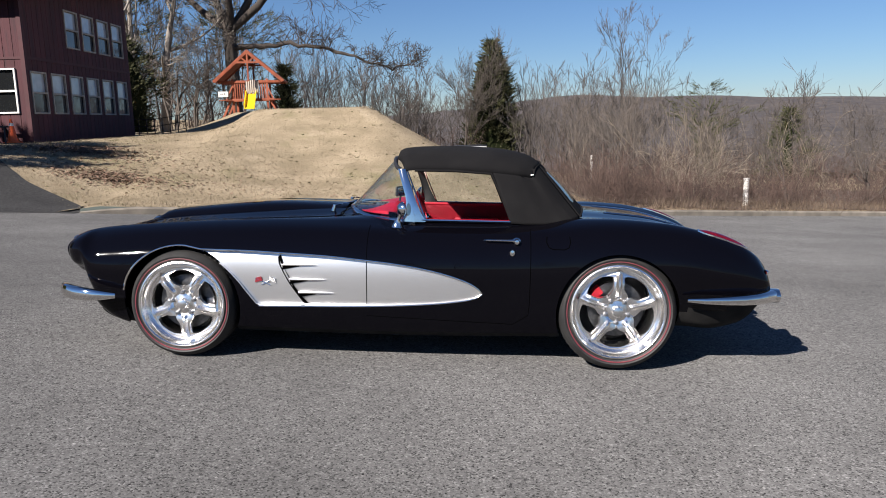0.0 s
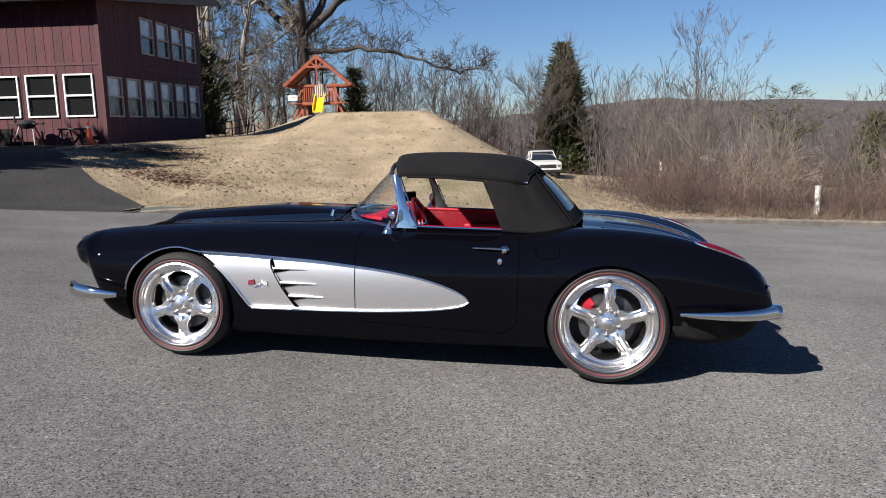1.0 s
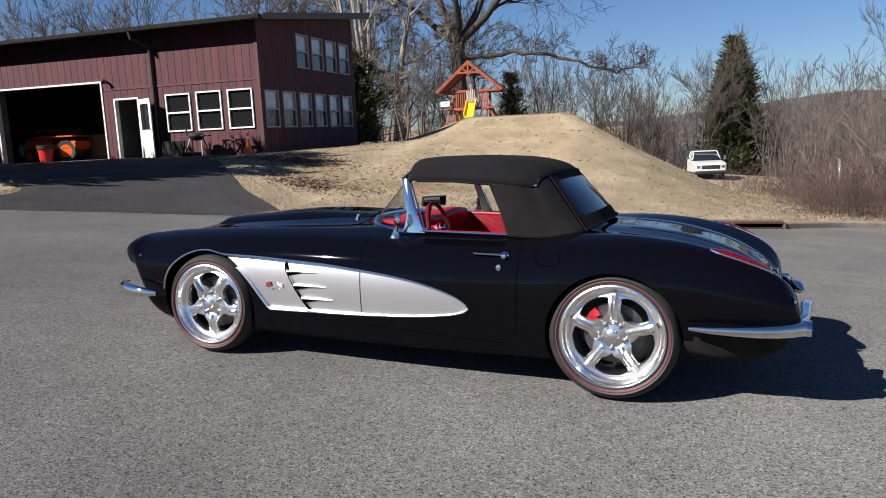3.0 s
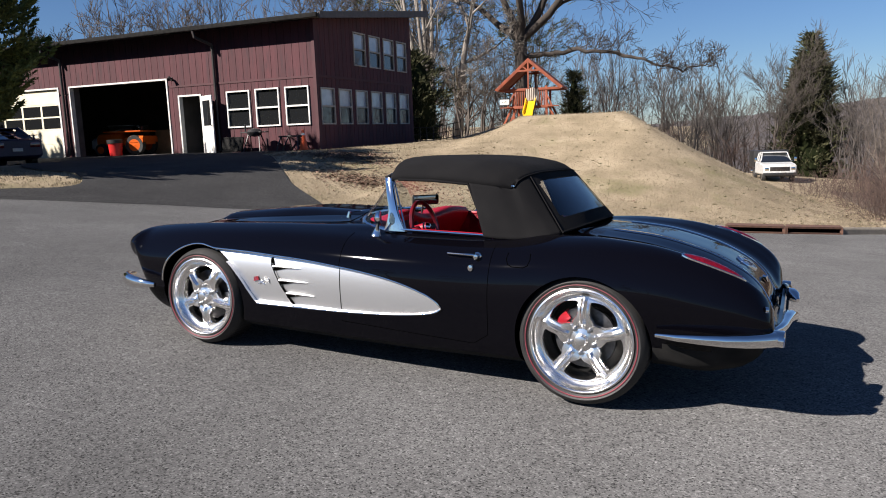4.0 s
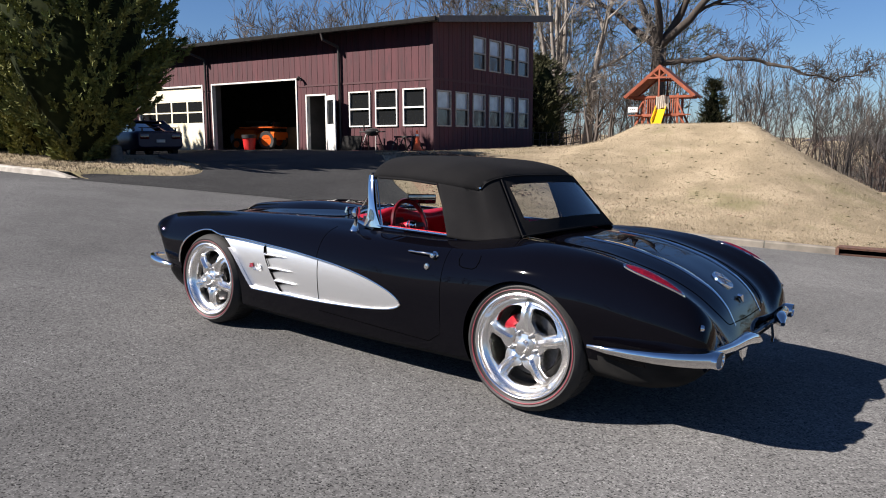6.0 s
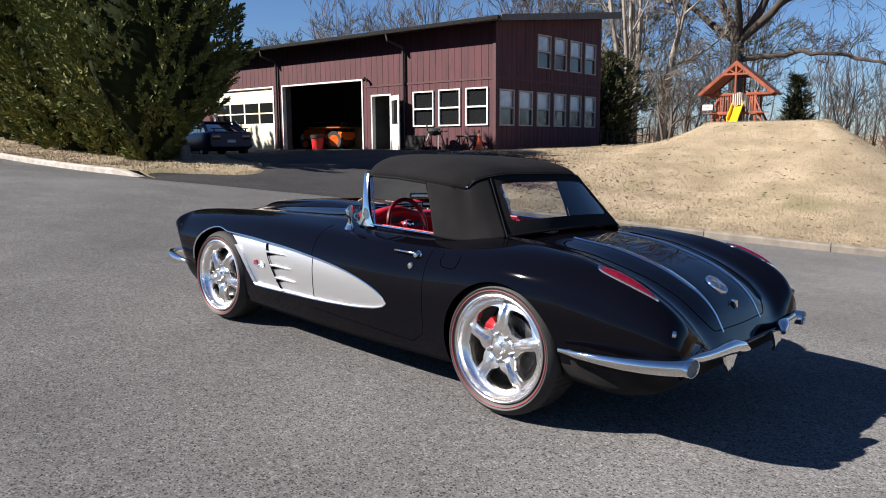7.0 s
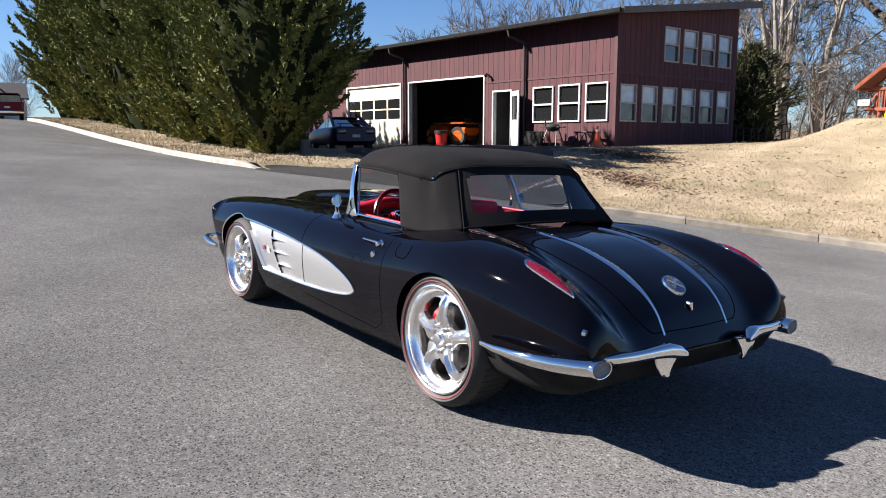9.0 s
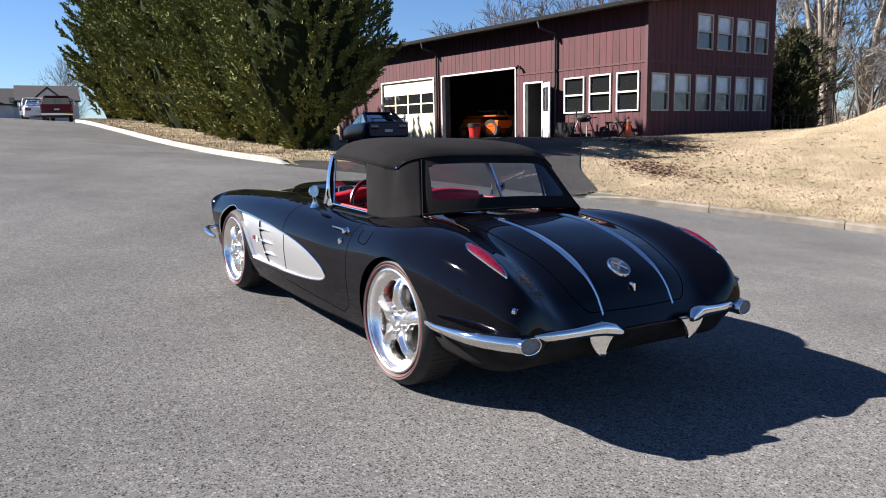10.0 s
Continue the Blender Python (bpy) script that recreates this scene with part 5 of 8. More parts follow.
    lathe(bm, [(0.0005, -0.30), (rim - 0.045, -0.30), (rim - 0.045, -0.22)], 40)
    part("backing_plate", bm, M_black, w)
    return w


for sgn in (1, -1):
    wheel(FR, 0.258, FXW, FZW, sgn, "polished five-spoke wheel with red-striped tyre")
    wheel(RR, 0.278, RXW, RZW, sgn, "large polished five-spoke wheel with red-striped tyre")

# dark underbody between the wheels
bm = bmesh.new()
box(bm, -1.55, 1.6, -0.5, 0.5, 0.14, 0.30)
part("underbody", bm, M_matt, car, smooth=False)

# ---- windscreen ----
base_x = curve1([(0, 0.415), (0.2, 0.40), (0.4, 0.345), (0.55, 0.25), (0.65, 0.10), (0.715, -0.075)])
top_x = curve1([(0, 0.105), (0.2, 0.10), (0.4, 0.085), (0.55, 0.060), (0.62, 0.042), (0.66, 0.028)])


def ws(u, v):
    """The wrapped windscreen: u from -1 to 1 across, v from the cowl to the header."""
    a = abs(u)
    ang = a * 1.0
    yb = 0.715 * math.sin(ang * math.pi / 2) ** 0.9
    yt = 0.645 * math.sin(ang * math.pi / 2) ** 0.9
    xb, xt = base_x(yb), top_x(yt)
    zb = 0.868 - 0.045 * sstep(0.25, 0.72, yb)
    zt = 1.195 - 0.055 * sstep(0.2, 0.66, yt)
    y = yb + (yt - yb) * v
    return Vector((xb + (xt - xb) * v, y if u > 0 else -y, zb + (zt - zb) * v))


screen = new("windscreen")
screen.parent = car
screen["label"] = "wraparound windscreen in a chrome frame"
bm = bmesh.new()
sheet(bm, ws, spread(-1, 1, 41), spread(0.0, 1.0, 9))
g_ob = part("glass", bm, M_glass, screen, "clear curved glass", angle=None)
bm = bmesh.new()
tube(bm, [ws(u, 0.0) for u in spread(-1, 1, 61)], 0.016, 10, squash=0.8)
part("base_frame", bm, M_chrome, screen)
bm = bmesh.new()
tube(bm, [ws(u, 1.0) for u in spread(-1, 1, 41)], 0.014, 8)
part("header_frame", bm, M_black, screen, "black header rail")
for sgn in (1, -1):
    bm = bmesh.new()
    lo, hi = ws(sgn, 0), ws(sgn, 1)
    rows = []
    for k in range(9):
        c = lo + (hi - lo) * k / 8
        bow = 0.018 * math.sin(k / 8 * math.pi)
        hw = 0.032 - 0.008 * k / 8 + 0.02 * max(0, 1 - k / 3) ** 1.5
        rows.append([bm.verts.new((c.x + dx * (hw + (0.05 * max(0, 1 - k / 4) ** 1.6 if dx > 0 else 0)) - 0.012, c.y + sgn * (dy + bow), c.z)) for dx, dy in ((1, -0.012), (0.95, 0.006), (0.2, 0.018), (-0.95, 0.010), (-1, -0.012))])
    for a, b in zip(rows, rows[1:]):
        for q in range(5):
            bm.faces.new((a[q], a[(q + 1) % 5], b[(q + 1) % 5], b[q]))
    bm.faces.new(rows[0])
    bm.faces.new(rows[-1][::-1])
    part("pillar", bm, M_chrome, screen, angle=50)
    # dark inner lining of the pillar
    bm = bmesh.new()
    rows = []
    for k in range(9):
        c = lo + (hi - lo) * k / 8
        y = c.y + sgn * 0.018 * math.sin(k / 8 * math.pi)
        hw = 0.030 - 0.008 * k / 8 + 0.02 * max(0, 1 - k / 3) ** 1.5
        rows.append([bm.verts.new((c.x - 0.012 + dx * hw, y - sgn * dy, c.z)) for dx, dy in ((1, 0.0135), (0.85, 0.019), (-0.85, 0.019), (-1, 0.0135))])
    for a, b in zip(rows, rows[1:]):
        for q in range(4):
            bm.faces.new((a[q], a[(q + 1) % 4], b[(q + 1) % 4], b[q]))
    part("pillar_lining", bm, M_black, screen, "black inner pillar lining", angle=50)
    bm = bmesh.new()
    tube(bm, [lo + Vector((-0.062, -sgn * 0.004, 0.0)), hi + Vector((-0.046, -sgn * 0.004, -0.012))], 0.005, 6)
    part("glass_channel", bm, M_chrome, screen)
M_darkmirror = mat("mirror_silver", (0.55, 0.55, 0.56), rough=0.03, metal=1.0)
# mirrors, wiper spindles
for sgn in (1, -1):
    mir = new("door_mirror")
    mir.parent = car
    mir["label"] = "round chrome door mirror on a flared stalk"
    bm = bmesh.new()
    zz = z_crown(0.03)
    tube(bm, [(0.035, sgn * 0.772, zz - 0.02), (0.033, sgn * 0.773, zz + 0.010), (0.024, sgn * 0.780, zz + 0.035), (0.010, sgn * 0.792, zz + 0.062)], [0.034, 0.020, 0.011, 0.012], 14)
    part("stalk", bm, M_chrome, mir)
    head = Matrix.Translation((0.004, sgn * 0.796, 0.906)) @ Matrix.Rotation(sgn * 0.36, 4, "Z")
    bm = bmesh.new()
    lathe(bm, [(0.0005, 0.030), (0.021, 0.026), (0.036, 0.012), (0.043, -0.003), (0.040, -0.010)], 28, "X")
    bmesh.ops.transform(bm, matrix=head, verts=bm.verts[:])
    part("shell", bm, M_chrome, mir)
    bm = bmesh.new()
    lathe(bm, [(0.0005, -0.008), (0.040, -0.009)], 28, "X")
    bmesh.ops.transform(bm, matrix=head, verts=bm.verts[:])
    part("mirror_glass", bm, M_darkmirror, mir)
    bm = bmesh.new()
    tube(bm, [(0.50, sgn * 0.36, 0.845), (0.49, sgn * 0.36, 0.885)], [0.016, 0.012], 10)
    tube(bm, [(0.49, sgn * 0.36, 0.884), (0.40, sgn * 0.20, 0.895), (0.37, sgn * 0.02, 0.90)], [0.006, 0.005, 0.003], 6)
    part("wiper", bm, M_chrome, car, "chrome windscreen wiper")
turned = Matrix.Translation((0.058, 0.072, 0.968)) @ Matrix.Rotation(radians(-24), 4, "Z")
bm = bmesh.new()
box(bm, -0.009, 0.009, -0.115, 0.115, -0.034, 0.034, 0.012)
tube(bm, [(0.009, 0.0, -0.005), (0.028, 0.0, -0.03), (0.045, 0.0, -0.11)], 0.007, 8)
bmesh.ops.transform(bm, matrix=turned, verts=bm.verts[:])
inner = part("inside_mirror", bm, M_black, car, "black inside mirror on a stalk")
bm = bmesh.new()
box(bm, -0.012, -0.0085, -0.107, 0.107, -0.027, 0.027, 0.001)
bmesh.ops.transform(bm, matrix=turned, verts=bm.verts[:])
part("mirror_glass", bm, M_darkmirror, inner)

# ---- soft top ----
soft = new("soft_top")
soft.parent = car
soft["label"] = "raised black canvas soft top"
roof_line = curve1([(0.085, 1.195), (0.07, 1.242), (0.03, 1.264), (-0.12, 1.278), (-0.28, 1.282), (-0.5, 1.278), (-0.66, 1.260), (-0.76, 1.234), (-0.83, 1.190)])
edge_y = curve1([(0.085, 0.655), (-0.2, 0.680), (-0.53, 0.690), (-0.72, 0.664), (-0.83, 0.612)])
edge_z = curve1([(0.085, 1.128), (-0.05, 1.138), (-0.3, 1.138), (-0.53, 1.128), (-0.70, 1.115), (-0.83, 1.095)])
front_x = curve1([(0, 0.105), (0.3, 0.085), (0.5, 0.045), (0.66, 0.006)])


def roof_pt(u, v):
    """u from header to rear bow, v across from -1 to 1."""
    a = abs(v)
    w0 = edge_y(0.085 - 0.915 * u)
    y = w0 * (1 - (1 - a) ** 1.35) if a < 1 else w0
    fx = front_x(y)
    rear = -0.83 + 0.02 * (1 - (y / 0.655) ** 2) * -1 + 0.045 * sstep(0.40, 0.62, y)
    x = fx + (rear - fx) * u
    xr = 0.085 - 0.915 * u
    zc, ze = roof_line(xr), edge_z(xr)
    k = min(1.0, y / w0)
    z = ze + (zc - ze) * (max(0.0, 1 - k ** 4.6)) ** 0.55
    return Vector((x, y if v > 0 else -y, z))


BELT = [(-0.655, 0.738, 0.826), (-0.74, 0.742, 0.822), (-0.85, 0.738, 0.824), (-0.95, 0.712, 0.832), (-1.03, 0.675, 0.845), (-1.085, 0.61, 0.862)]


def along(pts, t):
    f = t * (len(pts) - 1)
    i = min(int(f), len(pts) - 2)
    return Vector(pts[i]).lerp(Vector(pts[i + 1]), f - i)


def quarter_pt(u, v):
    """The side panel behind the window: u along it, v from the roof edge down to the belt."""
    top = roof_pt(0.69 + 0.31 * u / 0.6, 1.0) if u < 0.6 else roof_pt(1.0, 1 - 0.339 * (u - 0.6) / 0.4)
    bot = along(BELT, u)
    p = top.lerp(bot, v)
    p.y += 0.018 * math.sin(v * math.pi) * (1 - u) * sstep(0, 0.3, u)
    return p


def rear_pt(u, v):
    """The rear panel: u across, v from the rear bow down to the deck."""
    a = abs(u)
    top = roof_pt(1.0, 0.661 * a)
    yb = 0.61 * (1 - (1 - a) ** 1.35)
    bot = Vector((-1.155 + 0.07 * (yb / 0.61) ** 2, yb, 0.888 - 0.026 * (yb / 0.61) ** 2))
    p = top.lerp(bot, v)
    bulge = 0.022 * math.sin(v * math.pi) * (1 - a ** 3)
    p.x -= bulge
    if u < 0:
        p.y = -p.y
    return p


def solid(bm, t=0.006):
    bmesh.ops.remove_doubles(bm, verts=bm.verts[:], dist=0.0008)
    bmesh.ops.recalc_face_normals(bm, faces=bm.faces[:])
    bmesh.ops.solidify(bm, geom=bm.faces[:], thickness=t)


bm = bmesh.new()
sheet(bm, roof_pt, spread(0, 1, 46), spread(-1, 1, 45))
for sgn in (1, -1):
    sheet(bm, lambda u, v: (lambda p: Vector((p.x, sgn * p.y, p.z)))(quarter_pt(u, v)), spread(0, 1, 22), spread(0, 1, 22))
solid(bm)
part("canopy", bm, M_cloth, soft, "taut black canvas", angle=110)
WV0, WV1 = 0.13, 0.77


def warp(c, v):
    """Columns of the rear panel, spread so that one of them runs along the window's slanting side."""
    w = 0.895 - 0.07 * min(1.0, max(0.0, (v - WV0) / (WV1 - WV0)))
    a = abs(c)
    u = a / 0.7 * w if a < 0.7 else w + (1 - w) * (a - 0.7) / 0.3
    return math.copysign(u, c)


bm = bmesh.new()
cs_ = spread(-1, 1, 41)
vs_ = spread(0, WV0, 6)[:-1] + spread(WV0, WV1, 19)[:-1] + spread(WV1, 1, 6)
g = [[bm.verts.new(rear_pt(warp(c, v), v)) for v in vs_] for c in cs_]


def in_window(c, v):
    return abs(c) < 0.7 and WV0 < v < WV1 and not (abs(c) > 0.66 and (v < WV0 + 0.03 or v > WV1 - 0.03))


for i in range(len(cs_) - 1):
    for j in range(len(vs_) - 1):
        if not in_window((cs_[i] + cs_[i + 1]) / 2, (vs_[j] + vs_[j + 1]) / 2):
            bm.faces.new((g[i][j], g[i + 1][j], g[i + 1][j + 1], g[i][j + 1]))
bmesh.ops.delete(bm, geom=[v for v in bm.verts if not v.link_faces], context="VERTS")
solid(bm, 0.005)
part("rear_panel", bm, M_cloth, soft, angle=60)
bm = bmesh.new()
sheet(bm, lambda c, v: rear_pt(warp(c, v), v) + Vector((0.004, 0, 0.001)), spread(-0.72, 0.72, 25), spread(WV0 - 0.02, WV1 + 0.02, 15))
rw = part("rear_window", bm, M_vinylglass, soft, "clear plastic rear window", angle=None)
bm = bmesh.new()
for sgn in (1, -1):
    tube(bm, [rear_pt(sgn * 0.995, v) + Vector((-0.003, sgn * 0.003, 0)) for v in spread(0.02, 1, 16)], 0.004, 6)
tube(bm, [rear_pt(u, 0.985) + Vector((-0.004, 0, 0.002)) for u in spread(-1, 1, 30)], 0.006, 6)
tube(bm, [roof_pt(1.0, v) + Vector((-0.002, 0, 0.002)) for v in spread(-0.98, 0.98, 40)], 0.005, 6)
part("seam_binding", bm, M_cloth, soft)
bm = bmesh.new()
for sgn in (1, -1):
    p = roof_pt(0.985, 0.97 * sgn)
    tube(bm, [p, p + Vector((-0.012, 0.006 * sgn, 0.002))], [0.008, 0.006], 8)
part("snap_stud", bm, M_chrome, soft)
# window surround: side glass, drip edge and belt mouldings
for sgn in (1, -1):
    bm = bmesh.new()
    q = [(-0.085, 0.712, 0.835), (-0.64, 0.712, 0.835), (-0.525, 0.682, 1.13), (-0.045, 0.670, 1.135)]
    if sgn < 0:
        bm.faces.new([bm.verts.new((x, sgn * y, z)) for x, y, z in q])
        o = part("side_glass", bm, M_glass, car, "wound-up side glass", smooth=False)
    else:
        bm.free()
    bm = bmesh.new()
    tube(bm, [(x, sgn * (0.712 + 0.006), 0.832) for x in spread(-0.05, -0.70, 16)], 0.011, 8, squash=0.7)
    part("belt_moulding", bm, M_chrome, car, "chrome window belt moulding")
    bm = bmesh.new()
    tube(bm, [(-0.655, sgn * 0.700, 0.835), (-0.60, sgn * 0.695, 0.97), (-0.53, sgn * 0.684, 1.122)], 0.008, 6)
    tube(bm, [(-0.06, sgn * 0.672, 1.132), (-0.3, sgn * 0.686, 1.134), (-0.53, sgn * 0.684, 1.122)], 0.008, 6)
    part("window_seal", bm, M_cloth, car)

# ---- cockpit ----
bm = bmesh.new()
box(bm, -1.0, 0.15, -0.64, 0.64, 0.31, 0.335, 0.008)
part("cockpit_floor", bm, M_redcarpet, car, smooth=False)
for sgn in (1, -1):
    seat = new("seat")
    seat.parent = car
    seat["label"] = "red vinyl bucket seat"
    bm = bmesh.new()
    box(bm, -0.72, -0.22, sgn * 0.32 - 0.25, sgn * 0.32 + 0.25, 0.34, 0.50, 0.05)
    part("cushion", bm, M_red, seat)
    bm = bmesh.new()
    box(bm, -0.09, 0.09, sgn * 0.32 - 0.25, sgn * 0.32 + 0.25, 0.0, 0.44, 0.06)
    bmesh.ops.transform(bm, matrix=pose(-0.80, 0, 0.43, 0, -14, 0), verts=bm.verts[:])
    part("backrest", bm, M_red, seat)
    bm = bmesh.new()
    box(bm, -0.92, 0.05, sgn * 0.655, sgn * 0.675, 0.42, 0.828, 0.008)
    tube(bm, [(-0.85, sgn * 0.648, 0.66), (0.0, sgn * 0.648, 0.66)], 0.008, 6)
    tube(bm, [(-0.90, sgn * 0.660, 0.826), (0.03, sgn * 0.660, 0.826)], 0.012, 10)
    part("door_panel", bm, M_red, car, "red vinyl inner door panel")
    bm = bmesh.new()
    box(bm, -0.62, -0.28, sgn * 0.60, sgn * 0.65, 0.69, 0.725, 0.012)
    part("armrest", bm, M_red, car)
bm = bmesh.new()


def dash_pt(u, v):
    y = 0.62 * u
    hump = 0.055 * math.exp(-((y - 0.34) / 0.19) ** 2) + 0.03 * math.exp(-((y + 0.34) / 0.24) ** 2)
    prof = [(0.34, 0.855), (0.24, 0.862), (0.13, 0.870), (0.06, 0.862), (0.035, 0.83), (0.06, 0.77), (0.10, 0.70), (0.14, 0.60)]
    p = along([(a, 0, b) for a, b in prof], v)
    return (min(p.x, base_x(abs(y)) - 0.05), y, p.z + hump * sstep(0.1, 0.4, v) * (1 - sstep(0.75, 1.0, v)))


sheet(bm, dash_pt, spread(-1, 1, 40), spread(0, 1, 24))
part("dashboard", bm, M_red, car, "red padded dashboard with twin humps", angle=60)
bm = bmesh.new()
for y, r_ in ((0.34, 0.075), (0.22, 0.03), (0.46, 0.03), (0.15, 0.028)):
    tube(bm, [(0.075, y, 0.80), (0.045, y, 0.802)], [r_, r_], 20)
part("gauges", bm, M_black, car, "black round gauges")
SWR = 0.168
bm = bmesh.new()
lathe(bm, [(SWR + 0.015 * math.cos(a), 0.015 * math.sin(a)) for a in [k * math.tau / 8 for k in range(9)]], 40, "X")
steer = new("steering_wheel")
steer.parent = car
steer["label"] = "dark red steering wheel with drilled steel spokes"
steer.matrix_basis = pose(-0.105, 0.395, 0.815, 0, 16, 0)
M_rim = mat("dark_red_rim", (0.15, 0.007, 0.014), (0.07, 0.005, 0.009), scale=20, rough=0.3, coat=0.6)
part("rim", bm, M_rim, steer)
bm = bmesh.new()
for a in (0, 180, 270):
    c, q = math.cos(radians(a)), math.sin(radians(a))
    swept(bm, [(0.03, 0.03 * c, 0.03 * q), (0.018, 0.10 * c, 0.10 * q), (0.0, (SWR - 0.004) * c, (SWR - 0.004) * q)], [0.024, 0.019, 0.016], [0.004, 0.004, 0.004])
part("spokes", bm, M_darksteel, steer)
for a in (0, 180, 270):
    for q in (0.07, 0.10, 0.13):
        bm = bmesh.new()
        lathe(bm, [(0.0005, 0.0), (0.008, 0.0), (0.009, -0.004)], 12, "X")
        bmesh.ops.transform(bm, matrix=Matrix.Translation((0.018 - 0.1 * (q - 0.07), q * math.cos(radians(a)), q * math.sin(radians(a)))), verts=bm.verts[:])
        part("spoke_hole", bm, M_gap, steer)
bm = bmesh.new()
lathe(bm, [(0.0005, -0.040), (0.020, -0.036), (0.030, -0.022), (0.034, 0.0)], 24, "X")
part("horn_button", bm, M_chrome, steer, "chrome horn button")
bm = bmesh.new()
tube(bm, [(-0.02, 0, 0), (0.03, 0, 0), (0.24, 0, 0)], [0.032, 0.03, 0.022], 14)
part("column", bm, M_red, steer)
bm = bmesh.new()
box(bm, -0.55, 0.05, -0.07, 0.07, 0.33, 0.52, 0.03)
tube(bm, [(-0.22, 0.02, 0.52), (-0.24, 0.02, 0.66)], 0.008, 8)
part("console", bm, M_red, car)
bm = bmesh.new()
box(bm, -1.02, -0.94, -0.64, 0.64, 0.33, 0.84, 0.02)
part("rear_bulkhead", bm, M_red, car)

# ---- vegetation ----
def quads(name, verts, faces, material, smooth=False):
    """A mesh object from arrays of corners and four-cornered (or three-cornered) faces."""
    verts, faces = np.asarray(verts, np.float32), np.asarray(faces, np.int32)
    me = bpy.data.meshes.new(name)
    n, k = faces.shape
    me.vertices.add(len(verts))
    me.vertices.foreach_set("co", verts.ravel())
    me.loops.add(n * k)
    me.loops.foreach_set("vertex_index", faces.ravel())
    me.polygons.add(n)
    me.polygons.foreach_set("loop_start", np.arange(0, n * k, k, dtype=np.int32))
    me.update(calc_edges=True)
    me.materials.append(material)
    if smooth:
        me.shade_smooth()
    return me


def branch(rng, p, d, length, r, depth, out, bend=0.25, lift=0.08, kids=(3, 5), ratio=0.62, angle=(25, 55), steps=5, first=0.3, tip=0.25):
    """Grows one limb and its side limbs as lists of points with radii."""
    pts, rad = [Vector(p)], [r]
    d = Vector(d).normalized()
    for i in range(steps):
        w = Vector((rng.uniform(-1, 1), rng.uniform(-1, 1), rng.uniform(-1, 1))) * bend
        d = (d + w + Vector((0, 0, lift))).normalized()
        pts.append(pts[-1] + d * length / steps)
        rad.append(r * (1 - (1 - tip) * (i + 1) / steps))
    out.append((pts, rad, depth))
    if depth <= 0:
        return
    for _ in range(rng.randint(*kids)):
        f = rng.uniform(first, 1.0)
        k = f * steps
        i = min(int(k), steps - 1)
        q = pts[i].lerp(pts[i + 1], k - i)
        dd = (pts[i + 1] - pts[i]).normalized()
        axis = dd.orthogonal().normalized()
        axis.rotate(Matrix.Rotation(rng.uniform(0, math.tau), 3, dd))
        nd = dd.copy()
        nd.rotate(Matrix.Rotation(radians(rng.uniform(*angle)), 3, axis))
        branch(rng, q, nd, length * ratio * rng.uniform(0.7, 1.15), rad[i] * rng.uniform(0.45, 0.65), depth - 1, out, bend, lift, kids, ratio, angle, max(3, steps - 1), 0.2, tip)


def limb_mesh(limbs, sides=(3, 3, 4, 5, 6, 8), least=0.0):
    verts, faces = [], []
    for pts, rad, depth in limbs:
        s = sides[min(depth, len(sides) - 1)]
        rows = []
        up = None
        for i, p in enumerate(pts):
            t = (pts[min(i + 1, len(pts) - 1)] - pts[max(i - 1, 0)]).normalized()
            up = t.orthogonal() if up is None else up - t * up.dot(t)
            up.normalize()
            sd = t.cross(up)
            rr = max(rad[i], least)
            rows.append(len(verts))
            for k in range(s):
                a = k * math.tau / s
                verts.append(p + rr * (math.cos(a) * up + math.sin(a) * sd))
        for a, b in zip(rows, rows[1:]):
            for k in range(s):
                faces.append((a + k, a + (k + 1) % s, b + (k + 1) % s, b + k))
    return np.array([v[:] for v in verts], np.float32), np.array(faces, np.int32)


def scatter(variants, places):
    """Many copies of ready meshes in one: places of (x, y, z, turn, size, tall)."""
    vs, fs, n = [], [], 0
    for i, (x, y, z, a, s, h) in enumerate(places):
        v, f = variants[i % len(variants)]
        c, q = math.cos(a) * s, math.sin(a) * s
        w = np.empty_like(v)
        w[:, 0] = v[:, 0] * c - v[:, 1] * q + x
        w[:, 1] = v[:, 0] * q + v[:, 1] * c + y
        w[:, 2] = v[:, 2] * s * h + z
        vs.append(w)
        fs.append(f + n)
        n += len(v)
    return np.concatenate(vs), np.concatenate(fs)


def bare_tree(seed, height, r, depth=4, stems=1, least=0.012, **kw):
    rng = random.Random(seed)
    out = []
    for s in range(stems):
        d = Vector((rng.uniform(-0.3, 0.3), rng.uniform(-0.3, 0.3), 1)) if stems > 1 else Vector((rng.uniform(-0.06, 0.06), rng.uniform(-0.06, 0.06), 1))
        branch(rng, (0.15 * s, 0.1 * s, -0.3), d, height * rng.uniform(0.85, 1), r * (0.7 if s else 1), depth, out, **kw)
    return limb_mesh(out, sides=(3, 3, 3, 4, 5), least=least)


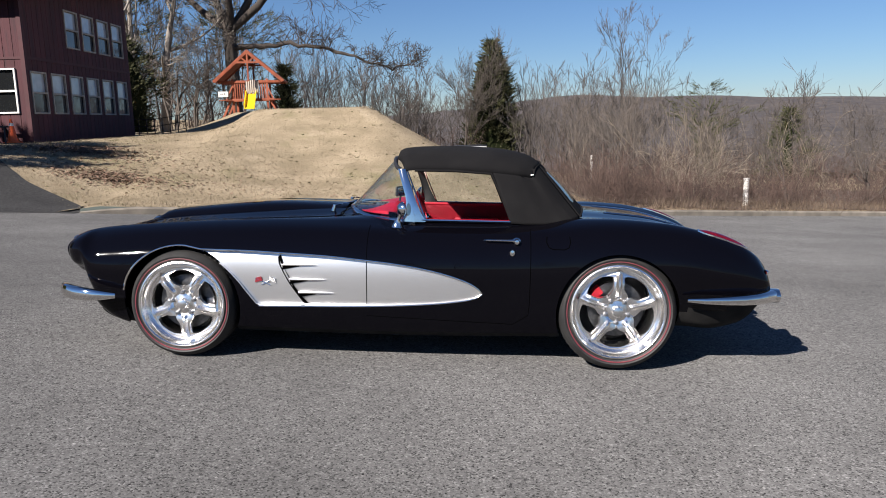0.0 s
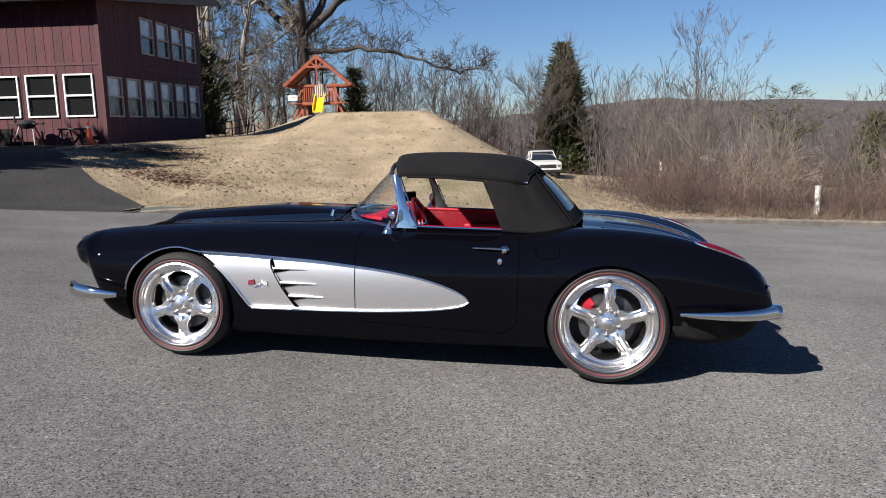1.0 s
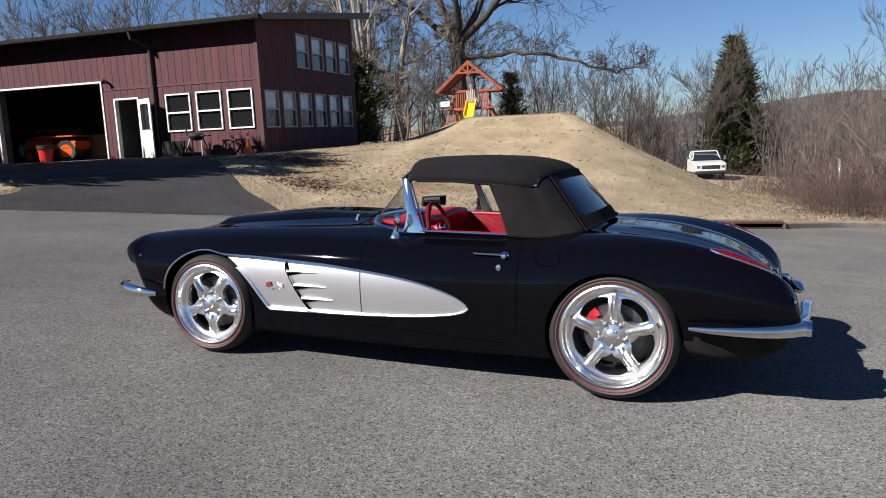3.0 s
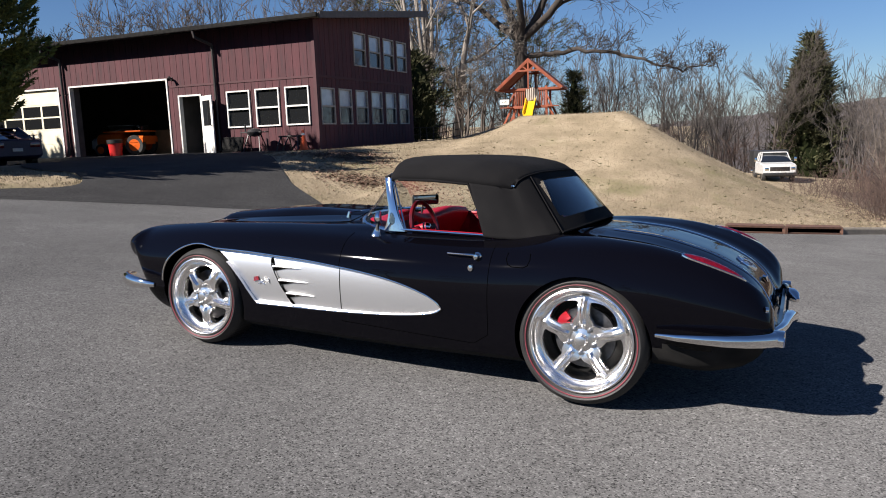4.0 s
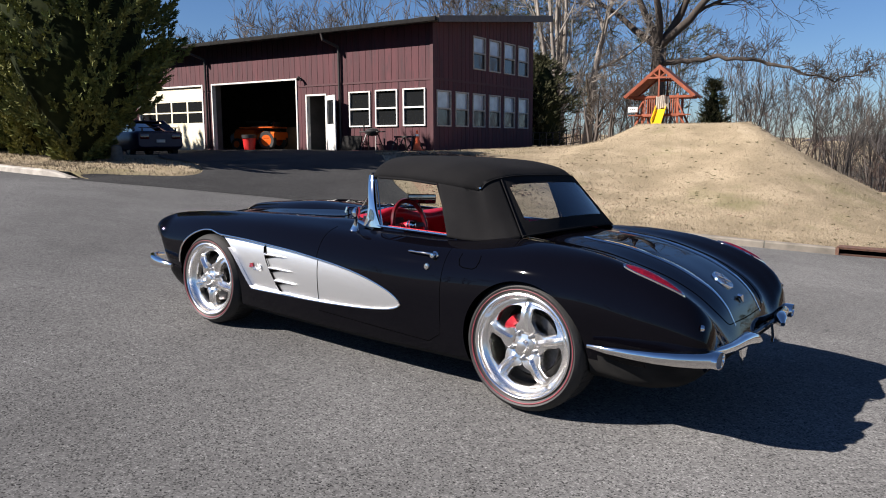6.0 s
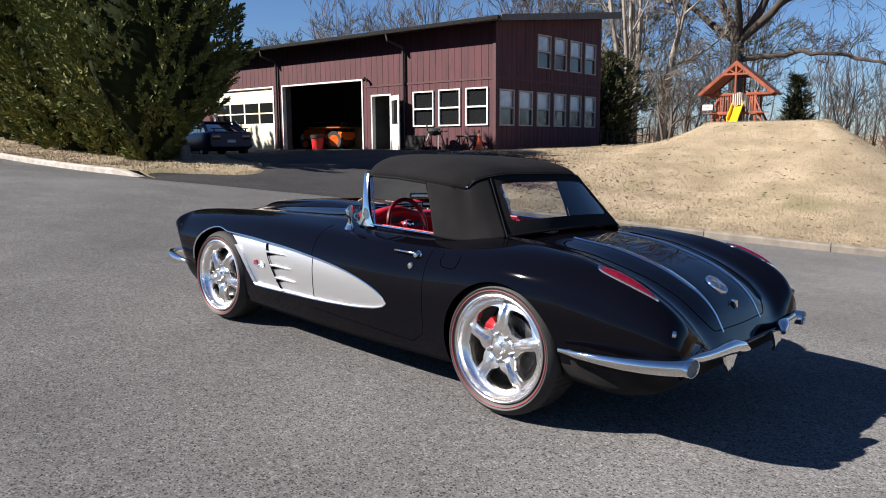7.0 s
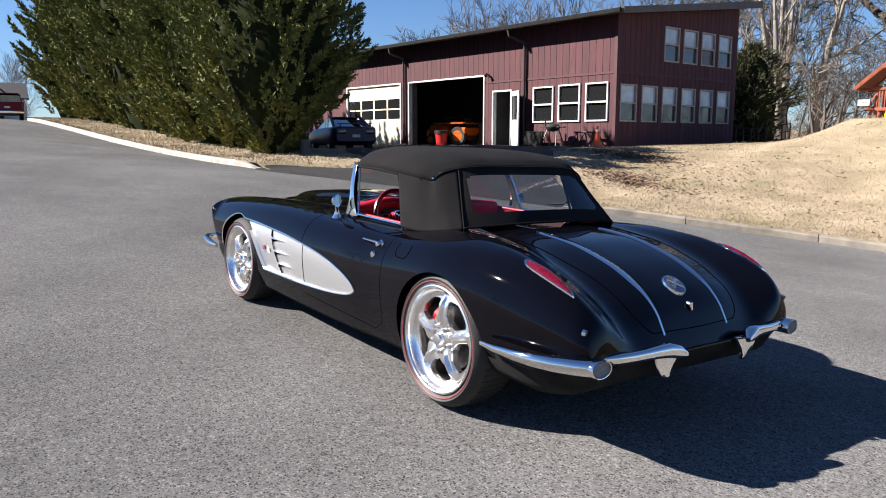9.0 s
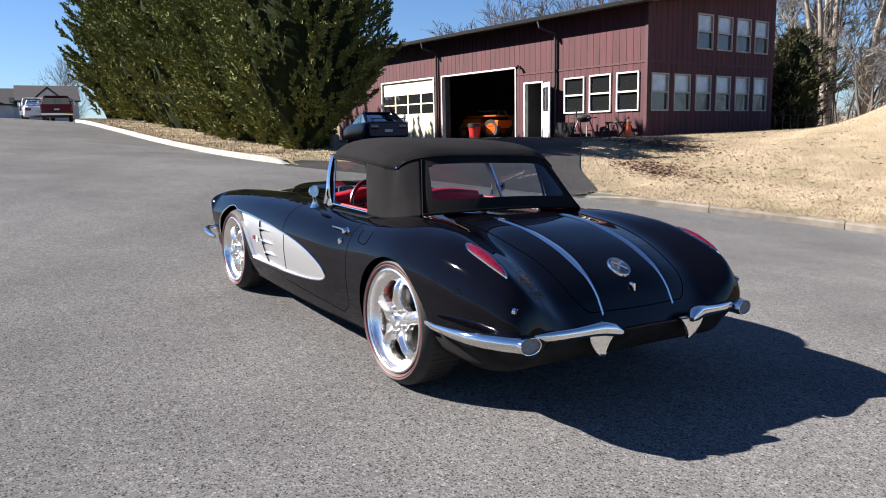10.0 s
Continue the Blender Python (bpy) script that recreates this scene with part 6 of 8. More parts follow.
rng = random.Random(5)
wood_kw = dict(bend=0.16, lift=0.10, kids=(3, 5), ratio=0.52, angle=(18, 48), steps=4, first=0.22)
forest = [bare_tree(20 + i, 8.2, 0.12, 3, 1, 0.0185, **wood_kw) for i in range(7)]
near_forest = [bare_tree(40 + i, 7.5, 0.075, 3, 1 + i % 2, 0.0098, bend=0.14, lift=0.07, kids=(4, 5), ratio=0.48, angle=(20, 50), steps=4, first=0.2) for i in range(6)]
places = []
for i in range(120):
    x = rng.uniform(-60, 60)
    y = 78 + rng.uniform(0, 48) + (6 if x < -10 else 0)
    places.append((x, y, lawn_z(x, y) - 0.2, rng.uniform(0, 6.3), rng.uniform(0.75, 1.25), rng.uniform(0.9, 1.25)))
for i in range(60):
    x = rng.uniform(-60, -18)
    y = rng.uniform(52, 76)
    places.append((x, y, lawn_z(x, y) - 0.2, rng.uniform(0, 6.3), rng.uniform(0.8, 1.3), rng.uniform(1.0, 1.4)))
near_places = []
for i in range(105):
    x = rng.uniform(8, 58)
    y = rng.uniform(36, 75)
    near_places.append((x, y, lawn_z(x, y) - 0.2, rng.uniform(0, 6.3), rng.uniform(0.38, 0.78), rng.uniform(0.9, 1.2)))
for i in range(140):
    x = rng.uniform(-14, 24)
    y = rng.uniform(72, 98)
    if 2.5 < x < 10.0 and y < 90:
        continue
    places.append((x, y, lawn_z(x, y) - 0.2, rng.uniform(0, 6.3), rng.uniform(0.6, 1.0), rng.uniform(0.85, 1.15)))
v, f = scatter(near_forest, near_places)
tagged(new("young_woods", quads("young_woods", v, f, M_twig)), "fine leafless young trees behind the thicket", "woods", kind="stuff")
v, f = scatter(forest, places)
tagged(new("bare_woods", quads("bare_woods", v, f, M_twig)), "leafless grey-brown winter woods beyond the lawn", "woods", kind="stuff")

# woods that close the place behind the viewpoint
places = []
for i in range(20):
    x = rng.uniform(-70, 60)
    y = -34 - rng.uniform(0, 30)
    places.append((x, y, road_z(x, y) - 0.2, rng.uniform(0, 6.3), rng.uniform(0.8, 1.2), rng.uniform(1.0, 1.3)))
for i in range(16):
    x = 34 + rng.uniform(0, 30)
    y = rng.uniform(-34, 22)
    places.append((x, y, road_z(x, y) - 0.2, rng.uniform(0, 6.3), rng.uniform(0.8, 1.2), rng.uniform(1.0, 1.3)))
v, f = scatter(forest, places)
tagged(new("roadside_woods", quads("roadside_woods", v, f, M_twig)), "leafless winter woods across the road", "woods", kind="stuff")

# undergrowth: thin arching stems
def shrub(seed, n, tall, wide, least, lean=0.45, depth=2, kids=(2, 4), bend=0.30):
    rng = random.Random(seed)
    out = []
    for i in range(n):
        a, q = rng.uniform(0, math.tau), wide * math.sqrt(rng.random())
        branch(rng, (q * math.cos(a), q * math.sin(a), -0.1), (rng.uniform(-lean, lean), rng.uniform(-lean, lean), 1), tall * rng.uniform(0.45, 1.1), least * 1.9, depth, out, bend=bend, lift=0.0, kids=kids, ratio=0.55, angle=(20, 60), steps=4)
    return limb_mesh(out, sides=(3, 3, 3, 3), least=least)


island_vary(M_brush, 0.55, 1.6)
island_vary(M_twig, 0.6, 1.5)
M_palestem = island_vary(mat("pale_weed_stems", (0.20, 0.165, 0.125), (0.13, 0.105, 0.080), scale=0.8, rough=1.0), 0.6, 1.4)
shrubs = [shrub(50 + i, 8, 1.7, 1.1, 0.0042, 0.6) for i in range(7)]
places = []
for i in range(170):
    x = rng.uniform(4.5, 34)
    y = kerb_y(x) + 1.2 + 20 * rng.random() ** 1.3
    if x - 4.5 < (y - 24) * 0.15 - 0.5:
        continue
    places.append((x, y, lawn_z(x, y), rng.uniform(0, 6.3), rng.uniform(0.6, 1.15), rng.uniform(0.6, 1.35)))
v, f = scatter(shrubs, places)
tagged(new("thicket", quads("thicket", v, f, M_brush)), "dense brown leafless thicket of weeds and saplings", "thicket", kind="stuff")
places = []
for i in range(70):
    x = rng.uniform(5.5, 32)
    y = kerb_y(x) + 1.6 + 12 * rng.random()
    places.append((x, y, lawn_z(x, y), rng.uniform(0, 6.3), rng.uniform(0.7, 1.2), rng.uniform(0.8, 1.5)))
v, f = scatter([shrub(64 + i, 5, 1.8, 0.8, 0.005, 0.5, 2, (2, 4), 0.22) for i in range(4)], places)
tagged(new("pale_stems", quads("pale_stems", v, f, M_palestem)), "pale dry stems standing in the thicket", "thicket", kind="stuff")
places = []
for i in range(180):
    x = rng.uniform(-45, 60)
    y = rng.uniform(64, 94)
    if 2.0 < x < 10.5 and y < 90:
        continue
    places.append((x, y, lawn_z(x, y), rng.uniform(0, 6.3), rng.uniform(1.2, 2.0), rng.uniform(0.6, 1.05)))
v, f = scatter([shrub(70 + i, 7, 2.3, 1.3, 0.0085, 0.6, 2, (2, 3), 0.30) for i in range(6)], places)
tagged(new("woodland_edge", quads("woodland_edge", v, f, M_brush)), "brown leafless undergrowth at the edge of the woods", "thicket", kind="stuff")

places = []
for i in range(150):
    y = 22.5 + 20 * rng.random() ** 1.6
    x = 5.4 - 0.10 * (y - 22.5) + 13 * rng.random() ** 1.3
    if y < kerb_y(x) + 1.0:
        continue
    places.append((x, y, lawn_z(x, y), rng.uniform(0, 6.3), rng.uniform(0.8, 1.3), rng.uniform(0.7, 1.3)))
v, f = scatter([shrub(80 + i, 20, 0.95, 1.0, 0.0034, 0.55, 1, (2, 4), 0.30) for i in range(5)], places)
tagged(new("low_brush", quads("low_brush", v, f, M_brush)), "low tangled reddish-brown brush before the thicket", "thicket", kind="stuff")

M_sapling = mat("sapling_bark", (0.15, 0.125, 0.105), (0.09, 0.075, 0.063), scale=3, rough=0.95)
# taller saplings in the thicket, each a tree of its own
def lone_tree(name, label, m, at, seed, height, r, depth, stems, least=0.008, turn=0.0, group="", **kw):
    base = thing(name, label, "tree", Matrix.Translation((at[0], at[1], lawn_z(at[0], at[1]))) @ Matrix.Rotation(turn, 4, "Z"), group)
    rg = random.Random(seed)
    out = []
    for s in range(stems):
        d = Vector((rg.uniform(-0.22, 0.22), rg.uniform(-0.22, 0.22), 1)) if stems > 1 else Vector((0.02, 0.03, 1))
        branch(rg, (rg.uniform(-0.25, 0.25) * (stems > 1), rg.uniform(-0.25, 0.25) * (stems > 1), -0.25), d, height * rg.uniform(0.8, 1), r, depth, out, **kw)
    pieces = [("stem" if stems > 1 else "trunk", [l]) for l in out if l[2] == depth]
    for nm, ls in pieces + [("crown", [l for l in out if l[2] < depth])]:
        v, f = limb_mesh(ls, least=least)
        o = new(nm, quads(nm, v, f, m, True))
        o.parent = base
    return base


sap_kw = dict(bend=0.14, lift=0.08, kids=(4, 6), ratio=0.42, angle=(20, 45), steps=7, first=0.2)
lone_tree("multi_stem_sapling", "leafless many-stemmed grey sapling in the thicket", M_sapling, (8.2, 33), 3, 4.0, 0.022, 3, 11, 0.0045, **sap_kw)
lone_tree("multi_stem_sapling", "leafless many-stemmed grey sapling in the thicket", M_sapling, (11.0, 31), 4, 3.3, 0.02, 3, 8, 0.0045, **sap_kw)
lone_tree("multi_stem_sapling", "leafless many-stemmed grey sapling in the thicket", M_sapling, (6.9, 36), 9, 3.8, 0.022, 3, 9, 0.0045, **sap_kw)
lone_tree("small_tree", "small leafless tree with crooked branches at the thicket", M_bark, (16.2, 28.5), 6, 3.4, 0.06, 3, 3, 0.006, bend=0.3, lift=0.0, kids=(4, 6), ratio=0.6, angle=(30, 70), steps=6)
lone_tree("small_tree", "small leafless tree with crooked branches at the thicket", M_bark, (12.6, 27.0), 16, 3.0, 0.045, 3, 2, 0.006, bend=0.3, lift=0.0, kids=(4, 6), ratio=0.6, angle=(30, 70), steps=6)
lone_tree("young_tree", "slender leafless young tree keeping a few dry leaves", M_bark, (19.0, 44), 12, 5.6, 0.06, 3, 2, 0.008, **sap_kw)
lone_tree("tall_tree", "tall leafless tree with a fine upright crown", M_bark, (20.5, 84), 13, 14.0, 0.09, 4, 1, 0.011, bend=0.07, lift=0.10, kids=(4, 6), ratio=0.46, angle=(16, 38), steps=6, first=0.2)
lone_tree("fan_tree", "leafless grey tree with a broad fan of fine branches", M_bark, (3.0, 84), 35, 9.5, 0.16, 4, 1, 0.010, bend=0.10, lift=0.10, kids=(6, 8), ratio=0.56, angle=(18, 42), steps=6, first=0.2)
lone_tree("tall_tree", "tall leafless tree with a fine upright crown", M_bark, (-2.5, 82), 14, 10, 0.10, 4, 1, 0.011, bend=0.07, lift=0.10, kids=(4, 6), ratio=0.46, angle=(16, 38), steps=6, first=0.2)
lone_tree("tall_tree", "tall leafless tree with a fine upright crown", M_bark, (24.5, 90), 15, 14.5, 0.09, 4, 1, 0.011, bend=0.07, lift=0.10, kids=(4, 6), ratio=0.46, angle=(16, 38), steps=6, first=0.2)

# tall pale multi-stemmed tree and its neighbours beside the building
lone_tree("pale_tree", "tall pale multi-stemmed leafless tree behind the building", M_palebark, (-20.2, 51.5), 21, 17, 0.24, 4, 6, 0.013, bend=0.07, lift=0.12, kids=(3, 5), ratio=0.36, angle=(25, 65), steps=8, first=0.12)
lone_tree("pale_tree", "pale leafless tree with a smooth straight trunk", M_palebark, (-19.0, 53.5), 22, 14, 0.40, 4, 1, 0.013, bend=0.09, lift=0.08, kids=(6, 9), ratio=0.42, angle=(30, 70), steps=8, first=0.15)
lone_tree("understorey_tree", "dense twiggy leafless small tree beside the mound", M_bark, (-17.2, 50), 23, 6.0, 0.11, 4, 4, 0.010, bend=0.25, lift=0.05, kids=(3, 5), ratio=0.54, angle=(25, 60), steps=6, first=0.2)
lone_tree("understorey_tree", "dense twiggy leafless small tree beside the mound", M_bark, (-15.3, 49), 24, 4.6, 0.09, 4, 4, 0.010, bend=0.25, lift=0.05, kids=(3, 5), ratio=0.54, angle=(25, 60), steps=6, first=0.2)
lone_tree("understorey_tree", "dense twiggy leafless small tree beside the mound", M_bark, (-22.5, 54), 25, 9, 0.14, 4, 3, 0.012, bend=0.2, lift=0.06, kids=(4, 5), ratio=0.5, angle=(25, 60), steps=6, first=0.2)
for i, (x, y, h) in enumerate(((-38, 46, 13), (-31, 48, 14), (-47, 44, 12), (-27, 50, 15))):
    lone_tree("roof_tree", "leafless tree rising behind the garage roof", M_bark, (x, y), 60 + i, h * 0.6, 0.16, 4, 2, 0.014, bend=0.15, lift=0.08, kids=(4, 6), ratio=0.54, angle=(20, 50), steps=6, first=0.25)

# great oak with one long low limb over the playset
oak = thing("oak_tree", "great dark leafless oak with one long low sweeping limb", "tree", Matrix.Translation((-14.6, 56.0, lawn_z(-14.6, 56.0))))
rg = random.Random(31)
out = []
zb = lawn_z(-14.6, 56.0)
branch(rg, (0, 0, -0.3), (0.02, 0, 1), 7.2, 0.62, 0, out, bend=0.03, lift=0.0, steps=6, tip=0.8)
trunk_limbs = list(out)
top = out[0][0][-1]
out = []
for d, l in (((0.55, 0.1, 0.9), 9), ((-0.5, 0.2, 0.9), 9), ((0.1, -0.4, 1.0), 9), ((0.9, -0.1, 0.55), 9.5), ((-0.8, 0.1, 0.6), 8)):
    branch(rg, top, d, l, 0.34, 4, out, bend=0.17, lift=0.05, kids=(4, 6), ratio=0.55, angle=(25, 60), steps=7, first=0.25)
# the long limb, sagging and curling up at its end
long_pts = [Vector((0.2, 0, 6.9 - zb)), Vector((2.2, -0.4, 7.0 - zb)), Vector((4.4, -0.8, 7.05 - zb)), Vector((6.6, -1.0, 6.75 - zb)), Vector((8.6, -1.2, 6.15 - zb)), Vector((10.2, -1.2, 5.55 - zb)), Vector((11.6, -1.1, 5.15 - zb)), Vector((12.8, -1.0, 5.35 - zb)), Vector((13.7, -1.0, 5.9 - zb))]
long_rad = [0.30, 0.26, 0.22, 0.18, 0.15, 0.12, 0.09, 0.06, 0.03]
crooked, thin = [], []
for i in range(len(long_pts) - 1):
    for k in range(4):
        f = k / 4
        crooked.append(long_pts[i].lerp(long_pts[i + 1], f) + Vector((0, rg.uniform(-0.13, 0.13), rg.uniform(-0.13, 0.13))) * (i + k > 0))
        thin.append((long_rad[i] + (long_rad[i + 1] - long_rad[i]) * f) * rg.uniform(0.62, 0.80))
out.append((crooked, thin, 4))
for i in range(64):
    k = 3 + 28 * rg.random() ** 0.8
    q = crooked[int(k)]
    branch(rg, q, (rg.uniform(-0.4, 0.9), rg.uniform(-0.6, 0.6), rg.uniform(-0.25, 1.1)), rg.uniform(0.7, 2.6) * (1 - 0.012 * k), 0.045 - 0.0007 * k, 2, out, bend=0.4, lift=0.03, kids=(3, 6), ratio=0.6, angle=(25, 70), steps=5, first=0.25)
for nm, ls in (("trunk", trunk_limbs), ("crown", out)):
    v, f = limb_mesh(ls, least=0.013)
    o = new(nm, quads(nm, v, f, M_oak, True))
    o.parent = oak


# ---- evergreens ----
def spray_crown(seed, n, radius_at, tall, leaf, up, out_tilt=0.5, lumps=0.18, base=0.0, per=11, plume=0.5, thin=0.17):
    """Feathery plumes on the skin of a lumpy crown, each of many narrow scale sprays along a stalk."""
    rg = np.random.RandomState(seed)
    # plumes gather on boughs, with darker gaps between
    m = max(12, n // 13)
    bough = rg.randint(0, m, n)
    zb, ab, ob = base + (tall - base) * rg.rand(m) ** 1.12, rg.rand(m) * math.tau, rg.normal(0, 0.065, m)
    rb = np.array([radius_at(t / tall) for t in zb])
    z = np.clip(zb[bough] + rg.normal(0, 0.42 * plume, n), base, tall)
    a = ab[bough] + rg.normal(0, 0.42 * plume, n) / np.maximum(rb[bough], 0.3)
    r0 = np.array([radius_at(t / tall) for t in z])
    bump = 1 + lumps * (np.sin(a * 5 + z * 2.1 + seed) * np.sin(z * 3.3 + a * 2) + 0.6 * np.sin(a * 11 + z * 5.0))
    r = r0 * (bump + ob[bough]) * (1 - 0.34 * rg.rand(n) ** 1.6)
    p = np.stack([r * np.cos(a), r * np.sin(a), z], 1)
    d = np.stack([np.cos(a) * out_tilt, np.sin(a) * out_tilt, np.full(n, up)], 1) + rg.normal(0, 0.22, (n, 3))
    d /= np.linalg.norm(d, axis=1, keepdims=True)
    size = plume * (0.55 + 0.9 * rg.rand(n))
    # sprays along each stalk
    f = np.tile((np.arange(per) + 0.3) / per, n)
    P, D, S = np.repeat(p, per, 0), np.repeat(d, per, 0), np.repeat(size, per)
    P = P + D * (f * S)[:, None]
    turn = rg.normal(0, 1, (n * per, 3))
    q = np.cross(D, turn)
    q /= np.linalg.norm(q, axis=1, keepdims=True)
    e = D + q * (0.75 - 0.55 * f)[:, None]
    e /= np.linalg.norm(e, axis=1, keepdims=True)
    outward = np.stack([np.cos(np.repeat(a, per)), np.sin(np.repeat(a, per)), np.full(n * per, 0.35)], 1)
    side = np.cross(e, outward + rg.normal(0, 0.42, (n * per, 3)))
    side /= np.linalg.norm(side, axis=1, keepdims=True)
    L = (leaf * (0.6 + 0.8 * rg.rand(n * per)) * (1.1 - 0.5 * f))[:, None]
    W = L * thin
    verts = np.stack([P + side * W, P + e * L, P - side * W], 1).reshape(-1, 3)
    return verts, np.arange(3 * n * per, dtype=np.int32).reshape(-1, 3)



def bough_crown(seed, m, radius_at, tall, leaf, per_bough=18, per=8, reach=0.95, base=0.0):
    """Flame-shaped boughs that rise outwards from a crown, each of many small scale sprays, with dark gaps between."""
    rg = np.random.RandomState(seed)
    zb = base + (tall - base) * (1 - rg.rand(m) ** 0.92) * 0.97
    ab = rg.rand(m) * math.tau
    rb = np.array([radius_at(t / tall) for t in zb]) * (0.80 + rg.normal(0, 0.075, m)) * (1 + 0.07 * np.sin(ab * 4 + zb * 1.7 + seed))
    out = np.stack([np.cos(ab), np.sin(ab), np.zeros(m)], 1)
    d = out * (0.62 + 0.2 * rg.rand(m))[:, None] + np.array([0.16, 0.0, 1.0]) * (0.62 + 0.35 * rg.rand(m))[:, None] + rg.normal(0, 0.16, (m, 3))
    d /= np.linalg.norm(d, axis=1, keepdims=True)
    size = reach * (0.50 + 0.75 * rg.rand(m) ** 1.3) * np.clip(rb / 1.2, 0.35, 1.0)
    b0 = np.stack([rb * np.cos(ab), rb * np.sin(ab), zb], 1)
    # twigs along each bough, close to it at its tip
    n = m * per_bough
    B, D, S = np.repeat(b0, per_bough, 0), np.repeat(d, per_bough, 0), np.repeat(size, per_bough)
    f = np.tile(np.linspace(0.0, 1.0, per_bough), m)
    w = rg.normal(0, 1, (n, 3))
    w -= D * (w * D).sum(1, keepdims=True)
    w /= np.linalg.norm(w, axis=1, keepdims=True)
    p = B + D * (f * S)[:, None] + w * (S * 0.19 * (1 - 0.92 * f) * rg.rand(n))[:, None]
    t = D + w * (0.55 * (1 - 0.8 * f))[:, None] + rg.normal(0, 0.15, (n, 3))
    t /= np.linalg.norm(t, axis=1, keepdims=True)
    ts = 0.24 * S * (0.6 + 0.6 * rg.rand(n))
    # flat sprays along each twig
    P, T, L = np.repeat(p, per, 0), np.repeat(t, per, 0), np.repeat(ts, per)
    k = np.tile((np.arange(per) + 0.4) / per, n)
    N = n * per
    P = P + T * (k * L)[:, None]
    q = np.cross(T, rg.normal(0, 1, (N, 3)))
    q /= np.linalg.norm(q, axis=1, keepdims=True)
    e = T + q * (0.9 - 0.6 * k)[:, None]
    e /= np.linalg.norm(e, axis=1, keepdims=True)
    side = np.cross(e, rg.normal(0, 1, (N, 3)))
    side /= np.linalg.norm(side, axis=1, keepdims=True)
    ln = (leaf * (0.6 + 0.8 * rg.rand(N)) * (1.1 - 0.5 * k))[:, None]
    verts = np.stack([P + side * ln * 0.27, P + e * ln, P - side * ln * 0.27], 1).reshape(-1, 3)
    return verts, np.arange(3 * N, dtype=np.int32).reshape(-1, 3)


# a solid lumpy filler shell that blocks the view through a crown
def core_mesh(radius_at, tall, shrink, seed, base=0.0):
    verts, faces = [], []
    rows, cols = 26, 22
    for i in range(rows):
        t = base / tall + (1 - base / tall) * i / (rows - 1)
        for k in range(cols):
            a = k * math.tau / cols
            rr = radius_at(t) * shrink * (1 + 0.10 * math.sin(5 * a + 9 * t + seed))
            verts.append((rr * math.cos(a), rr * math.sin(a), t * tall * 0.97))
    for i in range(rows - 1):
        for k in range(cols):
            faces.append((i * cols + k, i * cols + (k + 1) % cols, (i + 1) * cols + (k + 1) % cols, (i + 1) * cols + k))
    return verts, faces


island_vary(M_cypress, 0.62, 1.35)
island_vary(M_cedar, 0.55, 1.45)
# near-black colour stands in for the shade deep inside a crown
M_core = mat("core_shade_green", (0.012, 0.016, 0.007), (0.02, 0.024, 0.01), scale=5, rough=1.0, spec=0.05)


def evergreen(name, label, at, tall, width, seed, n, leaf, shape, foliage, group="", up=1.0, out_tilt=0.5, z_off=0.0, base=0.15, lumps=0.18, core=0.72, per=11, plume=0.5, thin=0.17, boughs=0):
    ob = thing(name, label, "tree", Matrix.Translation((at[0], at[1], lawn_z(*at) + z_off)), group)
    prof = curve1(shape)

    def radius_at(t):
        return width * max(0.02, prof(t))
    if boughs:
        v, f = bough_crown(seed, boughs, radius_at, tall, leaf, base=base)
    else:
        v, f = spray_crown(seed, n, radius_at, tall, leaf, up, out_tilt, lumps, base, per, plume, thin)
    o = new("crown", quads("crown", v, f, foliage))
    o.parent = ob
    # added filler core, dark in its colour where the foliage would shade itself
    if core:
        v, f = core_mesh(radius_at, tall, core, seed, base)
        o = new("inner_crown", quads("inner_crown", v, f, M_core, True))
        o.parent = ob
    bm = bmesh.new()
    tube(bm, [(0, 0, -0.3), (0, 0, tall * 0.35), (0, 0, tall * 0.8)], [0.16, 0.11, 0.03], 8)
    part("trunk", bm, M_bark, ob)
    return ob


hedge_shape = [(0, 0.44), (0.07, 0.54), (0.24, 0.82), (0.42, 0.98), (0.62, 1.0), (0.78, 0.84), (0.91, 0.48), (1.0, 0.05)]
end_shape = [(0, 0.22), (0.07, 0.32), (0.20, 0.72), (0.38, 1.0), (0.62, 1.0), (0.78, 0.84), (0.91, 0.48), (1.0, 0.05)]
for i in range(11):
    near = i < 4
    at = (-17.0, 12.95) if i == 0 else (-17.4 - 2.35 * i, 13.55 + 0.15 * math.sin(i * 2.3))
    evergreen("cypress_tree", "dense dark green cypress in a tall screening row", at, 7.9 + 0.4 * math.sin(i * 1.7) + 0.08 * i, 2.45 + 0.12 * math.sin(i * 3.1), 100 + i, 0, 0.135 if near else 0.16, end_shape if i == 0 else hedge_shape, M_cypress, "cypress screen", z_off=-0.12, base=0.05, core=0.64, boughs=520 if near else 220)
cedar_shape = [(0, 0.92), (0.12, 1.0), (0.35, 0.85), (0.6, 0.6), (0.8, 0.38), (0.92, 0.2), (1.0, 0.03)]
evergreen("red_cedar", "tall conical dark green cedar at the woods", (6.6, 88), 15.4, 3.1, 140, 3600, 0.34, cedar_shape, M_cedar, z_off=-0.9, lumps=0.30, plume=0.9, up=0.5, out_tilt=0.9)
evergreen("red_cedar", "small dark conical cedar behind the mound", (-12.3, 63), 5.0, 1.0, 141, 800, 0.2, cedar_shape, M_cedar, lumps=0.35, plume=0.6, up=0.5, out_tilt=0.9)
